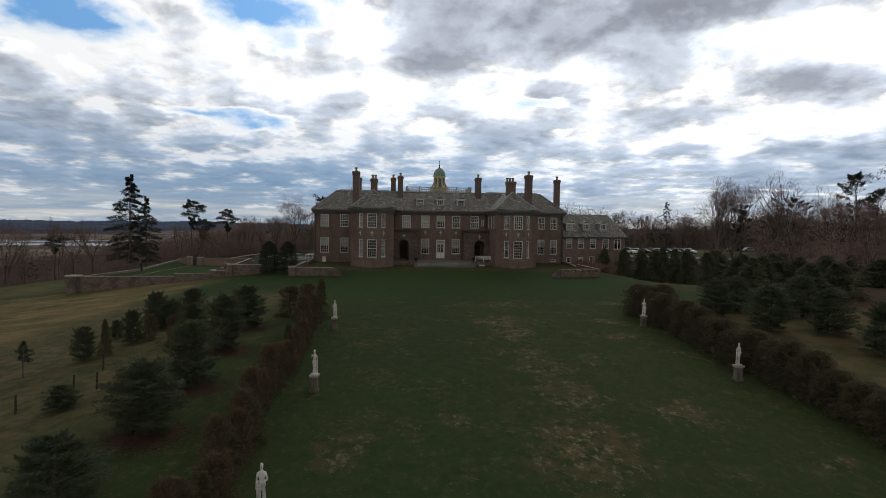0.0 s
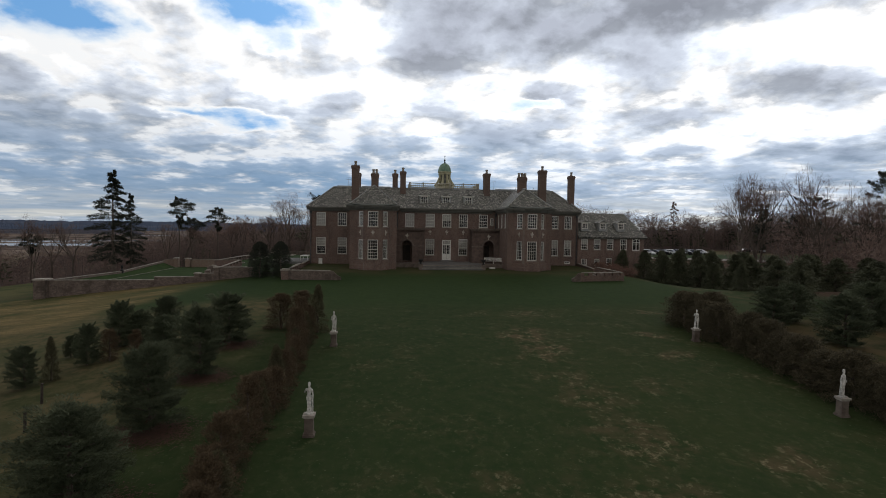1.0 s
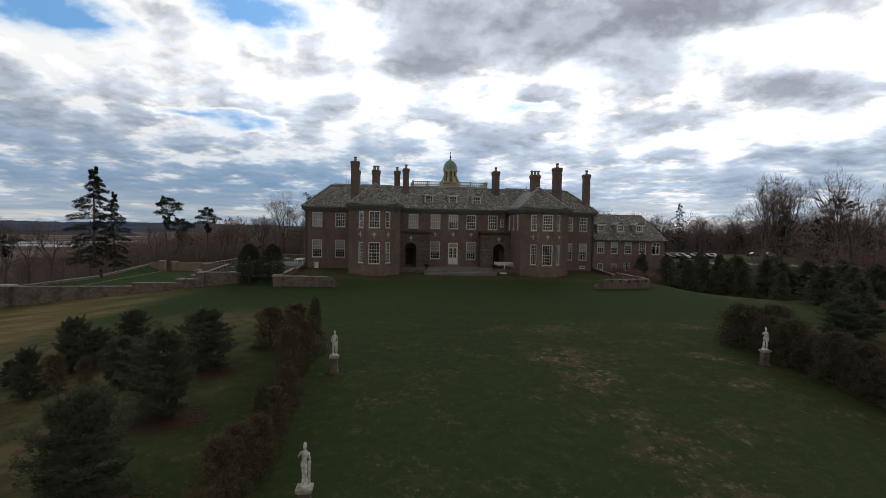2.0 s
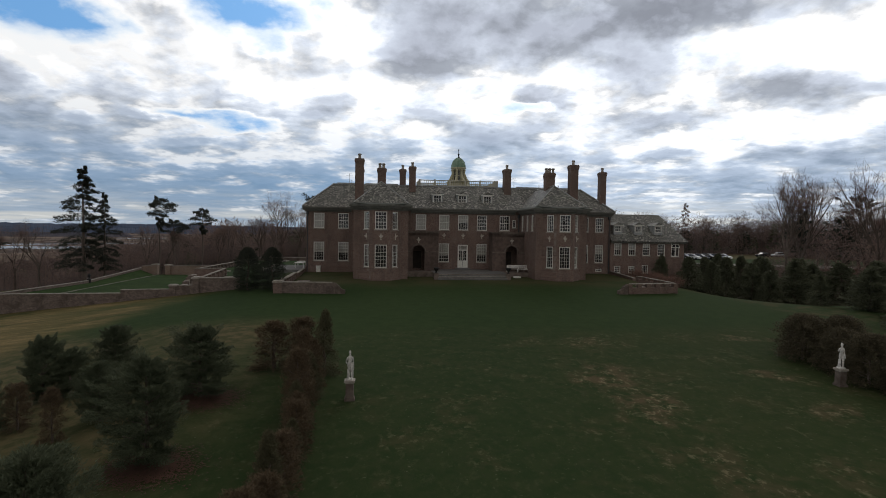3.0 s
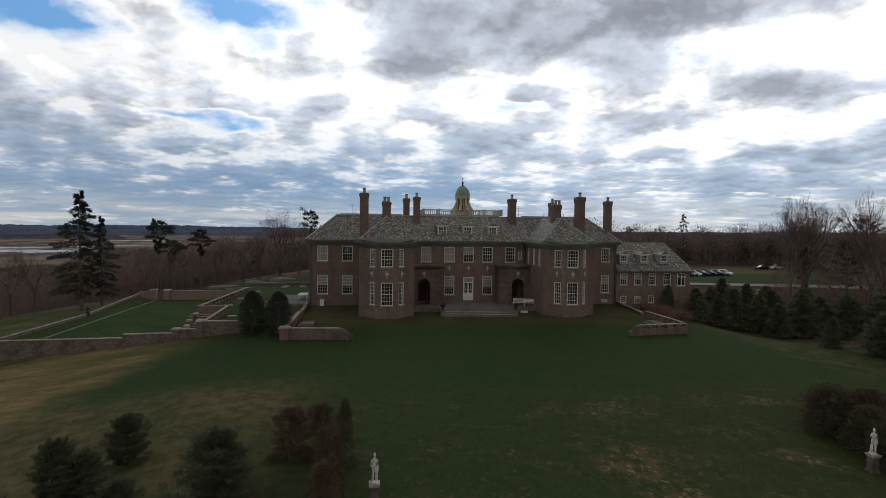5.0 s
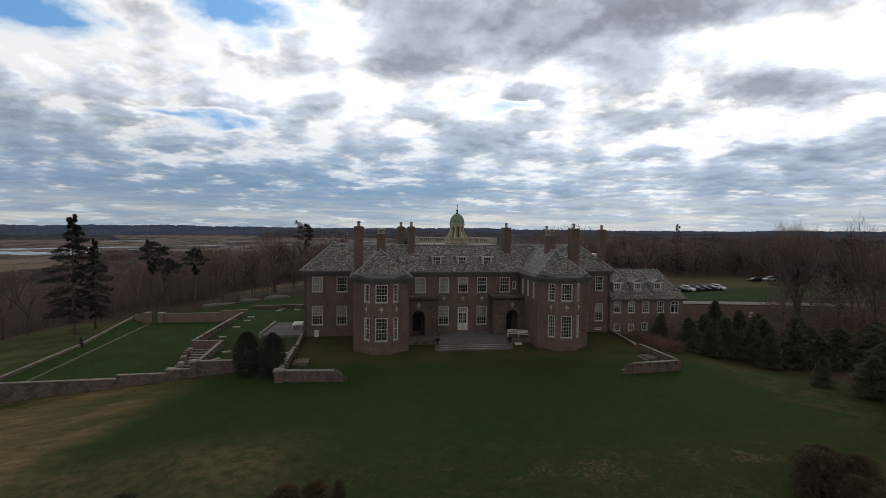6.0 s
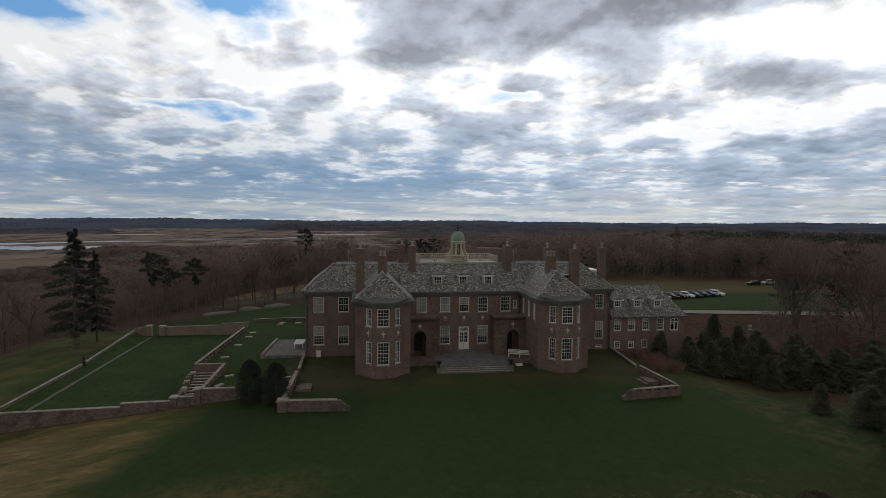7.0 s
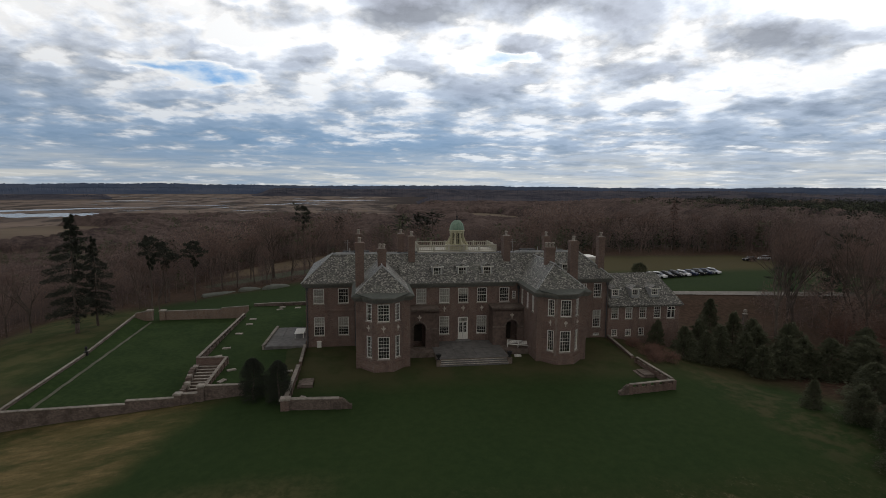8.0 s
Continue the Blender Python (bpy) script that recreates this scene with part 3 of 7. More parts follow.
def wall_mesh(length, z0, z1, thick, openings):
    """A wall along local x, outside at local -y, with its openings cut right through: (x0, x1, z0, z1)."""
    bm = bmesh.new()
    xs = sorted({0.0, length, *(v for o in openings for v in o[:2])})
    zs = sorted({z0, z1, *(v for o in openings for v in o[2:4])})
    full = {}
    for i in range(len(xs) - 1):
        for j in range(len(zs) - 1):
            cx, cz = (xs[i] + xs[i + 1]) / 2, (zs[j] + zs[j + 1]) / 2
            full[i, j] = not any(o[0] < cx < o[1] and o[2] < cz < o[3] for o in openings)
    cache = {}

    def vert(x, y, z):
        k = (round(x, 4), y, round(z, 4))
        if k not in cache:
            cache[k] = bm.verts.new(k)
        return cache[k]

    for (i, j), solid in full.items():
        if not solid:
            continue
        a, b, c, d = xs[i], xs[i + 1], zs[j], zs[j + 1]
        bm.faces.new((vert(a, 0, c), vert(b, 0, c), vert(b, 0, d), vert(a, 0, d)))
        bm.faces.new((vert(b, thick, c), vert(a, thick, c), vert(a, thick, d), vert(b, thick, d)))
        for di, dj, e in ((-1, 0, ((a, d), (a, c))), (1, 0, ((b, c), (b, d))), (0, -1, ((a, c), (b, c))), (0, 1, ((b, d), (a, d)))):
            if not full.get((i + di, j + dj), False):
                (p, q), (r, t) = e
                bm.faces.new((vert(p, 0, q), vert(p, thick, q), vert(r, thick, t), vert(r, 0, t)))
    return bm


def facing(x, y, z, rz):
    """Pose of something whose outside is local -y, turned by rz degrees."""
    return pose(x, y, z, 0, 0, rz)


MESHES = {}


def kept(key, make, mat):
    """Mesh data made once for parts that are alike."""
    if key not in MESHES:
        bm = make()
        data = bpy.data.meshes.new(key[0])
        bm.to_mesh(data)
        bm.free()
        data.materials.append(mat)
        MESHES[key] = data
    return MESHES[key]


# ---- the land ----
def smooth(a, b, v):
    t = min(1.0, max(0.0, (v - a) / (b - a)))
    return t * t * (3 - 2 * t)


def knots(v, table):
    for (a, p), (b, q) in zip(table, table[1:]):
        if v <= b:
            return p + (q - p) * min(1.0, max(0.0, (v - a) / (b - a)))
    return table[-1][1]


LAWN = ((-400, -17.0), (-120, -7.9), (-97, -6.3), (-65, -4.05), (-50.5, -3.05), (-19, -1.5), (-9, -0.95), (0, -0.85), (30, -1.0), (80, -1.8))


def ground(x, y):
    """Height of the land at a place."""
    z = knots(y, LAWN)
    left = max(0.0, -24 - x)
    z -= 0.112 * left if left < 40 else 4.48 + 0.06 * (min(left, 120) - 40)
    right = max(0.0, x - 22.5)
    z -= (1.0 * smooth(0, 7, right) + 2.0 * smooth(5, 17, right)) * smooth(-30, -8, y) * (1 - smooth(16, 38, y))
    z -= 15.0 * smooth(74, 175, -x)
    fall = (-0.8 * x + 0.7 * y) - 60
    k = max(smooth(0, 420, fall), smooth(125, 400, y + 0.12 * x))
    z = z * (1 - k) + -40.0 * k
    if -57.5 < x < (-35.9 if y > -3.9 else -32.9) and -13.0 < y < 35.5:
        z = min(z, -3.3 - 0.019 * (y + 13) - 0.6)
    far = math.hypot(x, y)
    if far > 140:
        z += smooth(140, 500, far) * (1 - smooth(900, 1000, far)) * 1.5 * math.sin(x * 0.013 + 1.0) * math.cos(y * 0.011)
    z = z * (1 - smooth(700, 1000, far)) - 40.0 * smooth(700, 1000, far)
    # the pine wood stands on a rise
    return z + 22.0 * smooth(380, 620, x) * smooth(330, 560, y) * (1 - smooth(1250, 1600, far))


def land_sheet():
    """One sheet from the lawn to the horizon, fine near by and coarse far away."""
    near = list(np.arange(-90, 110.1, 2.0))
    out = [110 * 1.14 ** i for i in range(1, 29)]
    xs = sorted([-v for v in out if v < 4700] + near + [v for v in out if v < 4700])
    ys = sorted([-v for v in out if v < 700] + list(np.arange(-118, 118.1, 2.0)) + [v for v in out if 118 < v < 4700])
    bm = bmesh.new()
    grid = [[bm.verts.new((x, y, ground(x, y))) for x in xs] for y in ys]
    for a, b in zip(grid, grid[1:]):
        for i in range(len(xs) - 1):
            bm.faces.new((a[i], a[i + 1], b[i + 1], b[i]))
    for f in bm.faces:
        f.smooth = True
    return bm


tagged(part("ground", land_sheet(), LAND), "sloping green lawn with straw-coloured patches, woods and marsh beyond", "ground", kind="structure")


# ---- the house ----
def ring(bm, w, h, t, y0, y1):
    """A flat rectangular frame of bars, from x -w/2 and z 0."""
    box(bm, -w / 2, -w / 2 + t, y0, y1, 0, h), box(bm, w / 2 - t, w / 2, y0, y1, 0, h)
    box(bm, -w / 2 + t, w / 2 - t, y0, y1, 0, t), box(bm, -w / 2 + t, w / 2 - t, y0, y1, h - t, h)
    return bm


def glazing(w, h, cols, rows, f):
    """Upright and cross bars of a sash window, and the thicker rail where the sashes meet."""
    iw, ih = w - 0.2, h - 0.2
    for i in range(1, cols):
        part("glazing_bar", kept(("upright_bar", h), lambda: box(bmesh.new(), -0.018, 0.018, 0.07, 0.11, 0.1, h - 0.1), WHITE), WHITE, f, "", pose(-iw / 2 + iw * i / cols, 0, 0))
    for j in range(1, rows):
        z = 0.1 + ih * j / rows
        if rows > 3 and j == rows // 2:
            part("meeting_rail", kept(("meeting_rail", w), lambda: box(bmesh.new(), -iw / 2, iw / 2, 0.075, 0.13, -0.04, 0.04), WHITE), WHITE, f, "", pose(0, 0, z))
        else:
            part("glazing_bar", kept(("cross_bar", w), lambda: box(bmesh.new(), -iw / 2, iw / 2, 0.075, 0.105, -0.018, 0.018), WHITE), WHITE, f, "", pose(0, 0, z))


def window(m, w, h, cols, rows, parent, blind=0.0, sill=True):
    """A sash window in its opening: frame with bars, pane, sill and, where it is drawn, a roller blind."""
    f = part("window", kept(("window", w, h), lambda: ring(bmesh.new(), w, h, 0.10, 0.03, 0.17), WHITE), WHITE, parent, "", m)
    glazing(w, h, cols, rows, f)
    part("pane", kept(("pane", w, h), lambda: box(bmesh.new(), -w / 2 + 0.1, w / 2 - 0.1, 0.085, 0.095, 0.1, h - 0.1), GLASS), GLASS, f)
    if blind:
        b = h * blind
        part("blind", kept(("blind", w, h, blind), lambda: box(bmesh.new(), -w / 2 + 0.08, w / 2 - 0.08, 0.19, 0.2, h - b, h), BLIND), BLIND, f, "drawn off-white roller blind")
    # added black sheet that stands in for the dark of the room
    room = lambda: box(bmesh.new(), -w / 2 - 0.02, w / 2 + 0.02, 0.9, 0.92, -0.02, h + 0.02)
    part("room_shade", kept(("room_shade", w, h), room, IRON_AND_UNLIT), IRON_AND_UNLIT, f, "black sheet standing for the unlit room behind the pane")
    if sill:
        part("sill", kept(("sill", w), lambda: box(bmesh.new(), -w / 2 - 0.08, w / 2 + 0.08, -0.09, 0.1, -0.12, -0.002), STONE), STONE, f)
    return f


def walled(name, x, y, rz, length, z0, z1, openings, parent, mat=None):
    """A wall that starts at x, y and runs along its local x; windows: (centre, z, w, h, cols, rows, blind)."""
    m = facing(x, y, 0, rz)
    holes = [(c - w / 2, c + w / 2, z, z + h) for c, z, w, h, *_ in openings]
    ob = part(name, wall_mesh(length, z0, z1, 0.45, holes), mat or BRICK, parent, "", m)
    for c, z, w, h, cols, rows, blind in openings:
        if cols:
            window(m @ pose(c, 0, z), w, h, cols, rows, parent, blind)
    return ob


mansion = tagged(new("mansion"), "large two-storey red brick mansion with mottled slate roof and tall chimneys", "house")
LO, HI = 0.80, 5.50
LOW = (LO, 1.5, 2.72, 4, 6)
UP = (HI, 1.5, 2.2, 4, 4)


def win(c, kind, blind=0.0, w=None):
    z, ww, h, cols, rows = kind
    return (c, z, w or ww, h, cols, rows, blind)


# centre block, door in the middle
walled("wall", -8.5, 0, 0, 17.0, -1.2, 8.3,
       [win(8.5 - 6.2, UP, 1.0), win(8.5 - 2.8, UP, 1.0), win(8.5, UP, 0.45), win(8.5 + 2.8, UP), win(8.5 + 6.2, UP), (16.15, 5.95, 0.55, 1.15, 2, 3, 0.0),
        win(8.5 - 2.8, LOW, 0.62), win(8.5 + 2.8, LOW, 0.62), (8.5, 0.0, 1.5, 3.35, 0, 0, 0), (8.5 - 6.7, -0.1, 1.2, 2.5, 0, 0, 0), (8.5 + 6.7, -0.1, 1.2, 2.5, 0, 0, 0)], mansion)
# wings to both sides
walled("wall", -22.7, 1.4, 0, 7.2, -2.5, 8.3, [win(1.83, UP, 1.0), win(5.3, UP), win(1.83, LOW, 0.55), win(5.3, LOW, 0.6)], mansion)
walled("wall", 15.5, 1.4, 0, 7.7, -2.5, 8.3, [win(3.55, UP, 0, 1.3), win(5.95, UP, 0, 1.3), win(3.55, LOW, 0.5, 1.3), win(5.95, LOW, 0.5, 1.3), (5.95, -0.55, 1.0, 0.4, 3, 1, 0)], mansion)
# ends and back
walled("wall", -22.7, 20.05, -90, 18.2, -4.0, 8.3, [win(4.5, UP), win(9.5, UP), win(14.5, UP), win(4.5, LOW), win(9.5, LOW), win(14.5, LOW)], mansion)
walled("wall", 23.2, 1.85, 90, 18.2, -4.0, 8.3, [], mansion)
walled("wall", 23.2, 20.5, 180, 45.9, -5.0, 8.3, [], mansion)

for s in (-1, 1):
    xc = 12.0 * s
    # pavilion sides and the narrow front walls beside the bay
    walled("wall", xc - 3.5, 1.4, -90, 9.35, -1.6, 8.3, [win(2.9, UP, 0, 0.9), win(5.5, UP, 0, 0.9), win(8.0, UP, 0, 0.9)] if s > 0 else [], mansion)
    walled("wall", xc + 3.5, -7.95, 90, 9.35, -1.6, 8.3, [win(1.15, UP, 0, 0.9), win(3.75, UP, 0, 0.9), win(6.35, UP, 0, 0.9)] if s < 0 else [win(5.75, LOW, 0, 0.9), win(5.75, UP, 0, 0.9)], mansion)
    walled("wall", xc - 3.5, -8.4, 0, 0.97, -1.6, 8.3, [], mansion)
    walled("wall", xc + 2.53, -8.4, 0, 0.97, -1.6, 8.3, [], mansion)
    # three-sided bay
    side = math.hypot(1.41, 1.5)
    turn = math.degrees(math.atan2(1.5, 1.41))
    walled("wall", xc - 2.55, -8.38, -turn, side, -1.6, 8.3, [(side / 2 + 0.05, 0.66, 0.98, 2.85, 3, 6, 0), (side / 2 + 0.05, 5.45, 0.98, 2.25, 3, 5, 0)], mansion)
    walled("wall", xc - 1.14, -9.88, 0, 2.28, -1.6, 8.3, [(1.14, 0.62, 1.5, 2.9, 4, 6, 0), (1.14, 5.45, 1.5, 2.25, 4, 5, 0)], mansion)
    walled("wall", xc + 1.14, -9.88, turn, side, -1.6, 8.3, [(side / 2 - 0.05, 0.66, 0.98, 2.85, 3, 6, 0), (side / 2 - 0.05, 5.45, 0.98, 2.25, 3, 5, 0)], mansion)
    plan = lambda d: [(xc - 3.5 - d, 1.3), (xc - 3.5 - d, -8.4 - d), (xc - 2.57 - 0.4 * d, -8.4 - d), (xc - 1.16 - 0.4 * d, -9.9 - d),
                      (xc + 1.16 + 0.4 * d, -9.9 - d), (xc + 2.57 + 0.4 * d, -8.4 - d), (xc + 3.5 + d, -8.4 - d), (xc + 3.5 + d, 1.3)]
    # plinth of the bay, cornice with gutter
    bm = bmesh.new()
    prism(bm, [(xc - 2.75, -8.1), (xc - 2.75, -8.5), (xc - 1.24, -10.08), (xc + 1.24, -10.08), (xc + 2.75, -8.5), (xc + 2.75, -8.1)], -1.6, 0.12)
    part("plinth", bm, BRICK, mansion)
    bm = bmesh.new()
    prism(bm, plan(0.12), 7.88, 8.1), prism(bm, plan(0.34), 8.1, 8.36), prism(bm, plan(0.52), 8.36, 8.56)
    part("cornice", bm, CORNICE, mansion, "greenish-grey moulded cornice with gutter")
    for i in range(10):
        w, z = 0.42 if i % 2 else 0.28, -0.9 + i * 0.9
        for e in (-1, 1):
            x0, x1 = sorted((xc + e * 3.49, xc + e * (3.5 - w)))
            part("quoin", box(bmesh.new(), x0, x1, -8.43, -8.3, z, z + 0.8), BRICK, mansion)

# belt courses, plinths and cornices, proud of the brick
for x0, x1 in ((-22.74, -15.5), (15.5, 23.18)):
    part("belt_course", box(bmesh.new(), x0, x1, 1.34, 1.42, 4.35, 4.6), BRICK, mansion)
for x0, x1, z in ((-22.78, -15.5, 0.1), (15.5, 23.18, -0.62)):
    part("plinth", box(bmesh.new(), x0, x1, 1.3, 1.45, -2.5, z), BRICK, mansion)
for x0, x1, y in ((-23.2, -16.0, 1.4), (-8.0, 8.0, 0.0), (16.0, 23.7, 1.4)):
    bm = bmesh.new()
    box(bm, x0 + 0.3, x1 - 0.3, y - 0.14, y + 0.2, 7.88, 8.1), box(bm, x0 + 0.15, x1 - 0.15, y - 0.36, y + 0.2, 8.1, 8.36), box(bm, x0, x1, y - 0.55, y + 0.2, 8.36, 8.56)
    part("cornice", bm, CORNICE, mansion, "greenish-grey moulded cornice with gutter")
for x, e in ((-22.7, -1), (23.2, 1)):
    part("cornice", box(bmesh.new(), min(x, x + 0.5 * e), max(x, x + 0.5 * e), 1.6, 20.8, 8.1, 8.56), CORNICE, mansion)


# ---- roofs ----
def roof(name, faces, mat, parent, label="", thick=0.16):
    bm = bmesh.new()
    for f in faces:
        bm.faces.new([bm.verts.new(p) for p in f])
    bmesh.ops.remove_doubles(bm, verts=bm.verts, dist=0.001)
    bmesh.ops.recalc_face_normals(bm, faces=bm.faces)
    if sum(f.normal.z for f in bm.faces) < 0:
        bmesh.ops.reverse_faces(bm, faces=bm.faces)
    bmesh.ops.solidify(bm, geom=bm.faces[:], thickness=thick)
    return part(name, bm, mat, parent, label)


E0, TOP = 8.58, 12.2
X0, X1, Y0, Y1 = -23.25, 23.75, 0.85, 21.0
A, B, C, D = (-19.1, 5.0, TOP), (19.6, 5.0, TOP), (19.6, 7.6, TOP), (-19.1, 7.6, TOP)
roof("roof", [((X0, Y0, E0), (X1, Y0, E0), B, A), ((X1, Y0, E0), (X1, Y1, E0), C, B), ((X1, Y1, E0), (X0, Y1, E0), D, C), ((X0, Y1, E0), (X0, Y0, E0), A, D)],
     SLATE, mansion, "mottled grey-green slate roof")
roof("roof", [((-9.2, -0.55, E0), (9.2, -0.55, E0), (9.2, 5.04, TOP + 0.02), (-9.2, 5.04, TOP + 0.02))], SLATE, mansion)
roof("roof_deck", [((-19.1, 5.05, TOP - 0.05), (19.6, 5.05, TOP - 0.05), (19.6, 7.55, TOP - 0.05), (-19.1, 7.55, TOP - 0.05))], DECK, mansion, "flat grey lead roof deck")
bm = bmesh.new()
box(bm, -19.2, 19.7, 4.92, 5.16, TOP - 0.02, TOP + 0.1)
for x in (-16.5, -3.5, 13.2, 16.4):
    limb(bm, (x, 6.3, TOP), (x, 6.3, TOP + 0.75), 0.05, 0.05)
part("ridge_flashing", bm, LEAD, mansion, "pale lead flashing along the roof edge")
for x0, x1, h in ((-17.6, -13.6, 0.35), (10.6, 13.0, 0.45), (14.2, 17.6, 0.3)):
    part("skylight", box(bmesh.new(), x0, x1, 6.6, 8.0, TOP, TOP + h * 0.6), DECK, mansion, "low grey rooflight on the deck")

for s in (-1, 1):
    xc = 12.0 * s
    ap, back = (xc, -5.0, 11.85), (xc, 4.7, 11.85)
    eave = [(xc - 3.98, 0.9, E0), (xc - 3.98, -8.85, E0), (xc - 2.8, -8.85, E0), (xc - 1.4, -10.35, E0), (xc + 1.4, -10.35, E0), (xc + 2.8, -8.85, E0), (xc + 3.98, -8.85, E0), (xc + 3.98, 0.9, E0)]
    foot = [(xc - 3.5, 3.4, 8.86), (xc - 3.5, -8.3, 8.86), (xc + 3.5, -8.3, 8.86), (xc + 3.5, 3.4, 8.86)]
    roof("roof", [(foot[0], foot[1], ap, back), (foot[1], foot[2], ap), (foot[2], foot[3], back, ap)], SLATE, mansion, "", 0.14)
    low = [(eave[0], eave[1], foot[1], (xc - 3.5, 0.9, 8.86)), (eave[1], eave[2], foot[1]), (eave[2], eave[3], foot[1]), (eave[3], eave[4], foot[2], foot[1]),
           (eave[4], eave[5], foot[2]), (eave[5], eave[6], foot[2]), (eave[6], eave[7], (xc + 3.5, 0.9, 8.86), foot[2])]
    for inset, z0, z1 in ((0.985, 8.36, 8.555), (0.962, 8.18, 8.36), (0.945, 8.0, 8.18)):
        ringpts = [(xc + (q[0] - xc) * inset, -4.0 + (q[1] + 4.0) * inset) for q in eave[1:7]]
        part("bay_cornice", prism(bmesh.new(), [(xc - 3.9 * inset, -1.0), *ringpts, (xc + 3.9 * inset, -1.0)], z0, z1), CORNICE, mansion, "greenish-grey moulded cornice round the bay")
    roof("bay_roof", low, SKIRT, mansion, "flat greenish lead skirt over the bay", 0.1)
    for p in foot[1:3]:
        part("hip_flashing", limb(bmesh.new(), Vector(p) + Vector((0, 0, 0.04)), Vector(ap) + Vector((0, 0, 0.05)), 0.07, 0.07, 4), LEAD, mansion)
    part("hip_flashing", limb(bmesh.new(), Vector(ap) + Vector((0, 0, 0.04)), Vector(back) + Vector((0, 0, 0.04)), 0.1, 0.1, 4), LEAD, mansion)
for p, q in (((X0, Y0, E0 + 0.05), (A[0], A[1], A[2] + 0.05)), ((X1, Y0, E0 + 0.05), (B[0], B[1], B[2] + 0.05))):
    part("hip_flashing", limb(bmesh.new(), p, q, 0.1, 0.1, 4), LEAD, mansion)


def chimney(x, y, z0, z1, w, d, pots):
    bm = bmesh.new()
    box(bm, x - w / 2, x + w / 2, y - d / 2, y + d / 2, z0, z1 - 0.72)
    for i, (e, h0, h1) in enumerate(((0.02, 0.72, 0.58), (0.05, 0.58, 0.40), (0.09, 0.40, 0.12), (0.04, 0.12, 0.0))):
        box(bm, x - w / 2 - e, x + w / 2 + e, y - d / 2 - e, y + d / 2 + e, z1 - h0, z1 - h1)
    c = part("chimney", bm, BRICK_CHIMNEY, mansion, "tall brick chimney with corbelled cap")
    for i in range(pots):
        px = x + (i - (pots - 1) / 2) * 0.5
        bm = lathe(bmesh.new(), ((0.25, -0.02), (0.22, 0.1), (0.18, 0.35), (0.18, 0.46), (0.25, 0.52), (0.25, 0.62), (0.18, 0.70), (0.1, 0.71)), 10, (px, y, z1))
        part("chimney_pot", bm, STONE, c, "clay chimney pot")


for x, y, z0, z1, w, d, pots in ((-14.95, -4.0, 7.5, 14.9, 1.15, 1.15, 1), (15.05, -4.0, 7.5, 14.9, 1.15, 1.15, 1), (-7.3, 4.0, 9.0, 14.95, 0.95, 1.3, 1), (7.35, 4.0, 9.0, 14.95, 1.0, 1.5, 1),
                                 (22.3, 2.9, 6.0, 14.8, 0.95, 1.1, 1), (-11.95, -2.6, 10.5, 13.85, 1.15, 0.9, 2), (12.05, -2.6, 10.5, 13.85, 1.35, 0.9, 3),
                                 (-8.6, 8.0, 11.5, 14.95, 0.95, 1.1, 1), (-15.2, 8.5, 11.5, 14.9, 0.95, 1.1, 1), (14.6, 6.4, 11.0, 14.6, 0.95, 1.1, 1)):
    chimney(x, y, z0, z1 + 0.05, w, d, pots)


def dormer(x, y, z, w=1.25, h=1.15, depth=2.2, pediment=True):
    """A small window house on the slope: cheeks, gabled top, sash."""
    bm = bmesh.new()
    box(bm, x - w / 2 - 0.14, x - w / 2 + 0.02, y + 0.02, y + depth, z - 0.3, z + h + 0.1), box(bm, x + w / 2 - 0.02, x + w / 2 + 0.14, y + 0.02, y + depth, z - 0.3, z + h + 0.1)
    box(bm, x - w / 2, x + w / 2, y + 0.02, y + 0.3, z - 0.4, z)
    d = part("dormer", bm, LEAD, mansion, "small gabled dormer")
    bm = bmesh.new()
    k, r = w / 2 + 0.3, 0.55
    a = [(x - k, y - 0.15, z + h + 0.08), (x + k, y - 0.15, z + h + 0.08), (x, y - 0.15, z + h + r)]
    v = [bm.verts.new(p) for p in a] + [bm.verts.new((p[0], y + depth + 0.6, p[2])) for p in a]
    for f in ((0, 1, 2), (5, 4, 3), (0, 2, 5, 3), (1, 4, 5, 2), (0, 3, 4, 1)):
        bm.faces.new([v[i] for i in f])
    part("dormer_roof", bm, SLATE, d)
    bm = bmesh.new()
    box(bm, x - k - 0.03, x + k + 0.03, y - 0.2, y + 0.05, z + h + 0.02, z + h + 0.14)
    part("dormer_trim", bm, WHITE, d)
    f = part("dormer_window", kept(("dormer_window", w, h), lambda: ring(bmesh.new(), w, h, 0.11, 0.0, 0.14), WHITE), WHITE, d, "", pose(x, y, z))
    for i in (1, 2):
        q = x - (w - 0.2) / 2 + (w - 0.2) * i / 3
        part("glazing_bar", box(bmesh.new(), q - 0.025, q + 0.025, y + 0.05, y + 0.09, z + 0.1, z + h - 0.1), WHITE, d)
    part("meeting_rail", box(bmesh.new(), x - w / 2 + 0.1, x + w / 2 - 0.1, y + 0.05, y + 0.1, z + h / 2 - 0.03, z + h / 2 + 0.03), WHITE, d)
    part("pane", box(bmesh.new(), x - w / 2 + 0.1, x + w / 2 - 0.1, y + 0.08, y + 0.09, z + 0.1, z + h - 0.1), GLASS, d)
    # black sheet in place of the dark space behind the dormer pane
    part("room_shade", box(bmesh.new(), x - w / 2, x + w / 2, y + 0.6, y + 0.62, z, z + h), IRON_AND_UNLIT, d)


for x in (-3.75, 0.0, 3.75):
    dormer(x, 1.0, 9.5)
dormer(16.4, 1.9, 9.55)


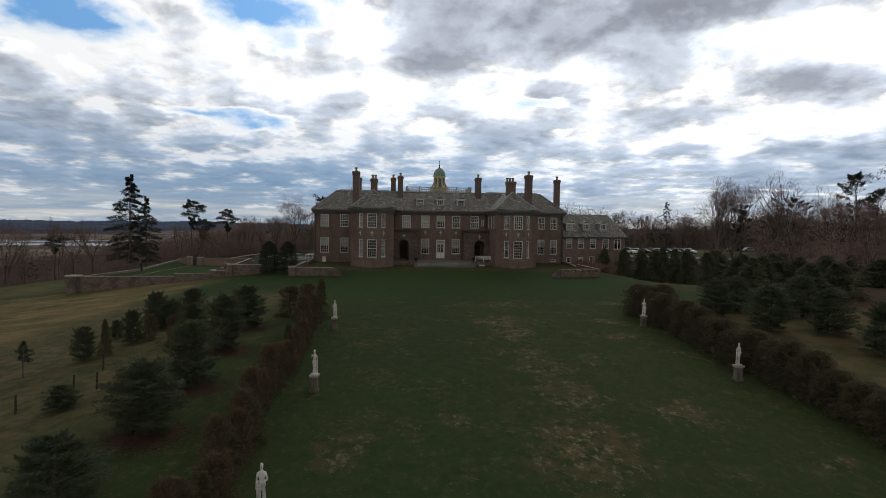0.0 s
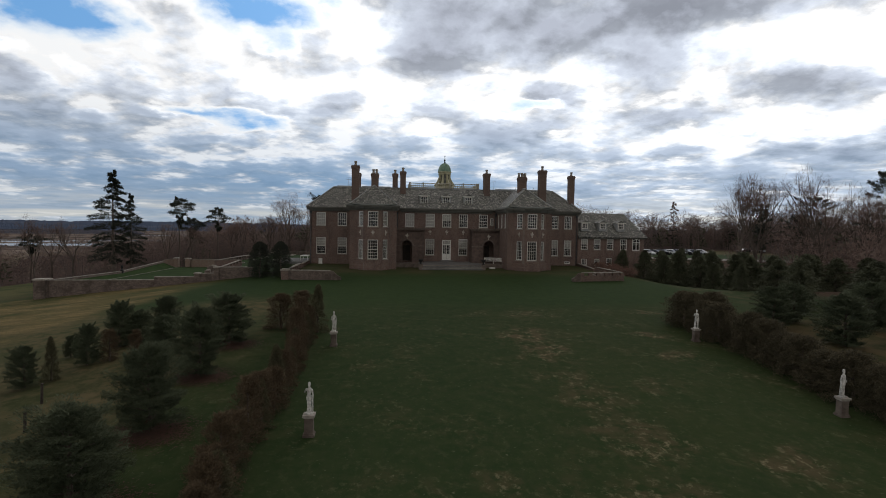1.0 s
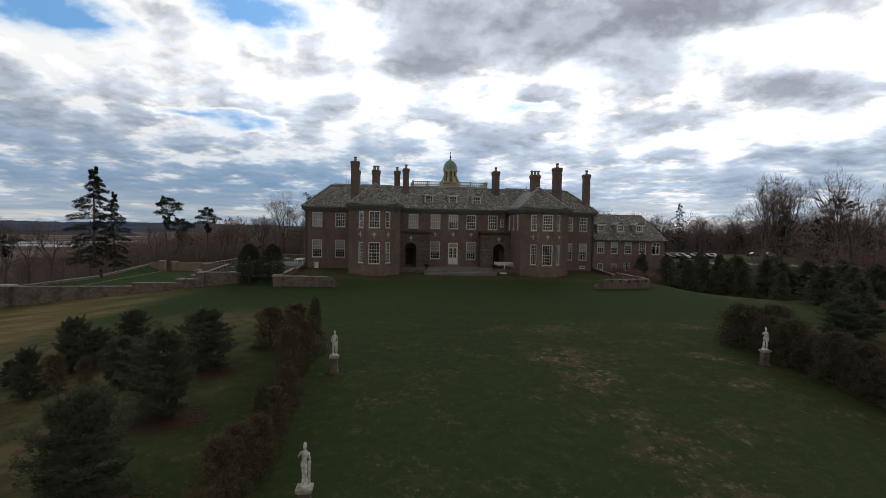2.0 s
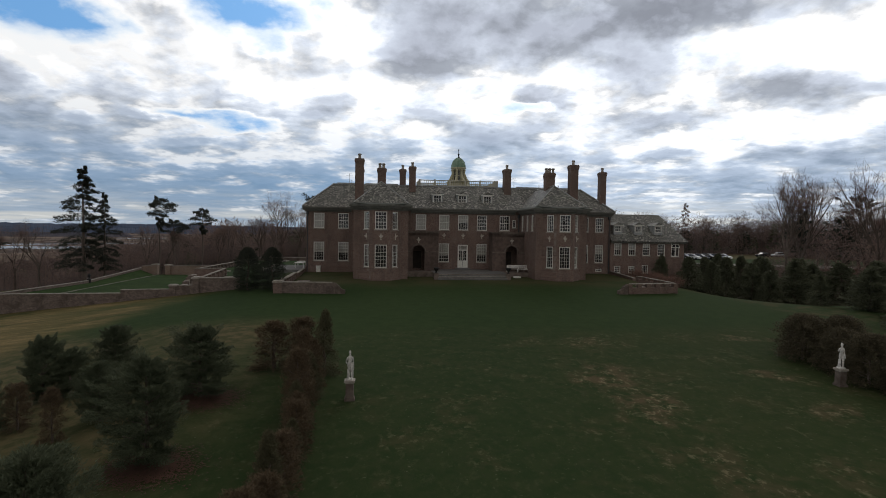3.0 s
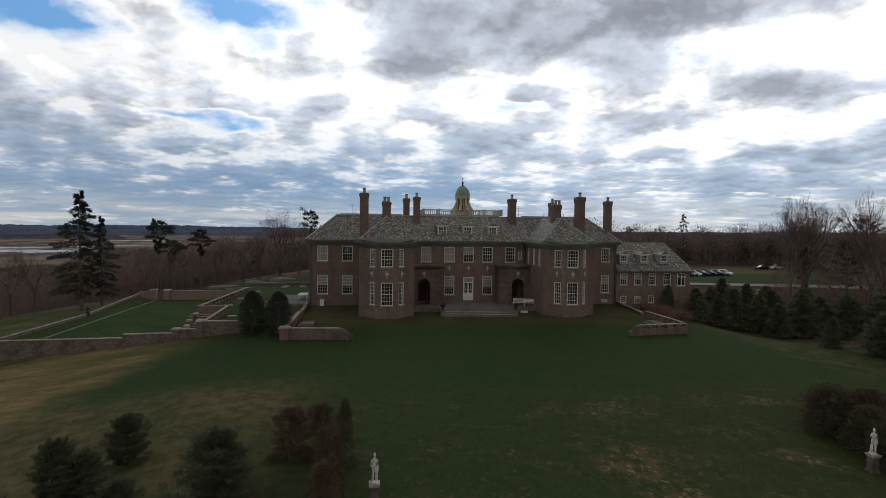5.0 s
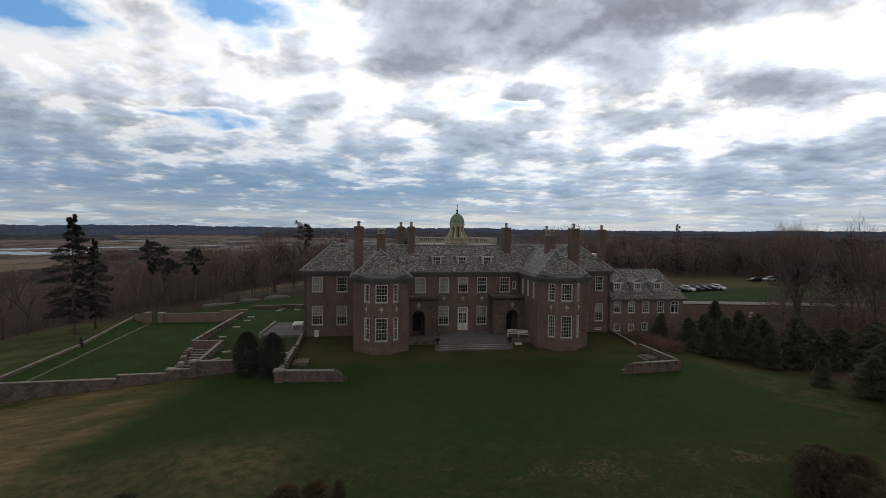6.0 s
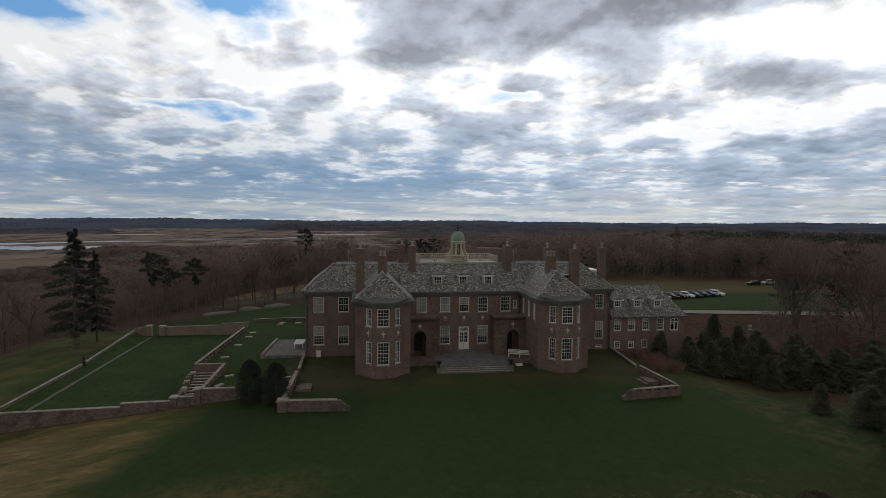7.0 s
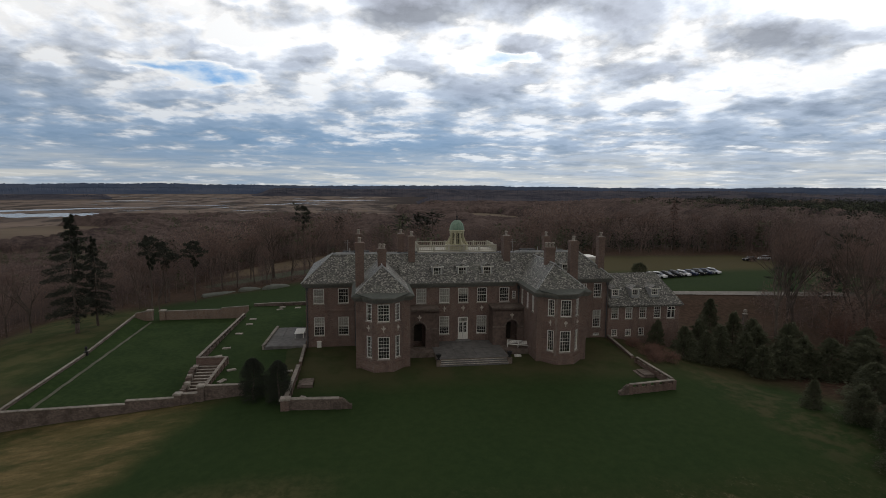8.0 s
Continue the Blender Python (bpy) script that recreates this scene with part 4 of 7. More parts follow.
for x, y in ((-15.72, 1.2), (15.72, 1.2), (-8.28, -0.2), (8.28, -0.2), (-22.5, 1.2), (22.95, 1.2)):
    bm = limb(bmesh.new(), (x, y, -1.5), (x, y, 7.6), 0.075, 0.075, 8)
    box(bm, x - 0.16, x + 0.16, y - 0.14, y + 0.16, 7.45, 7.9)
    for z in (0.6, 2.9, 5.2):
        box(bm, x - 0.1, x + 0.1, y - 0.095, y + 0.2, z, z + 0.08)
    part("downpipe", bm, DECK, mansion, "dark lead rainwater pipe with hopper head")
bulk = part("roof_bulkhead", box(bmesh.new(), 22.8, 24.6, 9.6, 12.6, 8.6, 10.45), CREAM_PALE, mansion, "pale painted bulkhead behind the roof hip")
part("bulkhead_cap", box(bmesh.new(), 22.65, 24.75, 9.45, 12.75, 10.45, 10.75), WHITE, bulk, "white flat cap")
for x0, x1 in ((-18.6, -15.9), (-14.4, -9.4), (9.2, 14.0), (15.2, 19.2)):
    bm = box(bmesh.new(), x0, x1, 5.3, 5.45, TOP - 0.06, TOP + 0.26)
    for i in range(int((x1 - x0) / 0.9)):
        box(bm, x0 + 0.9 * i + 0.02, x0 + 0.9 * i + 0.08, 5.28, 5.47, TOP - 0.06, TOP + 0.3)
    part("parapet_upstand", bm, LEAD, mansion, "pale seamed lead upstand along the roof deck")
for x in (9.3, -16.9):
    bm = limb(bmesh.new(), (x, 7.2, TOP), (x, 7.2, TOP + 1.9), 0.03, 0.02, 6)
    for z, w in ((1.5, 0.5), (1.8, 0.35)):
        limb(bm, (x - w, 7.2, TOP + z), (x + w, 7.2, TOP + z), 0.018, 0.018, 5)
    part("aerial", bm, LEAD, mansion, "thin metal aerial on the roof deck")


# ---- roof platform and cupola ----
platform = tagged(part("roof_balustrade", box(bmesh.new(), -6.1, 6.4, 6.2, 12.2, TOP - 0.02, TOP + 0.12), CREAM_PALE), "cream-painted balustraded platform on the slate roof", "balustrade")
part("platform_base", box(bmesh.new(), -6.0, 6.3, 6.6, 12.1, 10.2, TOP - 0.025), CREAM_PALE, platform)
run = [((-6.0, 6.3), (6.3, 6.3)), ((6.3, 6.3), (6.3, 12.1)), ((6.3, 12.1), (-6.0, 12.1)), ((-6.0, 12.1), (-6.0, 6.3))]
for (xa, ya), (xb, yb) in run:
    bm = bmesh.new()
    limb(bm, (xa, ya, TOP + 1.06), (xb, yb, TOP + 1.06), 0.07, 0.07, 4), limb(bm, (xa, ya, TOP + 0.3), (xb, yb, TOP + 0.3), 0.08, 0.08, 4)
    part("rail", bm, CREAM_PALE, platform)
    n = int(math.hypot(xb - xa, yb - ya) / 0.34)
    bm = bmesh.new()
    for i in range(1, n):
        x, y = xa + (xb - xa) * i / n, ya + (yb - ya) * i / n
        if i % 7:
            lathe(bm, ((0.035, 0.3), (0.06, 0.5), (0.03, 0.75), (0.045, 1.0)), 5, (x, y, TOP))
    tagged(part("baluster_row", bm, CREAM_PALE, platform), kind="stuff")
    for i in range(0, n, 7):
        x, y = xa + (xb - xa) * i / n, ya + (yb - ya) * i / n
        part("post", box(bmesh.new(), x - 0.13, x + 0.13, y - 0.13, y + 0.13, TOP + 0.2, TOP + 1.2), CREAM_PALE, platform)

def arch_pane(w, h):
    """A round-headed sheet, 3 cm thick."""
    bm = bmesh.new()
    out = [(-w / 2, 0), (w / 2, 0), *[(w / 2 * math.cos(math.pi * i / 8), h - w / 2 + w / 2 * math.sin(math.pi * i / 8)) for i in range(9)]]
    a, b = [bm.verts.new((x, -0.015, z)) for x, z in out], [bm.verts.new((x, 0.015, z)) for x, z in out]
    bm.faces.new(a), bm.faces.new(b[::-1])
    for i in range(len(out)):
        bm.faces.new((a[i - 1], b[i - 1], b[i], a[i]))
    return bm


GLASS_DARK = plain("lantern_glass", (0.02, 0.022, 0.022), (0.04, 0.042, 0.04), 3.0, 0.12, 0.0, 0.0, 0.5)
CX, CY = 0.35, 8.2
cupola = tagged(new("cupola"), "cream-painted octagonal cupola with green copper dome", "cupola")
cupola.location, cupola.scale = (CX, CY, TOP), (1.06, 1.06, 1.1)
part("base", lathe(bmesh.new(), ((1.7, 0.05), (1.7, 0.75), (1.82, 0.8), (1.82, 0.92), (1.25, 1.0)), 8), CREAM, cupola)
part("drum", lathe(bmesh.new(), ((0.80, 0.95), (0.80, 2.85)), 8), CREAM, cupola)
for i in range(8):
    a = math.pi / 8 + i * math.pi / 4
    bm = lathe(bmesh.new(), ((0.2, 0.95), (0.2, 1.15), (0.155, 1.2), (0.14, 2.5), (0.2, 2.55), (0.2, 2.75)), 8, (0.93 * math.cos(a), 0.93 * math.sin(a), 0))
    part("column", bm, CREAM, cupola)
    bm = bmesh.new()
    limb(bm, (1.6 * math.cos(a), 1.6 * math.sin(a), 0.95), (1.3 * math.cos(a), 1.3 * math.sin(a), 1.35), 0.2, 0.15, 5)
    limb(bm, (1.3 * math.cos(a), 1.3 * math.sin(a), 1.35), (1.05 * math.cos(a), 1.05 * math.sin(a), 2.05), 0.15, 0.08, 5)
    part("scroll", bm, CREAM, cupola)
    a += math.pi / 8
    m = pose(0.76 * math.cos(a), 0.76 * math.sin(a), 1.0, 0, 0, math.degrees(a) + 90)
    part("lantern_pane", kept(("lantern_pane",), lambda: arch_pane(0.36, 1.55), GLASS_DARK), GLASS_DARK, cupola, "dark arched lantern window", pose(0.77 * math.cos(a), 0.77 * math.sin(a), 1.08, 0, 0, math.degrees(a) + 90))
    part("lantern_bar", kept(("lantern_bar",), lambda: box(box(bmesh.new(), -0.02, 0.02, -0.045, -0.01, 0.05, 1.5), -0.17, 0.17, -0.04, -0.012, 0.72, 0.77), CREAM), CREAM, cupola, "", pose(0.77 * math.cos(a), 0.77 * math.sin(a), 1.08, 0, 0, math.degrees(a) + 90))
    part("arch_frame", kept(("arch_frame",), lambda: ring(bmesh.new(), 0.5, 1.75, 0.07, -0.06, 0.02), CREAM), CREAM, cupola, "", m)
part("entablature", lathe(bmesh.new(), ((1.06, 2.7), (1.06, 2.88), (1.2, 2.92), (1.2, 3.02), (1.05, 3.06)), 16), CREAM, cupola)
bm = lathe(bmesh.new(), [(1.04 * math.cos(t * math.pi / 2 / 7) ** 0.9 + 0.03, 3.04 + 1.42 * math.sin(t * math.pi / 2 / 7)) for t in range(8)], 16)
for i in range(8):
    a = i * math.pi / 4
    for t in range(6):
        p, q = t * math.pi / 14, (t + 1) * math.pi / 14
        limb(bm, (1.08 * math.cos(p) * math.cos(a), 1.08 * math.cos(p) * math.sin(a), 3.04 + 1.44 * math.sin(p)), (1.08 * math.cos(q) * math.cos(a), 1.08 * math.cos(q) * math.sin(a), 3.04 + 1.44 * math.sin(q)), 0.045, 0.045, 4)
part("dome", bm, COPPER, cupola, "ribbed green copper dome")
part("finial", lathe(bmesh.new(), ((0.2, 4.42), (0.14, 4.65), (0.06, 4.75), (0.15, 4.9), (0.15, 5.0), (0.05, 5.12), (0.035, 5.55), (0.10, 5.6), (0.01, 5.8)), 8), IRON_AND_UNLIT, cupola, "dark finial with vane")

# ---- front door, porches, wall urns ----
door = part("door", ring(bmesh.new(), 1.5, 3.35, 0.14, 0.0, 0.16), WHITE, mansion, "white glazed double door with transom", pose(0, 0, 0))
bm = bmesh.new()
box(bm, -0.62, -0.02, 0.04, 0.1, 0.13, 1.05), box(bm, 0.02, 0.62, 0.04, 0.1, 0.13, 1.05), box(bm, -0.62, 0.62, 0.03, 0.12, 2.5, 2.66)
for x0, x1 in ((-0.62, -0.02), (0.02, 0.62)):
    box(bm, x0, x0 + 0.08, 0.04, 0.1, 1.05, 2.5), box(bm, x1 - 0.08, x1, 0.04, 0.1, 1.05, 2.5)
    for z in (1.52, 2.01):
        box(bm, x0 + 0.1, x1 - 0.1, 0.05, 0.09, z - 0.02, z + 0.02)
    box(bm, (x0 + x1) / 2 - 0.02, (x0 + x1) / 2 + 0.02, 0.05, 0.09, 1.05, 3.2)
part("door_leaves", bm, WHITE, door)
part("pane", box(bmesh.new(), -0.6, 0.6, 0.065, 0.075, 0.85, 3.22), GLASS, door)
# black sheet in place of the dark hall behind the door glass
part("room_shade", box(bmesh.new(), -0.8, 0.8, 0.8, 0.82, 0, 3.4), IRON_AND_UNLIT, door)
part("transom_blind", box(bmesh.new(), -0.6, 0.6, 0.14, 0.15, 2.5, 3.25), BLIND, door)


def arch_wall(x0, x1, z0, z1, cx, half, spring, thick):
    """A wall along x with a round-headed opening through it."""
    bm = bmesh.new()
    n = 12
    arc = [(cx - half * math.cos(math.pi * i / n), spring + half * math.sin(math.pi * i / n)) for i in range(n + 1)]
    for f, y in ((0, 0.0), (1, thick)):
        polys = [[(x0, z0), (cx - half, z0), (cx - half, spring), *arc[1:n // 2 + 1], (cx, z1), (x0, z1)],
                 [(cx + half, z0), (x1, z0), (x1, z1), (cx, z1), *arc[n // 2:n], (cx + half, spring)]]
        for p in polys:
            vs = [bm.verts.new((a, y, b)) for a, b in p]
            bm.faces.new(vs[::-1] if f else vs)
    edge = [(cx - half, z0), *arc, (cx + half, z0)]
    for (a, b), (c, d) in zip(edge, edge[1:]):
        bm.faces.new([bm.verts.new(p) for p in ((a, 0, b), (c, 0, d), (c, thick, d), (a, thick, b))])
    for (a, b), (c, d) in (((x0, z0), (x0, z1)), ((x0, z1), (x1, z1)), ((x1, z1), (x1, z0))):
        bm.faces.new([bm.verts.new(p) for p in ((a, 0, b), (c, 0, d), (c, thick, d), (a, thick, b))])
    return bm


def urn(m, size, parent, mat=None):
    """A shallow carved urn on a wall."""
    rows = ((0.10, 0.0), (0.12, 0.05), (0.04, 0.12), (0.05, 0.2), (0.17, 0.34), (0.21, 0.5), (0.12, 0.6), (0.16, 0.64), (0.06, 0.72), (0.08, 0.82), (0.01, 0.9))
    bm = lathe(bmesh.new(), [(r * size * 1.05, z * size * 1.05) for r, z in rows], 10)
    for e in (-1, 1):
        limb(bm, (e * 0.16 * size, 0, 0.40 * size), (e * 0.33 * size, 0, 0.60 * size), 0.05 * size, 0.04 * size, 6)
        limb(bm, (e * 0.33 * size, 0, 0.60 * size), (e * 0.20 * size, 0, 0.66 * size), 0.04 * size, 0.03 * size, 6)
    for v in bm.verts:
        v.co.y *= 0.6
    return part("urn_relief", bm, mat or CARVED, parent, "carved pale stone urn", m)


for s in (-1, 1):
    x0, x1 = sorted((3.9 * s, 8.52 * s))
    cx = 6.7 * s
    p = part("porch", arch_wall(x0, x1, -1.2, 5.0, cx, 0.86, 2.45, 0.4), PORCH, mansion, "dark weathered stone porch with round arch", pose(0, -2.6, 0))
    bm = bmesh.new()
    xa = x0 if s > 0 else x1 - 0.4
    box(bm, xa, xa + 0.4, -2.2, 0, -1.2, 5.0)
    part("porch_side", bm, PORCH, mansion)
    bm = bmesh.new()
    box(bm, x0 - 0.1, x1 + 0.0, -2.72, 0, 5.0, 5.12), box(bm, x0 - 0.16, x1, -2.8, 0, 5.12, 5.3), box(bm, x0, x1, -2.6, 0, 4.7, 4.8)
    part("porch_roof", bm, STONE_OLD, mansion, "flat stone porch roof with moulding")
    bm = bmesh.new()
    box(bm, x0 - 0.05, cx - 0.98, -2.66, -2.55, 2.3, 2.5), box(bm, cx + 0.98, x1, -2.66, -2.55, 2.3, 2.5)
    for i in range(9):
        a = math.pi * (i + 0.5) / 9
        c, d = math.cos(a), math.sin(a)
        q = Matrix.Translation((cx + 0.98 * c, 0, 2.45 + 0.98 * d)) @ Matrix.Rotation(-a + math.pi / 2, 4, "Y")
        box(bm, -0.16, 0.16, -2.66, -2.55, -0.11, 0.11, q)
    part("arch_stones", bm, STONE_OLD, mansion)
    bm = bmesh.new()
    box(bm, cx - 0.62, cx + 0.62, 0.1, 0.2, -0.1, 2.45)
    part("porch_door", bm, POST, mansion, "dark panelled door in the porch")
    urn(pose(cx, -2.62, 3.6), 0.9, mansion)
    for a, b in ((0.0, -9.9), (-1.84, -9.15), (1.84, -9.15)):
        urn(pose(12.0 * s + a, b, 4.15), 0.85, mansion)
for x in (-2.8, 0.0, 2.8):
    urn(pose(x, -0.03, 4.25), 0.85, mansion)

# ---- service wing ----
wing = tagged(new("service_wing"), "lower brick service wing with slate roof and dormers", "house wing")
walled("wall", 23.2, 1.2, 0, 12.05, -5.2, 4.05,
       [(1.2, 2.0, 1.2, 1.85, 3, 4, 0.5), (3.5, 2.0, 1.2, 1.85, 3, 4, 0.5), (5.85, 2.0, 1.2, 1.85, 3, 4, 0.35), (8.3, 2.0, 1.2, 1.85, 3, 4, 0.0), (10.6, 1.9, 1.35, 2.1, 2, 2, 0.0),
        (1.2, -0.75, 1.0, 1.1, 3, 3, 0.0), (3.5, -0.75, 1.0, 1.1, 3, 3, 0.4), (5.7, -0.75, 1.0, 1.25, 3, 3, 0.0)], wing)
walled("wall", 35.25, 1.65, 90, 9.1, -5.4, 4.05, [], wing)
walled("wall", 35.25, 11.2, 180, 12.0, -5.4, 4.05, [], wing)
head = bmesh.new()
arc = [(33.8 + 0.66 * math.cos(math.pi * i / 12), 4.0 + 0.0 * i, 3.3 + 0.55 * math.sin(math.pi * i / 12)) for i in range(13)]
for y in (1.12, 1.18):
    head.faces.new([head.verts.new((x, y, z)) for x, _, z in arc])
part("arch_glass", head, IRON_AND_UNLIT, wing, "dark glazed round window head")
bm = bmesh.new()
for (xa, _, za), (xb, _, zb) in zip(arc, arc[1:]):
    limb(bm, (xa, 1.12, za), (xb, 1.12, zb), 0.05, 0.05, 4)
box(bm, 33.75, 33.85, 1.06, 1.14, 1.9, 3.8), box(bm, 33.1, 34.5, 1.06, 1.14, 3.25, 3.37)
part("arch_bars", bm, WHITE, wing, "white cross bars of the round-headed window")
bm = bmesh.new()
box(bm, 23.2, 35.4, 0.9, 1.3, 3.9, 4.2), box(bm, 35.2, 35.55, 1.0, 11.4, 3.9, 4.2)
part("cornice", bm, CORNICE, wing)
roof("roof", [((23.2, 0.7, 4.2), (35.75, 0.7, 4.2), (33.6, 6.2, 8.5), (23.2, 6.2, 8.5)), ((35.75, 0.7, 4.2), (35.75, 11.7, 4.2), (33.6, 6.2, 8.5)), ((35.75, 11.7, 4.2), (23.2, 11.7, 4.2), (23.2, 6.2, 8.5), (33.6, 6.2, 8.5))],
     SLATE, wing, "mottled grey-green slate roof")
mansion_parent = mansion
mansion = wing
for x in (24.6, 27.9, 31.2):
    dormer(x, 1.75, 5.6, 1.1, 1.0)
mansion = mansion_parent

# ---- front terrace ----
terrace = tagged(part("terrace", box(bmesh.new(), -4.9, 4.9, -8.0, 0.0, -1.4, -0.32), STONE_OLD), "paved stone terrace with steps before the door", "terrace", kind="structure")
for i in range(4):
    for j in range(7):
        x0, y0 = -4.9 + j * 1.4, -8.0 + i * 2.0
        g = 0.012
        part("flagstone", kept(("flagstone",), lambda: box(bmesh.new(), g, 1.4 - g, g, 2.0 - g, 0, 0.07), FLAG), FLAG, terrace, "", pose(x0, y0, -0.32))
for i in range(3):
    part("step", box(bmesh.new(), -4.6, 4.6, -8.0 - 0.36 * (i + 1), -7.98, -1.4, -0.40 - 0.17 * i), FLAG, terrace)
    # paler stone strip on the front edge of each darker step
    part("nosing", box(bmesh.new(), -4.62, 4.62, -8.0 - 0.36 * (i + 1) - 0.03, -7.82 - 0.36 * (i + 1), -0.40 - 0.17 * i, -0.36 - 0.17 * i), STONE, terrace, "pale stone strip along the step edge")
part("threshold", box(bmesh.new(), -1.1, 1.1, -0.5, 0.02, -0.3, -0.02), FLAG, terrace)
for s in (-1, 1):
    x0, x1 = sorted((4.9 * s, 8.5 * s))
    part("porch_landing", box(bmesh.new(), x0, x1, -5.2, -2.0, -1.4, -0.3), STONE_OLD, terrace)
    x0, x1 = sorted((4.5 * s, 5.1 * s))
    part("pier", box(bmesh.new(), x0, x1, -8.9, -8.3, -1.4, -0.15), STONE_OLD, terrace)
    u = tagged(part("planter_urn", lathe(bmesh.new(), ((0.2, 0), (0.22, 0.06), (0.09, 0.14), (0.12, 0.25), (0.33, 0.55), (0.36, 0.75), (0.30, 0.76)), 14, (4.8 * s, -8.6, -0.15)), IRON_AND_UNLIT), "dark iron urn with clipped shrub on a terrace pier", "urn", "terrace urns")


# ---- garden walls, steps, statues ----
def garden_wall(name, rows, thick, mat, label, category, depth=3.0, pilasters=0.0, gap=0.0):
    """A wall along a line of (x, y, top); foot below the ground, with a projecting coping."""
    body, cap = bmesh.new(), bmesh.new()
    posts = []
    for (xa, ya, za), (xb, yb, zb) in zip(rows, rows[1:]):
        d = Vector((xb - xa, yb - ya, 0))
        n = Vector((-d.y, d.x, 0)).normalized()
        for bm, half, lo, hi in ((body, thick / 2, None, -0.08 - gap), (cap, thick / 2 + 0.05, -0.08, 0.0)):
            vs = []
            for (x, y, z), k in (((xa, ya, za), 1), ((xb, yb, zb), 1)):
                low = min(ground(x, y), z) - depth if lo is None else z + lo
                for e in (-1, 1):
                    p = Vector((x, y, 0)) + n * half * e
                    vs += [bm.verts.new((p.x, p.y, low)), bm.verts.new((p.x, p.y, z + hi))]
            for f in ((0, 1, 5, 4), (2, 6, 7, 3), (1, 3, 7, 5), (0, 4, 6, 2), (0, 2, 3, 1), (4, 5, 7, 6)):
                bm.faces.new([vs[i] for i in f])
        if pilasters:
            k = max(1, round(d.length / pilasters))
            for i in range(k + 1):
                t = i / k
                posts.append((xa + (xb - xa) * t, ya + (yb - ya) * t, za + (zb - za) * t))
    bmesh.ops.recalc_face_normals(body, faces=body.faces), bmesh.ops.recalc_face_normals(cap, faces=cap.faces)
    w = tagged(part(name, body, mat), label, category)
    part("coping", cap, COPING, w, "pale weathered stone coping")
    for x, y, z in sorted(set(posts)):
        bm = box(bmesh.new(), x - thick / 2 - 0.06, x + thick / 2 + 0.06, y - thick / 2 - 0.06, y + thick / 2 + 0.06, min(ground(x, y), z) - depth, z - 0.085)
        part("pilaster", bm, mat, w)
    return w


def pier(x, y, top, w=0.9, mat=None):
    p = tagged(part("gate_pier", box(bmesh.new(), x - w / 2, x + w / 2, y - w / 2, y + w / 2, ground(x, y) - 1.0, top - 0.2), mat or BRICK_GARDEN), "square brick garden pier with stone cap", "pier", "garden piers")
    bm = box(bmesh.new(), x - w / 2 - 0.1, x + w / 2 + 0.1, y - w / 2 - 0.1, y + w / 2 + 0.1, top - 0.2, top - 0.06)
    box(bm, x - w / 2 - 0.02, x + w / 2 + 0.02, y - w / 2 - 0.02, y + w / 2 + 0.02, top - 0.06, top)
    part("cap", bm, STONE, p)


# raised turf beside the house
upper = bmesh.new()
prism(upper, [(-32.5, -13.2), (-23.4, -13.2), (-23.4, 30.0), (-35.8, 30.0), (-35.8, -4.0), (-32.5, -4.0)], -5.0, -1.0)
tagged(part("terrace_lawn", upper, TURF), "level green lawn terrace beside the house", "lawn", kind="structure")
lower = bmesh.new()
quad = ((-53.9, -13.3, -3.3), (-35.9, -13.3, -3.3), (-35.7, 34.0, -4.2), (-58.2, 34.0, -4.2))
vs = [lower.verts.new((x, y, z + d)) for d in (0, -2.5) for x, y, z in quad]
for f in ((0, 1, 2, 3), (7, 6, 5, 4), (0, 4, 5, 1), (1, 5, 6, 2), (2, 6, 7, 3), (3, 7, 4, 0)):
    lower.faces.new([vs[i] for i in f])
tagged(part("sunken_lawn", lower, TURF), "level sunken green lawn between garden walls", "lawn", kind="structure")
garden_wall("retaining_wall", [(-28.2, -13.7, -0.36), (-32.9, -13.5, -0.4)], 0.42, RUBBLE, "weathered rubble stone garden wall with pale coping", "wall")
garden_wall("retaining_wall", [(-32.9, -13.5, -1.25), (-35.6, -13.4, -1.3)], 0.42, RUBBLE, "low stepped length of stone garden wall", "wall")
garden_wall("retaining_wall", [(-35.6, -13.4, -1.72), (-41.2, -13.4, -1.8)], 0.42, RUBBLE, "stepped length of stone garden wall", "wall")
garden_wall("retaining_wall", [(-41.2, -13.4, -2.2), (-54.6, -13.8, -2.3)], 0.42, RUBBLE, "long weathered rubble stone garden wall", "wall")
pier(-55.2, -13.8, -2.1, 1.5, RUBBLE), pier(-33.0, -13.5, -0.3, 0.7, RUBBLE), pier(-35.6, -13.4, -1.2, 0.7, RUBBLE)
garden_wall("garden_wall", [(-54.2, -13.5, -2.25), (-56.3, 9.8, -3.05), (-58.4, 33.2, -2.75)], 0.24, RUBBLE, "long stone wall along the sunken lawn", "wall", 1.2)
strip = bmesh.new()
bank = bmesh.new()
prev = None
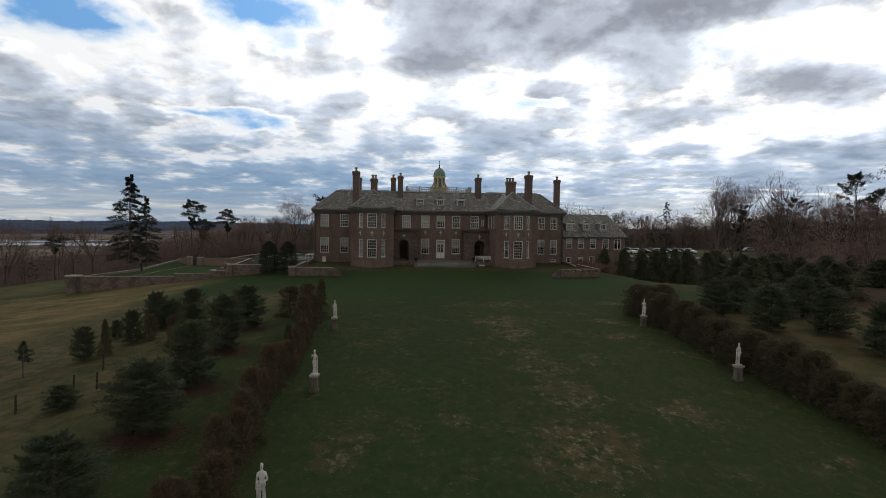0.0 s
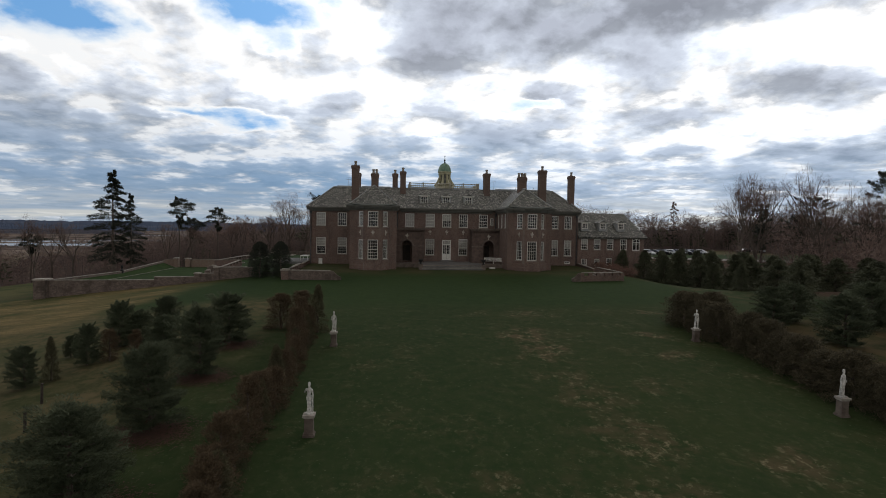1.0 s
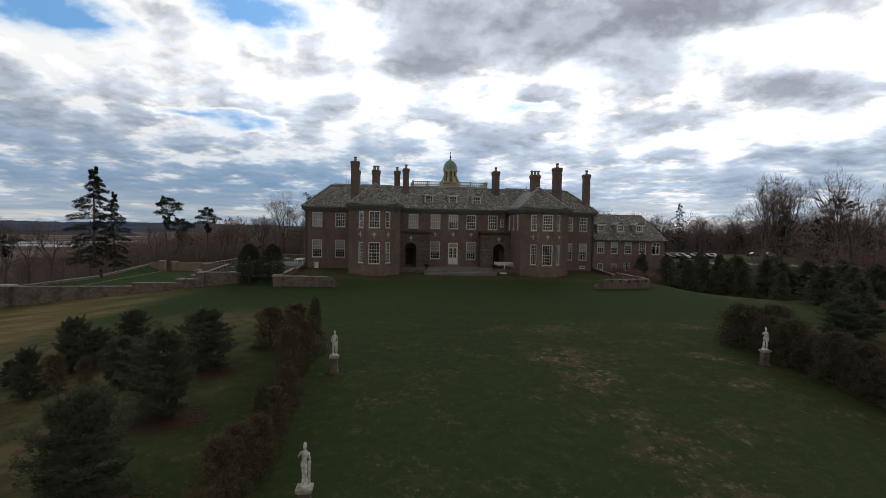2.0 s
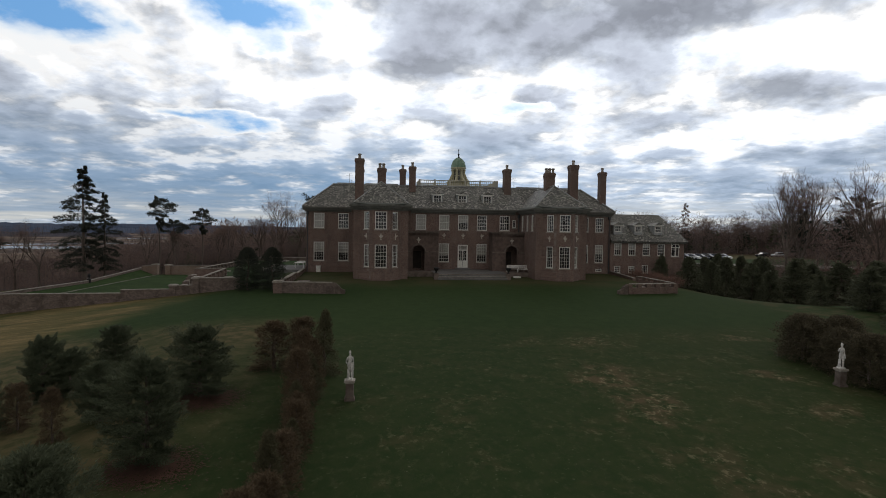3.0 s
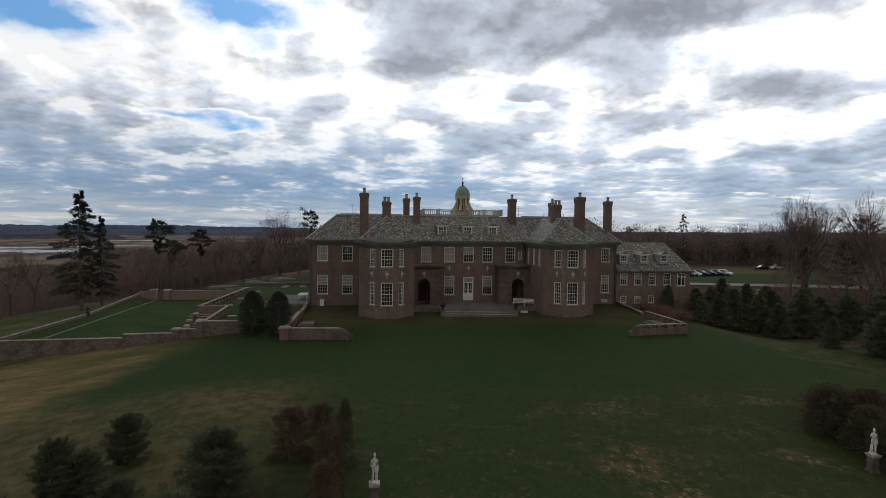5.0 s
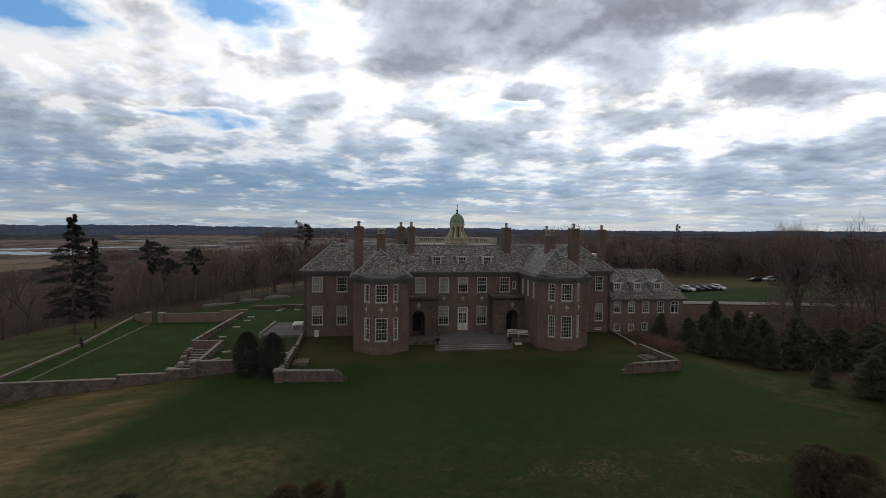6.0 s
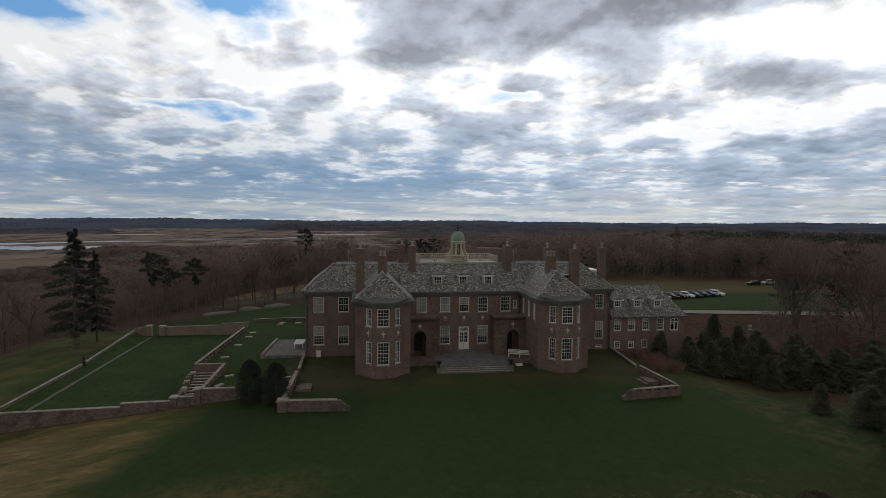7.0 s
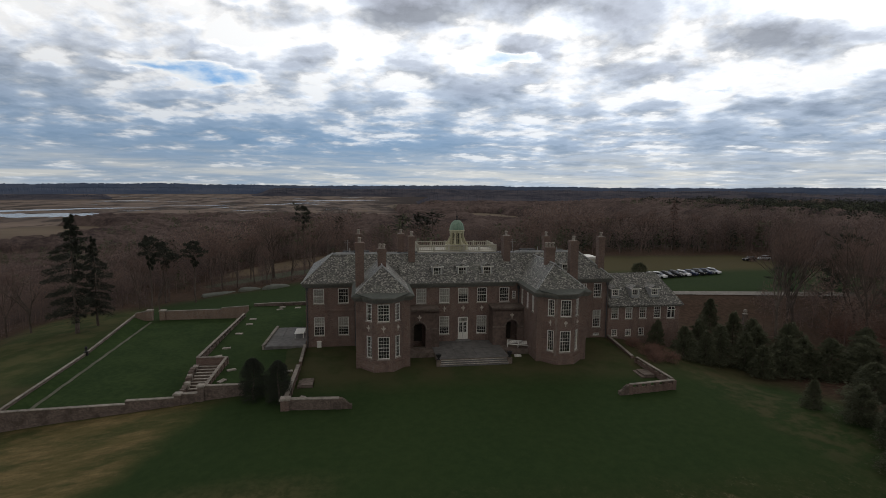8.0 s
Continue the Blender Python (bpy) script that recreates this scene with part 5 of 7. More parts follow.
for i in range(25):
    t = i / 24
    px, py, pz = -52.3 - 2.9 * t, -12.9 + 45.4 * t, -3.3 - 0.864 * t
    k = knots(py, ((-13.5, -54.2), (9.8, -56.3), (33.2, -58.4))), knots(py, ((-13.5, -2.25), (9.8, -3.05), (33.2, -2.75)))
    wob = 0.06 * math.sin(i * 2.3)
    cur = (px - 0.24 + wob, py, pz), (px + 0.24 + wob, py, pz), (k[0] + 0.1, py, k[1] - 0.42), (px - 0.5, py, pz - 0.02)
    if prev:
        strip.faces.new([strip.verts.new((x, y, z + 0.03)) for x, y, z in (prev[0], prev[1], cur[1], cur[0])])
        bank.faces.new([bank.verts.new(v) for v in (prev[2], prev[3], cur[3], cur[2])])
    prev = cur
for b_ in (strip, bank):
    bmesh.ops.remove_doubles(b_, verts=b_.verts, dist=0.001)
    bmesh.ops.recalc_face_normals(b_, faces=b_.faces)
    bmesh.ops.solidify(b_, geom=b_.faces[:], thickness=0.02)
tagged(part("path_edging", strip, EDGING), "faint worn line along the sunken lawn", "path", kind="structure")
tagged(part("grass_bank", bank, TURF), "low grass bank below the long garden wall", "lawn", kind="structure")
garden_wall("garden_wall", [(-58.4, 33.3, -2.5), (-56.6, 34.1, -2.35)], 0.36, BRICK_GARDEN, "short stone garden wall", "wall")
pier(-56.1, 34.2, -2.1, 1.0), pier(-53.7, 34.3, -2.2, 1.0)
garden_wall("garden_wall", [(-53.3, 34.4, -2.45), (-42.7, 34.7, -2.4)], 0.36, BRICK_GARDEN, "buff stone garden wall with coping", "wall")
garden_wall("garden_wall", [(-42.6, 34.2, -2.0), (-37.4, 34.2, -1.75)], 0.36, BRICK_GARDEN, "buff stone garden wall with coping", "wall")
garden_wall("balustrade", [(-36.2, -3.6, -0.1), (-35.9, 9.0, -0.2), (-35.6, 21.6, -0.35)], 0.27, RUBBLE, "crumbling brick and stone balustrade on the terrace edge", "balustrade", 1.0, 1.5, 0.42)
garden_wall("balustrade", [(-35.6, 30.2, -0.5), (-31.8, 30.2, -0.36), (-23.6, 30.4, -0.36)], 0.3, RUBBLE, "low stone wall behind the lawn terrace", "wall", 1.0)
garden_wall("stair_wall", [(-36.2, -4.0, -0.05), (-32.4, -4.3, 0.0)], 0.3, BRICK_WALL, "stone wall above the garden stairs", "wall", 1.5)
garden_wall("stair_wall", [(-32.4, -4.3, 0.0), (-32.6, -13.2, -0.38)], 0.27, BRICK_WALL, "crumbling brick wall with stone coping beside the garden stairs", "wall", 3.0, 1.5, 0.3)
stairs = tagged(part("garden_stairs", box(bmesh.new(), -36.1, -32.7, -13.1, -4.2, -5.0, -3.3), STONE_OLD), "worn stone stairs down to the sunken lawn", "stairs", kind="structure")
for i in range(12):
    part("stair", kept(("stair",), lambda: box(bmesh.new(), 0, 2.9, 0, 0.8, -1.2, 0), STONE_OLD), STONE_OLD, stairs, "", pose(-35.75, -5.1 - 0.62 * i, -1.05 - 0.19 * i))
    # paler stone strip on the front edge of each stair
    part("nosing", kept(("nosing",), lambda: box(bmesh.new(), 0, 2.9, -0.05, 0.26, 0.0, 0.06), STONE), STONE, stairs, "pale stone strip along the tread edge", pose(-35.75, -5.1 - 0.62 * i, -1.05 - 0.19 * i))
rnd = random.Random(5)
for i in range(13):
    # broken cheek wall of rough blocks
    h = rnd.uniform(0.15, 0.5)
    part("rough_block", box(bmesh.new(), -0.3, 0.3, -0.38, 0.38, -1.4, h), STONE if i % 3 == 0 else STONE_OLD, stairs, "broken stone of the stair side", pose(-36.1 + rnd.uniform(-0.12, 0.12), -5.2 - 0.6 * i, -1.15 - 0.17 * i, rnd.uniform(-4, 4), rnd.uniform(-6, 6), rnd.uniform(-14, 14)))
slab = tagged(part("coping_slab", box(bmesh.new(), -0.55, 0.55, -0.3, 0.3, -0.06, 0.1), STONE), "loose pale coping slab lying on the grass", "stone slab", "coping slabs")
for x, y, a in ((-34.3, -1.2, 20), (-34.1, 2.6, 8), (-34.0, 10.2, -12), (-33.6, 16.0, 15), (-33.7, 19.5, -5), (-31.2, -7.0, 30), (-31.4, -10.9, 60), (-30.2, 26.6, 25), (-30.0, 28.4, -20), (-21.5, -16.6, 70), (-24.0, -8.4, 10), (-27.0, 27.8, 0)):
    copy_thing(slab, pose(x, y, -0.96 if x < -23.4 else ground(x, y) + 0.04, rnd.uniform(-3, 3), rnd.uniform(-3, 3), a))
bpy.data.objects.remove(slab)
patio = tagged(part("patio", box(bmesh.new(), -28.6, -23.0, 1.4, 11.8, -1.6, -0.62), FLAG), "grey paved patio beside the house", "patio", kind="structure")
for i in range(4):
    for j in range(3):
        part("paving_slab", kept(("paving_slab",), lambda: box(bmesh.new(), 0.02, 1.83, 0.02, 2.55, 0, 0.05), FLAG), FLAG, patio, "", pose(-28.55 + 1.85 * j, 1.45 + 2.58 * i, -0.62))
garden_wall("patio_wall", [(-28.8, 1.3, -0.35), (-28.3, 11.9, -0.3)], 0.3, STONE, "low stone kerb wall of the patio", "wall", 0.4)
garden_wall("side_wall", [(-22.9, 0.9, -0.25), (-22.7, -6.5, -0.3)], 0.27, BRICK_WALL, "low brick wall with stone coping from the house corner", "wall", 1.0, 1.5, 0.25)
garden_wall("side_wall", [(-22.75, -8.2, -0.15), (-22.9, -18.5, -0.3)], 0.36, BRICK_WALL, "crumbling brick wall beside the front lawn steps", "wall", 1.0, 1.4, 0.25)
garden_wall("front_wall", [(-22.5, -19.0, -0.28), (-17.2, -19.35, -0.3)], 0.5, RUBBLE, "brick wall end with stone coping and scroll", "wall", 1.2, 1.5)
pier(-22.9, -19.0, -0.16, 0.9, BRICK_WALL)
for x, y, e in ((-16.9, -19.37, 1), (16.1, -19.54, -1)):
    # curled ends of the front walls
    g = ground(x, y)
    bm = bmesh.new()
    for i in range(7):
        a, b = i / 7, (i + 1) / 7
        za, zb = -0.36 - 0.75 * smooth(0, 1, a), -0.36 - 0.75 * smooth(0, 1, b)
        x0, x1 = sorted((x + e * 1.1 * a, x + e * 1.1 * b))
        box(bm, x0, x1, y - 0.27, y + 0.27, g - 0.5, min(za, zb))
    tagged(part("wall_scroll", bm, STONE_OLD), "curved stone scroll ending the front wall", "wall end", "wall scrolls")
garden_wall("side_wall", [(23.2, 1.0, -0.4), (22.3, -8.6, -0.6)], 0.28, BRICK_WALL, "low brick wall with stone coping from the house corner", "wall", 1.0, 1.6)
garden_wall("side_wall", [(22.0, -10.4, -0.2), (22.4, -18.3, -0.3)], 0.26, BRICK_WALL, "crumbling brick wall beside the front lawn steps", "wall", 1.0, 1.4, 0.3)
garden_wall("front_wall", [(22.3, -18.8, -0.3), (16.4, -19.5, -0.32)], 0.34, BRICK_WALL, "brick balustrade wall with stone coping, scroll and dark gaps", "wall", 1.2, 1.2, 0.4)
for x, y in ((-21.4, -12.6), (21.0, -14.2)):
    st = tagged(part("lawn_steps", box(bmesh.new(), x - 0.9, x + 0.9, y - 1.2, y + 1.2, ground(x, y) - 0.6, ground(x, y) + 0.12), STONE_OLD), "short flight of worn stone lawn steps", "steps", "lawn steps")
    part("upper_step", box(bmesh.new(), x - 0.5, x + 0.9, y - 1.1, y + 1.1, ground(x, y), ground(x, y) + 0.3), STONE_OLD, st)


def statue_mesh(seed):
    """A standing stone figure, weight on one leg, with a cloth over one hip and a stump behind; plain features."""
    rnd = random.Random(seed)
    bm = bmesh.new()
    side = rnd.choice((-1, 1))
    raised = rnd.random() < 0.5
    box(bm, -0.22, 0.22, -0.19, 0.19, 0.0, 0.07)

    def loft(rows, n=12):
        """A closed body through rings of (x, y, z, half width, half depth)."""
        rings = [[bm.verts.new((x + w * math.cos(2 * math.pi * i / n), y + d * math.sin(2 * math.pi * i / n), z)) for i in range(n)] for x, y, z, w, d in rows]
        for p, q in zip(rings, rings[1:]):
            for i in range(n):
                bm.faces.new((p[i], p[(i + 1) % n], q[(i + 1) % n], q[i]))
        bm.faces.new(rings[0][::-1]), bm.faces.new(rings[-1])

    hip = 0.03 * side
    # the leg that carries, and the free one, bent at the knee
    loft([(0.07 * side, -0.03, 0.06, 0.05, 0.10), (0.07 * side, 0.0, 0.12, 0.045, 0.05), (0.075 * side, 0.0, 0.30, 0.06, 0.065), (0.075 * side, 0.0, 0.42, 0.052, 0.055), (0.07 * side, 0.0, 0.62, 0.085, 0.085), (0.06 * side, 0.0, 0.74, 0.09, 0.09)])
    loft([(-0.11 * side, -0.06, 0.06, 0.045, 0.10), (-0.11 * side, -0.01, 0.12, 0.042, 0.05), (-0.10 * side, -0.02, 0.28, 0.055, 0.06), (-0.09 * side, -0.07, 0.42, 0.05, 0.055), (-0.07 * side, -0.04, 0.62, 0.078, 0.08), (-0.06 * side, 0.0, 0.74, 0.085, 0.09)])
    loft([(hip, 0.0, 0.64, 0.15, 0.11), (hip, 0.0, 0.76, 0.16, 0.115), (hip * 0.5, 0.0, 0.88, 0.125, 0.09), (0.0, -0.01, 0.98, 0.14, 0.10), (-hip * 0.4, -0.01, 1.08, 0.165, 0.105), (-hip * 0.5, 0.0, 1.16, 0.16, 0.085), (-hip * 0.5, 0.0, 1.21, 0.07, 0.06), (-hip * 0.5, -0.005, 1.27, 0.052, 0.055)])
    loft([(-hip * 0.3, -0.02, 1.24, 0.035, 0.04), (-hip * 0.3, -0.02, 1.28, 0.066, 0.075), (-hip * 0.3, -0.015, 1.34, 0.075, 0.092), (-hip * 0.3, -0.005, 1.40, 0.078, 0.092), (-hip * 0.3, 0.0, 1.45, 0.06, 0.07), (-hip * 0.3, 0.0, 1.475, 0.025, 0.03)], 10)
    for e in (-1, 1):
        s0 = Vector((e * 0.165 - hip * 0.5, 0.0, 1.13))
        if e == side and raised:
            el, end = s0 + Vector((e * 0.13, -0.05, -0.13)), s0 + Vector((-e * 0.02, -0.15, 0.04))
        elif e == side:
            el, end = s0 + Vector((e * 0.11, 0.03, -0.25)), s0 + Vector((-e * 0.02, -0.13, -0.30))
        else:
            el, end = s0 + Vector((e * 0.06, 0.03, -0.27)), s0 + Vector((e * 0.08, -0.05, -0.52))
        limb(bm, s0, el, 0.052, 0.042, 8), limb(bm, el, end, 0.042, 0.03, 8)
        lathe(bm, ((0.02, -0.045), (0.04, -0.01), (0.035, 0.03), (0.012, 0.045)), 7, tuple(end))
    # cloth hanging from the arm, stump behind the leg
    loft([(-0.19 * side, 0.06, 0.10, 0.07, 0.06), (-0.20 * side, 0.05, 0.40, 0.055, 0.05), (-0.20 * side, 0.03, 0.66, 0.06, 0.045), (-0.18 * side, 0.01, 0.86, 0.04, 0.04)], 9)
    loft([(0.10 * side, 0.10, 0.06, 0.10, 0.08), (0.10 * side, 0.10, 0.30, 0.075, 0.06), (0.09 * side, 0.09, 0.52, 0.07, 0.06)], 9)
    for f in bm.faces:
        f.smooth = True
    return bm


for i, (x, y, turn) in enumerate(((-13.6, -51.0, 10), (-13.3, -65.2, -15), (-13.25, -78.4, 12), (14.1, -50.5, -12), (13.85, -64.4, 14))):
    g = ground(x, y)
    h = g + 1.0
    p = tagged(part("pedestal", box(bmesh.new(), -0.27, 0.27, -0.27, 0.27, 0.14, 0.86), STONE_OLD, m=pose(x, y, g) @ Matrix.Diagonal((0.72, 0.72, 1.0, 1))), "weathered square stone pedestal on the lawn", "pedestal", "statue pedestals")
    bm = box(bmesh.new(), -0.36, 0.36, -0.36, 0.36, -0.3, 0.1)
    box(bm, -0.31, 0.31, -0.31, 0.31, 0.1, 0.16)
    part("foot", bm, STONE_OLD, p)
    bm = box(bmesh.new(), -0.30, 0.30, -0.30, 0.30, 0.84, 0.9)
    box(bm, -0.37, 0.37, -0.37, 0.37, 0.9, 1.0)
    part("cap", bm, STONE, p)
    tagged(part("statue", statue_mesh(i + 3), MARBLE, m=pose(x, y, h, 0, 0, turn) @ Matrix.Diagonal((0.72, 0.74, 1.0, 1))), "white marble draped figure on a stone pedestal", "statue", "garden statues")


tagged(part("wall_post", lathe(bmesh.new(), ((0.26, -0.9), (0.26, 0.1), (0.32, 0.14), (0.32, 0.22), (0.14, 0.28), (0.1, 0.5), (0.2, 0.66), (0.22, 0.82), (0.12, 0.95), (0.05, 1.05)), 12, (-56.2, 9.8, -3.05)), IRON_AND_UNLIT), "dark urn-topped post on the long garden wall", "post")


def heap(x, y, w, d, h, turn, seed):
    """A long low heap under a sheet with folds."""
    bm = bmesh.new()
    n, rings = 28, []
    for k in range(7):
        t = k / 6
        ring_ = []
        for i in range(n):
            a = 2 * math.pi * i / n
            fold = 1 + 0.10 * math.sin(a * 5 + seed) * (1 - t) + 0.05 * math.sin(a * 11 + seed * 2)
            r = math.cos(t * math.pi / 2) ** 0.7 * fold
            ring_.append(bm.verts.new((w / 2 * r * math.cos(a), d / 2 * r * math.sin(a), h * math.sin(t * math.pi / 2) * (1 + 0.18 * math.sin(a * 2 + seed) * (1 - t)) - (0.4 if k == 0 else 0.0))))
        rings.append(ring_)
    for a, b in zip(rings, rings[1:]):
        for i in range(n):
            bm.faces.new((a[i], a[(i + 1) % n], b[(i + 1) % n], b[i]))
    bm.faces.new(rings[-1])
    for f in bm.faces:
        f.smooth = True
    tagged(part("sheeted_mound", bm, TARP, m=pose(x, y, ground(x, y), 0, 0, turn)), "grey-green sheeted heap on the grass before the woods", "covered heap", "covered heaps")


TARP = plain("faded_sheet", (0.090, 0.100, 0.082), (0.140, 0.150, 0.124), 0.8, 0.8, 0.4)
heap(-49.5, 61.5, 9.0, 4.0, 0.45, 20, 1.0), heap(-42.5, 61.0, 5.5, 3.0, 0.75, -10, 2.3), heap(-35.6, 59.0, 6.6, 3.4, 0.8, 8, 4.1)


def bench(x, y, z, rz, length=3.0):
    b = tagged(new("garden_bench"), "long white slatted garden bench before the porch", "bench")
    b.matrix_basis = pose(x, y, z, 0, 0, rz)
    for i in range(4):
        part("seat_slat", kept(("seat_slat", length), lambda: box(bmesh.new(), -length / 2, length / 2, 0, 0.09, 0, 0.03), WHITE), WHITE, b, "", pose(0, -0.2 + i * 0.12, 0.43))
    for i in range(3):
        part("back_slat", kept(("back_slat", length), lambda: box(bmesh.new(), -length / 2, length / 2, 0, 0.03, 0, 0.1), WHITE), WHITE, b, "", pose(0, 0.29 + 0.02 * i, 0.55 + i * 0.16))
    for xx in (-length / 2 + 0.08, 0, length / 2 - 0.14):
        part("leg", kept(("bench_leg",), lambda: box(bmesh.new(), 0, 0.07, -0.22, -0.15, 0, 0.44), WHITE), WHITE, b, "", pose(xx, 0, 0))
        part("leg", kept(("bench_back_leg",), lambda: box(bmesh.new(), 0, 0.07, 0.24, 0.31, 0, 0.98), WHITE), WHITE, b, "", pose(xx, 0, 0))
    return b


bench(7.2, -4.2, -0.3, -22, 3.2)
tagged(part("step_stone", box(bmesh.new(), 6.2, 7.1, -6.4, -5.8, -1.2, -0.72), WHITE), "small white block beside the terrace", "block")
sign = tagged(part("utility_box", box(bmesh.new(), -21.2, -20.6, 0.95, 1.27, -1.2, 0.0), WHITE), "white metal utility box against the wall", "utility box")
part("lid", box(bmesh.new(), -21.24, -20.56, 0.9, 1.28, 0.0, 0.06), WHITE, sign)
tent = tagged(new("garden_table"), "white covered garden table on the patio", "table")
part("tabletop", box(bmesh.new(), -24.9, -23.5, 5.2, 8.2, 0.12, 0.2), WHITE, tent)
for x in (-24.8, -23.6):
    for y in (5.3, 8.1):
        part("leg", box(bmesh.new(), x - 0.04, x + 0.04, y - 0.04, y + 0.04, -0.57, 0.12), WHITE, tent)
for x, y, h in ((-29.1, -66.4, 1.0), (-27.6, -63.7, 1.0), (-26.3, -63.7, 1.0), (-27.9, -59.8, 1.05), (-26.9, -71.0, 1.2)):
    bm = limb(bmesh.new(), (x, y, ground(x, y) - 0.2), (x + 0.04, y, ground(x, y) + h), 0.07, 0.06, 6)
    p = tagged(part("fence_post", bm, POST), "dark weathered wooden stake in the grass", "post", "wooden stakes")
    part("post_top", lathe(bmesh.new(), ((0.075, 0), (0.07, 0.03), (0.02, 0.05)), 6, (x + 0.04, y, ground(x, y) + h)), POST, p)
gx, gy = 56.0, 12.8
gp = tagged(part("chimney_post", box(bmesh.new(), gx - 0.34, gx + 0.34, gy - 0.34, gy + 0.34, ground(gx, gy) - 0.3, ground(gx, gy) + 3.0), STONE_OLD), "tall weathered stone post with urn among the trees", "pillar")
part("urn", lathe(bmesh.new(), ((0.3, 3.0), (0.45, 3.03), (0.45, 3.15), (0.15, 3.22), (0.36, 3.6), (0.3, 3.85), (0.08, 3.95)), 10, (gx, gy, ground(gx, gy))), STONE, gp)


# ---- plants ----
def tri_mesh(name, tris, mat):
    """A mesh from an array of triangles (n, 3, 3)."""
    n = len(tris)
    me = bpy.data.meshes.new(name)
    me.vertices.add(n * 3), me.loops.add(n * 3), me.polygons.add(n)
    me.vertices.foreach_set("co", np.ascontiguousarray(tris, dtype=np.float32).ravel())
    me.loops.foreach_set("vertex_index", np.arange(n * 3, dtype=np.int32))
    me.polygons.foreach_set("loop_start", np.arange(0, n * 3, 3, dtype=np.int32))
    me.update(calc_edges=True)
    me.materials.append(mat)
    return me


def sprays(rng, base, way, length, width):
    """Thin triangles that start at base and point along way."""
    n = len(base)
    way = way / np.linalg.norm(way, axis=1, keepdims=True)
    side = np.cross(way, rng.normal(size=(n, 3)))
    side /= np.linalg.norm(side, axis=1, keepdims=True) + 1e-9
    w = side * np.reshape(width, (-1, 1)) / 2
    return np.stack((base - w, base + w, base + way * np.reshape(length, (-1, 1))), axis=1)


def prisms(segs):
    """Three-sided tapered bars from rows (ax, ay, az, bx, by, bz, ra, rb)."""
    s = np.asarray(segs, dtype=float)
    a, b = s[:, :3], s[:, 3:6]
    d = b - a
    d /= np.linalg.norm(d, axis=1, keepdims=True) + 1e-9
    ref = np.where(np.abs(d[:, 2:3]) > 0.8, np.array([[1.0, 0, 0]]), np.array([[0, 0, 1.0]]))
    u = np.cross(d, ref)
    u /= np.linalg.norm(u, axis=1, keepdims=True)
    v = np.cross(d, u)
    tris = []
    k = [2 * math.pi * i / 3 for i in range(3)]
    A_ = [a + (u * math.cos(t) + v * math.sin(t)) * s[:, 6:7] for t in k]
    B_ = [b + (u * math.cos(t) + v * math.sin(t)) * s[:, 7:8] for t in k]
    for i in range(3):
        j = (i + 1) % 3
        tris += [np.stack((A_[i], A_[j], B_[j]), 1), np.stack((A_[i], B_[j], B_[i]), 1)]
    return np.concatenate(tris)


def conifer_tris(seed, h, w, n, shape, tuft, lift_=0.25, gaps=0.25, start=0.04):
    """Branches in whorls with sprays of needles on their outer part; shape(t) is the relative radius at height t."""
    rng = np.random.default_rng(seed)
    per = 26
    m = n // per
    t = start + (1 - start) * rng.random(m) ** 0.85
    az = rng.random(m) * 2 * math.pi
    lump = 1 + gaps * (np.sin(az * 3 + seed) * np.cos(t * 9 + seed) * 0.6 + rng.normal(0, 0.45, m))
    r = w / 2 * np.array([shape(q) for q in t]) * np.clip(lump, 0.35, 1.35)
    root = np.stack((np.zeros(m), np.zeros(m), t * h * 0.97), 1)
    rise = lift_ if lift_ < 0 else lift_ * (2.2 * t - 0.55)
    tip = np.stack((r * np.cos(az), r * np.sin(az), np.maximum(t * h * 0.97 + r * rise, 0.05)), 1)
    k = 0.25 + 0.75 * rng.random((m, per, 1)) ** 0.6
    pts = root[:, None] * (1 - k) + tip[:, None] * k + rng.normal(0, tuft * 0.45, (m, per, 3))
    out = (tip - root)[:, None] * np.ones((1, per, 1))
    way = out / (np.linalg.norm(out, axis=2, keepdims=True) + 1e-6) + rng.normal(0, 0.75, (m, per, 3)) + np.array([0, 0, 0.25])
    p = pts.reshape(-1, 3)
    return sprays(rng, p, way.reshape(-1, 3), tuft * (0.7 + 0.6 * rng.random(len(p))), tuft * 0.27 * np.ones(len(p)))


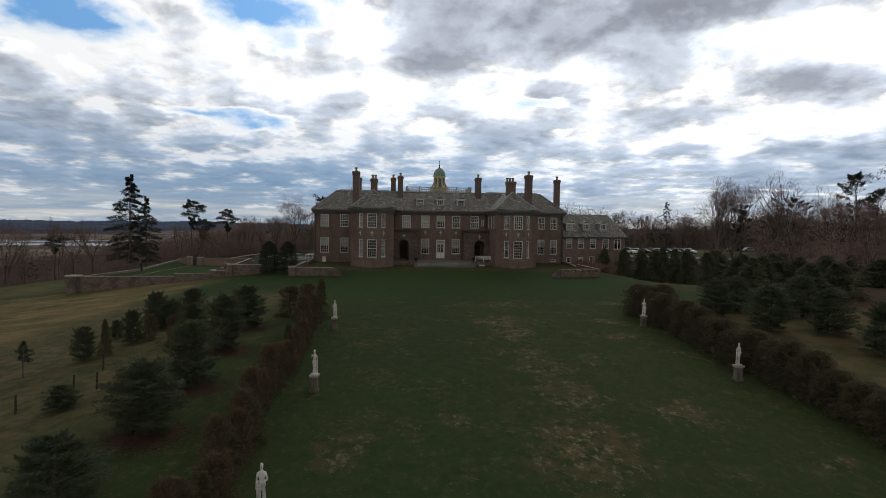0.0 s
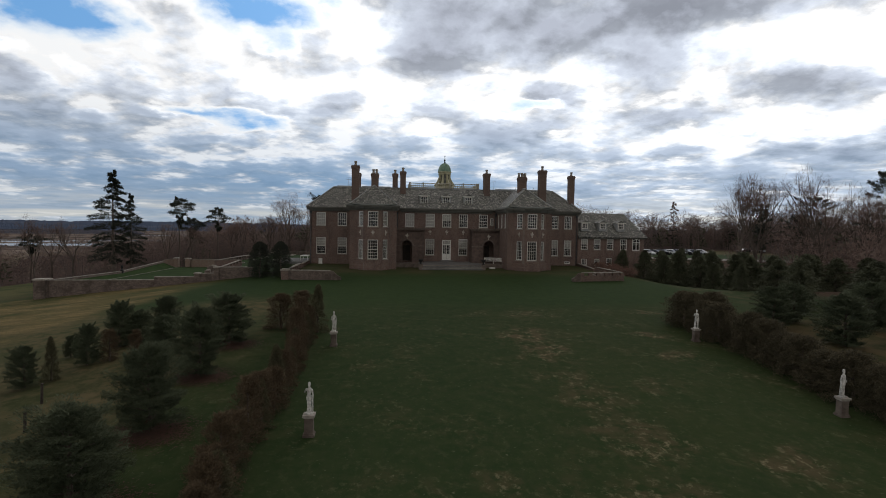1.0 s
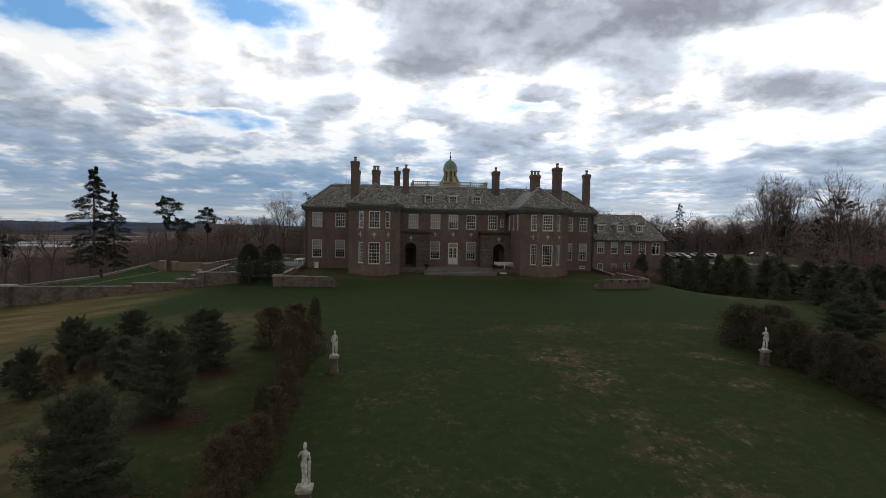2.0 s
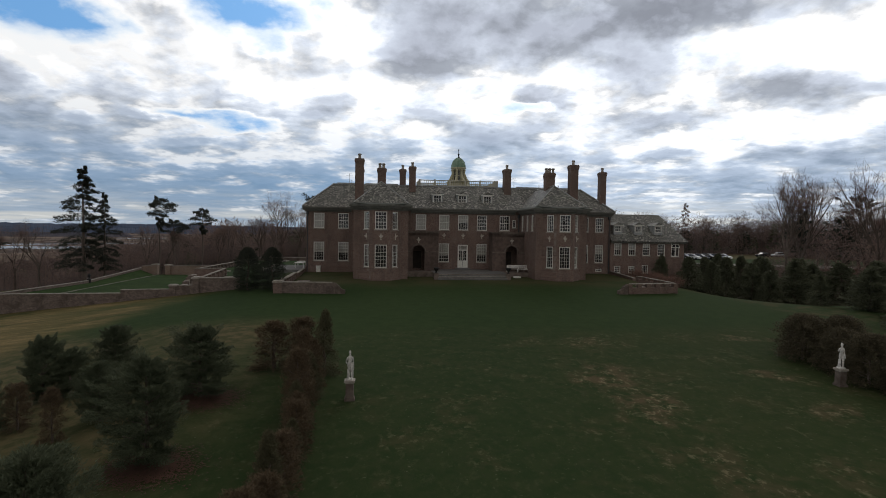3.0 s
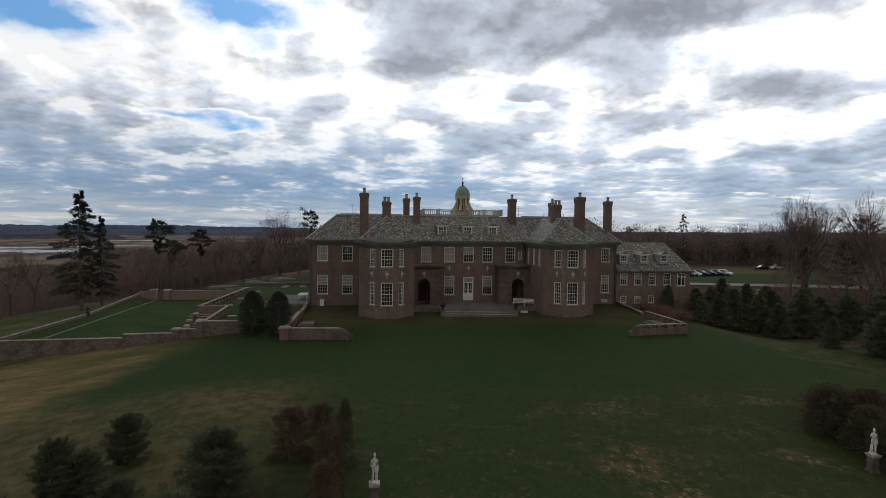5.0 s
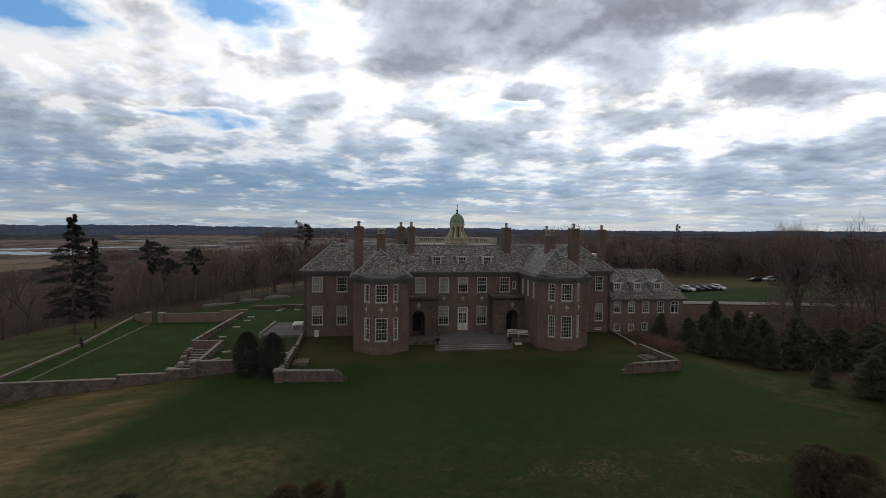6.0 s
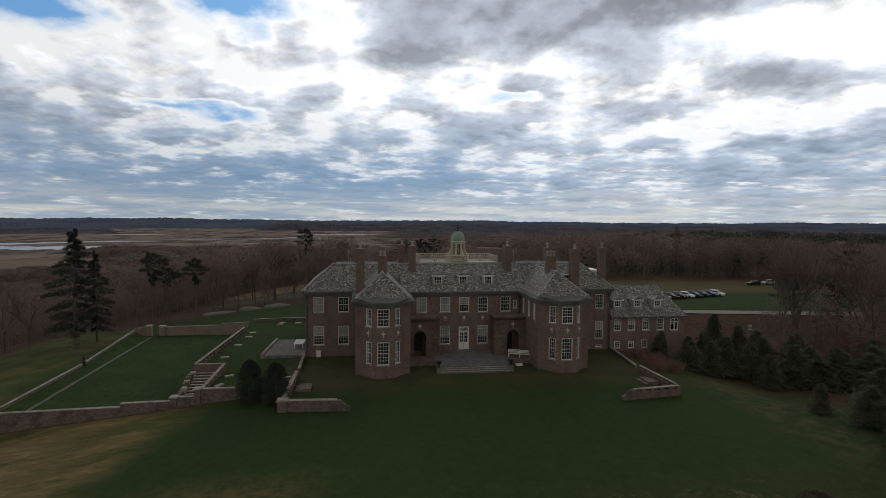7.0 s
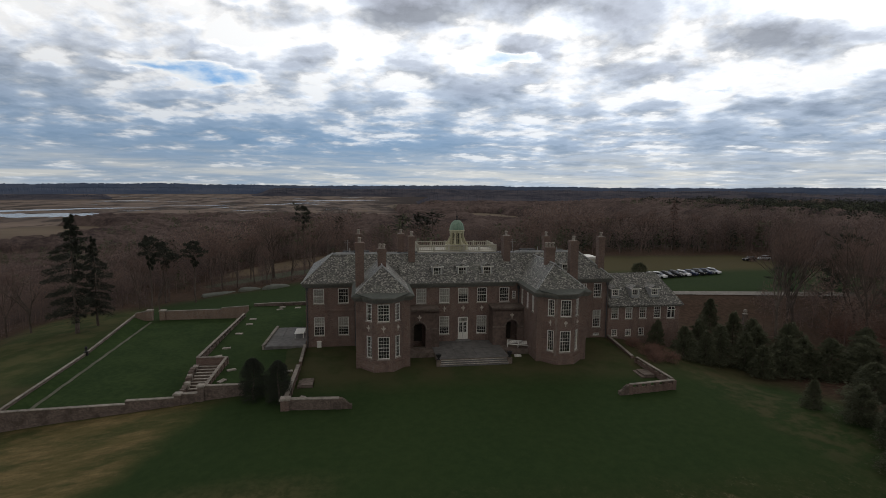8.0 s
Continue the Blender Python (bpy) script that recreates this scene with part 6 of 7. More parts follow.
def bough_tris(seed, h, w, boughs, per, shape, tuft, rise=0.1, droop=0.5, fan=0.35, start=0.08, inner=0.12, rough=0.4):
    """Separate boughs, each a flat drooping fan of needle sprays, of uneven length."""
    rng = np.random.default_rng(seed)
    m = boughs
    t = start + (1 - start) * (np.arange(m) + rng.random(m)) / m
    az = np.arange(m) * 2.4 + rng.normal(0, 0.5, m)
    side_ = 1 + 0.22 * np.sin(az + seed)
    r = w / 2 * np.array([shape(q) for q in t]) * np.clip(1 + rng.normal(0, rough, m), 0.3, 1.5) * side_
    k = inner + (1 - inner) * rng.random((m, per)) ** 0.7
    c, s_ = np.cos(az)[:, None], np.sin(az)[:, None]
    R = r[:, None] * k
    off = rng.normal(0, 1, (m, per)) * fan * r[:, None] * (0.25 + 0.75 * np.sin(np.clip(k, 0, 1) * 2.6))
    up = rise * (0.4 + 1.2 * t)[:, None] + rng.normal(0, 0.12, m)[:, None]
    z = t[:, None] * h + R * up - droop * R * k + rng.normal(0, tuft * 0.35, (m, per)) - 0.15 * np.abs(off)
    pts = np.stack((R * c - off * s_, R * s_ + off * c, np.maximum(z, 0.05)), 2).reshape(-1, 3)
    way = np.stack((c - np.sign(off) * s_ * 0.6, s_ + np.sign(off) * c * 0.6, (up - droop * k) + 0.1), 2).reshape(-1, 3) + rng.normal(0, 0.5, (m * per, 3))
    return sprays(rng, pts, way, tuft * (0.7 + 0.6 * rng.random(len(pts))), tuft * 0.3 * np.ones(len(pts)))


def stem_at(pts, z):
    """The point of a crooked stem at a height."""
    for a, b in zip(pts, pts[1:]):
        if z <= b.z:
            return a.lerp(b, max(0.0, (z - a.z) / (b.z - a.z)))
    return pts[-1]


def bough_conifer(name, seed, h, w, boughs, per, shape, tuft, mat, label, category, group, rise=0.1, droop=0.5, fan=0.35, start=0.08, trunk=0.3, inner=0.12, rough=0.4):
    t = tagged(new(name), label, category, group)
    bm = bmesh.new()
    rnd = random.Random(seed)
    pts = [Vector((rnd.uniform(-0.012, 0.012) * h * (i > 0), rnd.uniform(-0.012, 0.012) * h * (i > 0), -0.4 if i == 0 else h * i / 6)) for i in range(7)]
    for i in range(6):
        limb(bm, pts[i], pts[i + 1], trunk * (1 - i / 6) + 0.02, trunk * (1 - (i + 1) / 6) + 0.02, 7)
    for i in range(16):
        q, a = start + 0.03 + (0.9 - start) * i / 16, rnd.uniform(0, 6.28)
        L = w / 2 * shape(q) * 0.85
        foot = stem_at(pts, q * h)
        limb(bm, foot, (foot.x + L * math.cos(a), foot.y + L * math.sin(a), q * h + L * (rise - droop * 0.8)), trunk * 0.25 * (1 - q) + 0.02, 0.01, 4)
    part("trunk", bm, BARK, t)
    part("crown", tri_mesh("crown", bough_tris(seed, h, w, boughs, per, shape, tuft, rise, droop, fan, start, inner, rough), mat), mat, t)
    return t


def conifer(name, seed, h, w, n, shape, tuft, mat, label, category, group, lift_=0.25, gaps=0.25, start=0.04, trunk=None):
    t = tagged(new(name), label, category, group)
    r = trunk or 0.02 * h + 0.03
    bm = bmesh.new()
    steps = 5
    rnd = random.Random(seed)
    pts = [Vector((rnd.uniform(-0.02, 0.02) * h * (i > 0), rnd.uniform(-0.02, 0.02) * h * (i > 0), -0.35 if i == 0 else h * 0.96 * i / steps)) for i in range(steps + 1)]
    for i in range(steps):
        limb(bm, pts[i], pts[i + 1], r * (1 - i / steps) + 0.01, r * (1 - (i + 1) / steps) + 0.01, 7)
    for i in range(14):
        q, a = start + 0.1 + (0.85 - start) * i / 14, rnd.uniform(0, 6.28)
        L = w / 2 * shape(q) * 0.8
        foot = stem_at(pts, q * h * 0.96)
        limb(bm, foot, (foot.x + L * math.cos(a), foot.y + L * math.sin(a), q * h * 0.96 + L * lift_), r * 0.3 * (1 - q) + 0.012, 0.008, 4)
    part("trunk", bm, BARK, t)
    part("crown", tri_mesh("crown", conifer_tris(seed, h, w, n, shape, tuft, lift_, gaps, start), mat), mat, t)
    return t


ROUND = lambda t: max(0.10, max(0.0, 1 - (abs(t - 0.34) / (0.70 if t > 0.34 else 0.62)) ** 2.0) ** 0.9)
YEW = lambda t: max(0.1, (1 - t ** 3) ** 0.6 * (0.8 + 0.2 * math.sin(t * 3)))
BUSHY = lambda t: max(0.08, (1 - t ** 2.4) ** 0.7 * (0.86 + 0.14 * min(1, t * 4)))
CONE = lambda t: max(0.03, (1 - t) ** 0.8 * (0.75 + 0.25 * min(1, t * 6)))
SOFT = lambda t: max(0.10, (1 - t) ** 0.58 * (0.8 + 0.2 * min(1, t * 5)))
UMBRELLA = lambda t: max(0.06, 0.30 * (t < 0.74) * abs(math.sin(t * 40)) + (t >= 0.74) * math.sin(math.pi * min(1.0, max(0.12, (t - 0.70) / 0.31) ** 0.8)) ** 0.6)


def put(ob, x, y, k=1.0, kz=None, turn=0.0, sink=0.0):
    m = pose(x, y, ground(x, y) - sink, 0, 0, turn) @ Matrix.Diagonal((k, k, kz or k, 1))
    return copy_thing(ob, m)


def retire(ob):
    for o in (*ob.children_recursive, ob):
        bpy.data.objects.remove(o)


rnd = random.Random(11)
pines = [bough_conifer("young_pine", 21 + i, 3.6, 2.75, 190, 232, ROUND, 0.125, PINE, "bushy young green pine on the grass slope", "pine tree", "young pines", 0.52, 0.08, 0.18, 0.04, 0.1, 0.36, 0.30) for i in range(3)]
for i, (x, y, h, w) in enumerate(((-20.6, -70.5, 3.8, 3.7), (-20.6, -64.3, 4.2, 3.2), (-20.8, -57.0, 4.3, 3.1), (-21.0, -50.3, 3.8, 3.4), (-27.3, -45.2, 3.0, 2.4), (-29.1, -48.9, 3.5, 2.4), (-27.9, -48.7, 2.6, 2.1), (-24.5, -52.8, 2.8, 2.2),
                                  (-29.2, -53.0, 2.8, 1.8), (-30.8, -56.5, 2.6, 1.7), (-26.7, -66.5, 1.4, 1.8), (-20.8, -77.2, 3.3, 3.1), (-31.6, -50.4, 1.6, 1.2),
                                  (23.7, -46.4, 3.8, 3.5), (25.3, -52.1, 4.2, 4.2), (29.6, -53.5, 4.2, 3.8), (28.9, -59.9, 4.4, 4.0), (34.0, -57.0, 4.6, 4.0), (27.5, -44.0, 3.8, 3.4), (32.5, -47.0, 4.4, 3.9))):
    c = put(pines[i % 3], x, y, w / 3.6, h / 4.1, rnd.uniform(0, 360))
    if y < -50 and i < 12 and w > 3.0:
        g_ = np.random.default_rng(300 + i)
        n = 4200
        qx, qy = x + 0.15 + g_.normal(0, w * 0.25, n), y - 0.3 + g_.normal(0, w * 0.21, n)
        base = np.stack((qx, qy, np.array([ground(u, v) for u, v in zip(qx, qy)]) + 0.03 + 0.03 * g_.random(n)), 1)
        way = np.stack((g_.normal(0, 1, n), g_.normal(0, 1, n), 0.1 * g_.normal(0, 1, n)), 1)
        flat_ = sprays(g_, base, way, 0.16 * np.ones(n), 0.07 * np.ones(n))
        flat_[:, :, 2] = base[:, None, 2]
        tagged(part("needle_litter", tri_mesh("needle_litter", flat_, NEEDLE_LITTER), NEEDLE_LITTER), "reddish fallen pine needles on the grass", "needle litter", "needle litter", "stuff")
for p in pines:
    retire(p)

sapling = bough_conifer("sapling", 35, 2.4, 1.5, 26, 90, lambda t: max(0.1, (1 - t) ** 0.6), 0.13, PINE, "thin young pine with a bare stem on the hay slope", "pine tree", "staked saplings", 0.3, 0.1, 0.2, 0.42, 0.05, 0.1, 0.4)
for x, y, k in ((-33.2, -59.3, 1.0), (-31.0, -68.2, 0.95), (-34.0, -63.0, 0.7)):
    put(sapling, x, y, k, k, 40 * x)
retire(sapling)

spruces = [bough_conifer("spruce", 41 + i, 6.0, 4.2, 120, 76, SOFT, 0.33, SPRUCE, "dark green spruce in a row beside the lawn", "spruce tree", "row of spruces", 0.15, 0.25, 0.24, 0.03, 0.14, 0.2, 0.28) for i in range(4)]
ROW_SPRUCES = ((35.6, -5.4, 5.2, 4.0), (41.2, -6.6, 5.6, 4.6), (47.3, -10.4, 5.8, 5.0), (52.6, -14.6, 5.5, 5.4), (41.0, -10.4, 4.8, 4.2), (56.5, -16.4, 5.4, 5.6), (30.6, -0.7, 4.6, 3.0), (32.6, -4.6, 5.1, 4.4), (49.6, 13.9, 6.2, 4.3), (38.5, -4.7, 6.3, 5.1), (44.0, -5.3, 6.3, 5.2), (44.7, -10.3, 6.2, 5.5), (35.9, -24.6, 3.6, 2.5), (37.3, -29.2, 4.5, 4.2), (46.5, 3.3, 6.2, 4.3), (50.0, -12.2, 6.0, 6.3), (54.8, -12.8, 6.3, 6.5), (46.3, -1.5, 6.3, 4.9), (49.1, -5.4, 6.3, 5.3), (50.5, -4.3, 6.3, 5.1), (58.5, -19.8, 5.2, 6.1))
BACK_SPRUCES = ((36.7, -33.2, 4.8, 3.9), (49.9, -29.8, 4.4, 6.3), (61.2, -26.8, 4.3, 6.7), (46.0, -22.5, 4.7, 5.5), (46.6, -35.2, 4.5, 5.7), (39.1, -39.9, 4.9, 5.3), (51.9, -40.6, 5.0, 5.7), (37.7, -0.5, 6.0, 4.3), (60.1, -8.0, 6.1, 5.7), (69.2, -12.7, 5.9, 6.1), (33.0, -38.0, 4.4, 3.9), (68.5, -26.7, 4.3, 6.5), (61.3, -38.9, 4.8, 6.1), (43.1, -49.0, 5.2, 5.5), (51.0, -51.9, 5.4, 5.9))
for i, (x, y, h, w) in enumerate((*ROW_SPRUCES, *BACK_SPRUCES)):
    put(spruces[i % 4], x, y, w / 4.6, h / 6.5, rnd.uniform(0, 360))
for p in spruces:
    retire(p)

lone = bough_conifer("tall_larch", 63, 14.0, 8.0, 34, 70, CONE, 0.4, TWIG_DARK, "thin leafless larch standing above the far woods", "larch tree", "tall larches", 0.1, 0.4, 0.2, 0.2, 0.2, 0.1, 0.35)
put(lone, 105.4, 118.0, 1.36, 1.36, 10), put(lone, 121.4, 110.0, 0.8, 0.8, 80), put(lone, 129.4, 114.0, 0.75, 0.75, 200)
retire(lone)
yew = conifer("yew", 57, 4.8, 3.1, 19000, YEW, 0.16, FIR_DARK, "dark clipped columnar yew beside the garden wall", "yew tree", "pair of yews", 0.2, 0.16, 0.02)
put(yew, -26.9, -15.4, 1.0, 1.0, 20), put(yew, -23.9, -16.9, 0.95, 0.97, 140)
retire(yew)

# tall conifers beyond the garden
big = bough_conifer("tall_spruce", 61, 22.3, 8.4, 66, 230, lambda t: max(0.24, (1 - t ** 8) ** 0.7 * (0.42 + 0.58 * math.sin(math.pi * min(1.0, 0.08 + 0.88 * t)) ** 0.8)), 0.46, FIR_DARK, "tall dark spruce with layered boughs at the wood's edge", "spruce tree", "tall spruces", 0.06, 0.24, 0.17, 0.15, 0.42, 0.05, 0.34)
put(big, -68.6, 32.7, 0.92, 1.0, 30)
put(big, -67.6, 38.6, 0.60, 0.80, 200)
retire(big)
flats = [bough_conifer("old_pine", 71 + i, 14.0, 7.6, 26, 260, UMBRELLA, 0.40, FIR_DARK, "old dark pine with a flat crown on a bare trunk", "pine tree", "old pines", 0.2, 0.14, 0.26, 0.60, 0.26, 0.22, 0.28) for i in range(3)]
for i, (x, y, h, w) in enumerate(((-58.9, 43.5, 16.5, 7.0), (-53.0, 53.0, 14.0, 6.5), (-33.5, 100.0, 19.0, 6.4), (-84.0, 31.0, 10.0, 6.0),
                                  (-28.0, 160.0, 9.0, 8.0), (-48.0, 150.0, 10.0, 9.0), (-62.0, 60.0, 13.0, 8.0))):
    put(flats[i % 3], x, y, w / 9.0, h / 14.0, rnd.uniform(0, 360))
for p in flats:
    retire(p)
PLUME = lambda t: max(0.08, math.sin(math.pi * min(1.0, max(0.05, t) ** 0.8)) ** 0.6 * (0.75 + 0.35 * math.sin(t * 17)))
plumes = [bough_conifer("white_pine", 171 + i, 19.0, 9.5, 46, 150, PLUME, 0.42, FIR_DARK, "tall ragged white pine with upswept plumes", "pine tree", "white pines", 0.5, 0.12, 0.17, 0.3, 0.3, 0.3, 0.45) for i in range(3)]
for i, (x, y, h, w) in enumerate(((85.3, 4.1, 21.5, 10.5), (95.0, -2.0, 20.0, 9.5), (73.0, 22.0, 15.0, 9.0), (84.0, 20.0, 17.0, 10.0), (100.0, 14.0, 19.0, 11.0), (8.0, 150.0, 13.0, 14.0), (15.0, 156.0, 14.0, 15.0), (2.0, 160.0, 12.5, 12.0), (11.0, 148.0, 11.5, 13.0), (-24.0, 146.0, 13.5, 7.0), (77.0, 16.0, 13.0, 8.0))):
    put(plumes[i % 3], x, y, w / 9.5, h / 19.0, rnd.uniform(0, 360))
for p in plumes:
    retire(p)


bushes = [conifer("hedge_bush", 131 + i, 2.6, 3.0, 15000, BUSHY, 0.15, HEDGE_DARK, "dense dark evergreen bush in the hedge behind the statues", "hedge bush", "hedge along the lawn", 0.35, 0.30, 0.01) for i in range(3)]
HEDGE = [(17.6, -44.0, 2.6, 3.2, 0), (16.1, -45.4, 2.9, 3.4, 2), (18.0, -46.4, 3.0, 3.2, 1)]
y = -48.2
while y > -85:
    HEDGE.append((16.4 + rnd.uniform(-0.25, 0.25), y, rnd.uniform(2.1, 2.9), rnd.uniform(2.6, 3.3), rnd.randrange(3)))
    y -= rnd.uniform(1.5, 2.1)
for x, y, h, w, k in HEDGE:
    put(bushes[k], x, y, w / 3.0, h / 2.6, rnd.uniform(0, 360))
for c in bushes:
    retire(c)
cyps = [conifer("arborvitae", 91 + i, 3.0, 1.8, 9000, (BUSHY, YEW, CONE)[i], 0.125, OLIVE if i == 2 else BRONZED, "ragged winter-bronzed arborvitae in the row behind the statues", "shrub", "row of arborvitae", 0.7, 0.45, 0.02) for i in range(3)]
spots = [(-18.3, -45.6, 2.7, 2.5), (-16.6, -45.9, 2.9, 2.2), (-15.2, -47.2, 3.7, 1.8), (-25.5, -54.5, 2.2, 1.0), (-28.0, -52.6, 2.0, 1.2), (-29.8, -55.7, 2.6, 1.1)]
y = -49.0
while y > -84:
    spots.append((-15.7 + rnd.uniform(-0.35, 0.35), y, rnd.uniform(1.7, 3.2), rnd.uniform(1.15, 1.75)))
    y -= rnd.uniform(0.8, 1.35)
for i, (x, y, h, w) in enumerate(spots):
    put(cyps[i % 3], x, y, w / 1.9, h / 3.0, rnd.uniform(0, 360))
for c in cyps:
    retire(c)


def bare_tris(seed, h, spread, depth=4, twigs=2):
    """A leafless tree: trunk, forking limbs, fine twigs."""
    r = random.Random(seed)
    segs, ends = [], []

    def grow(p, d, length, rad, level):
        q = p + d * length
        segs.append((*p, *q, rad, rad * 0.68))
        if level == depth:
            ends.append((q, d))
            return
        for i in range(r.choice((2, 3, 3)) if level else 4):
            e = Vector((r.uniform(-1, 1), r.uniform(-1, 1), r.uniform(0.05, 0.9)))
            nd = (d * (0.9 if level else 0.75) + e * spread).normalized()
            grow(p + d * length * r.uniform(0.6, 1.0), nd, length * r.uniform(0.6, 0.86), rad * 0.55, level + 1)

    grow(Vector((0, 0, -0.4)), Vector((r.uniform(-0.06, 0.06), r.uniform(-0.06, 0.06), 1)).normalized(), h * (0.32 if depth < 5 else 0.25), h * 0.0135, 0)
    if depth > 4:
        k = h / max(v[5] for v in segs)
        segs = [tuple(c * k for c in v[:6]) + v[6:] for v in segs]
        ends = [(q * k, d) for q, d in ends]
    wood = prisms(segs)
    rng = np.random.default_rng(seed)
    b = np.array([list(q) for q, _ in ends])
    w = np.array([list(d) for _, d in ends])
    k = 7 * twigs
    base = np.repeat(b, k, 0) + rng.normal(0, h * 0.018, (len(b) * k, 3))
    way = np.repeat(w, k, 0) + rng.normal(0, 0.6, (len(b) * k, 3)) + np.array([0, 0, 0.25])
    return wood, sprays(rng, base, way, h * 0.07 * (0.5 + rng.random(len(base))), h * 0.0019 * np.ones(len(base)))


bares = []
for i in range(3):
    t = tagged(new("bare_tree"), "leafless grey-brown tree at the edge of the woods", "tree", "bare trees")
    wood, tw = bare_tris(101 + i, 16.0, 0.40 + 0.07 * i, 4, 2)
    part("trunk", tri_mesh("trunk", wood, BARK), BARK, t)
    part("twig_crown", tri_mesh("twig_crown", tw, TWIG_DARK), TWIG_DARK, t)
    bares.append(t)
EAST_TREES = ((72.0, 6.0, 18.0), (77.0, -9.0, 17.0), (71.0, -7.0, 18.0), (68.0, -17.0, 16.0), (57.4, 6.5, 22.1), (61.5, 7.5, 21.6), (67.9, -0.3, 22.6), (64.0, 12.0, 21.1), (91.0, 125.0, 18.6), (93.0, 118.0, 15.3), (104.8, 130.0, 16.9), (114.2, 120.0, 16.7), (133.2, 125.0, 13.6), (82.0, 2.0, 19.0), (88.0, 12.0, 19.0), (78.0, 10.0, 18.0), (95.0, 24.0, 16.0))
WEST_TREES = ((-40.0, 80.0, 18.0), (-35.0, 84.0, 17.5), (-66.0, 55.0, 13.0), (-62.0, 62.0, 13.0), (-84.0, 38.0, 15.0), (-47.0, 68.0, 12.0), (-33.0, 66.0, 12.0), (-38.0, 64.0, 11.0), (-52.0, 72.0, 14.0), (-44.0, 74.0, 15.0), (-29.0, 72.0, 13.0), (-24.0, 68.0, 13.0), (-56.0, 78.0, 14.0), (-48.0, 90.0, 15.0), (-30.0, 95.0, 15.0), (-22.0, 84.0, 14.0), (-20.0, 75.0, 12.0), (-40.0, 70.0, 10.0), (-60.0, 50.0, 12.0), (-78.0, 22.0, 14.0), (-90.0, 24.0, 15.0), (-80.0, 10.0, 13.0))
for i, (x, y, h) in enumerate((*EAST_TREES, *WEST_TREES)):
    put(bares[i % 3], x, y, h / 16.0, h / 16.0, rnd.uniform(0, 360))
for p in bares:
    retire(p)
oak = tagged(new("old_oak"), "wide leafless oak with a round twiggy crown behind the garden", "oak tree", "spreading oaks")
wood, tw = bare_tris(117, 18.0, 0.62, 5, 1)
part("trunk", tri_mesh("trunk", wood, BARK), BARK, oak)
part("twig_crown", tri_mesh("twig_crown", tw, TWIG_DARK), TWIG_DARK, oak)
for x, y, h, turn in ((-39.5, 79.0, 18.5, 10), (-47.0, 84.0, 14.0, 140), (86.0, 121.0, 15.0, 60), (98.0, 126.0, 13.0, 200)):
    put(oak, x, y, h / 18.0, h / 18.0, turn)
retire(oak)
snag, tw = bare_tris(123, 15.0, 0.55, 3, 1)
t = tagged(new("bare_snag"), "thin crooked leafless tree at the edge of the marsh woods", "tree")
part("trunk", tri_mesh("trunk", snag, BARK), BARK, t)
part("twig_crown", tri_mesh("twig_crown", tw, TWIG_DARK), TWIG_DARK, t)
put(t, -80.1, 38.7, 1.15, 1.15, 70)
retire(t)


# ---- woods, marsh, far hills ----
def wood_tree(seed, dense, limbs=6, stroke=0.0085, reach=0.085):
    """A light bare tree for the mass of the woods."""
    rng = np.random.default_rng(seed)
    h = 1.0
    segs = [(0, 0, -0.05, 0.01, 0.0, 0.55, 0.010, 0.005)]
    for i in range(limbs):
        a, z = rng.random() * 6.283, 0.25 + 0.3 * rng.random()
        segs.append((0, 0, z, 0.2 * math.cos(a), 0.2 * math.sin(a), z + 0.3, 0.0035, 0.0015))
    u = rng.normal(size=(dense, 3))
    u /= np.linalg.norm(u, axis=1, keepdims=True)
    rad = rng.random((dense, 1)) ** 0.5
    c = u * rad * np.array([[0.27, 0.27, 0.36]]) + np.array([[0, 0, 0.62]])
    way = u * 0.7 + rng.normal(0, 0.6, (dense, 3)) + np.array([0, 0, 0.3])
    return np.concatenate((prisms(segs), sprays(rng, c, way, reach * (0.6 + 0.8 * rng.random(dense)), stroke * np.ones(dense))))


def shrub_tree(seed, dense):
    """A light evergreen for the mass of the woods."""
    rng = np.random.default_rng(seed)
    t = 0.12 + 0.88 * rng.random(dense)
    a = rng.random(dense) * 6.283
    r = 0.30 * np.clip(1.12 - t, 0.05, 1) ** 0.55 * (0.6 + 0.5 * rng.random(dense))
    base = np.stack((r * np.cos(a), r * np.sin(a), t * 0.95), 1)
    way = np.stack((np.cos(a), np.sin(a), 0.35 * np.ones(dense)), 1) + rng.normal(0, 0.4, (dense, 3))
    return np.concatenate((prisms([(0, 0, -0.05, 0, 0, 0.9, 0.014, 0.004)]), sprays(rng, base, way, 0.13 * np.ones(dense), 0.06 * np.ones(dense))))


def open_land(x, y):
    """True where no wood stands: lawns, the garden, the car park, the drive, meadows."""
    if -60 < x < 44 and -140 < y < 66:
        return True
    if x < 0 and y - 0.18 * x < 66 and x > -84 and y > -140:
        return True
    if -140 < y < -46 or (x > 0 and y < 2 and x < 62):
        return True
    if 40 < x < 122 and 30 < y < 104 and y < 104 - 0.05 * (x - 60):
        return True
    if -8 < y < 106 and x > 30 and x < -14.3 + 0.83 * (y + 76.4):
        return True
    if any(((x - mx) / rx) ** 2 + ((y - my) / ry) ** 2 < 1 for mx, my, rx, ry in MEADOWS):
        return True
    if -58 < x < -22 and 78 < y < 126:
        return True
    return False


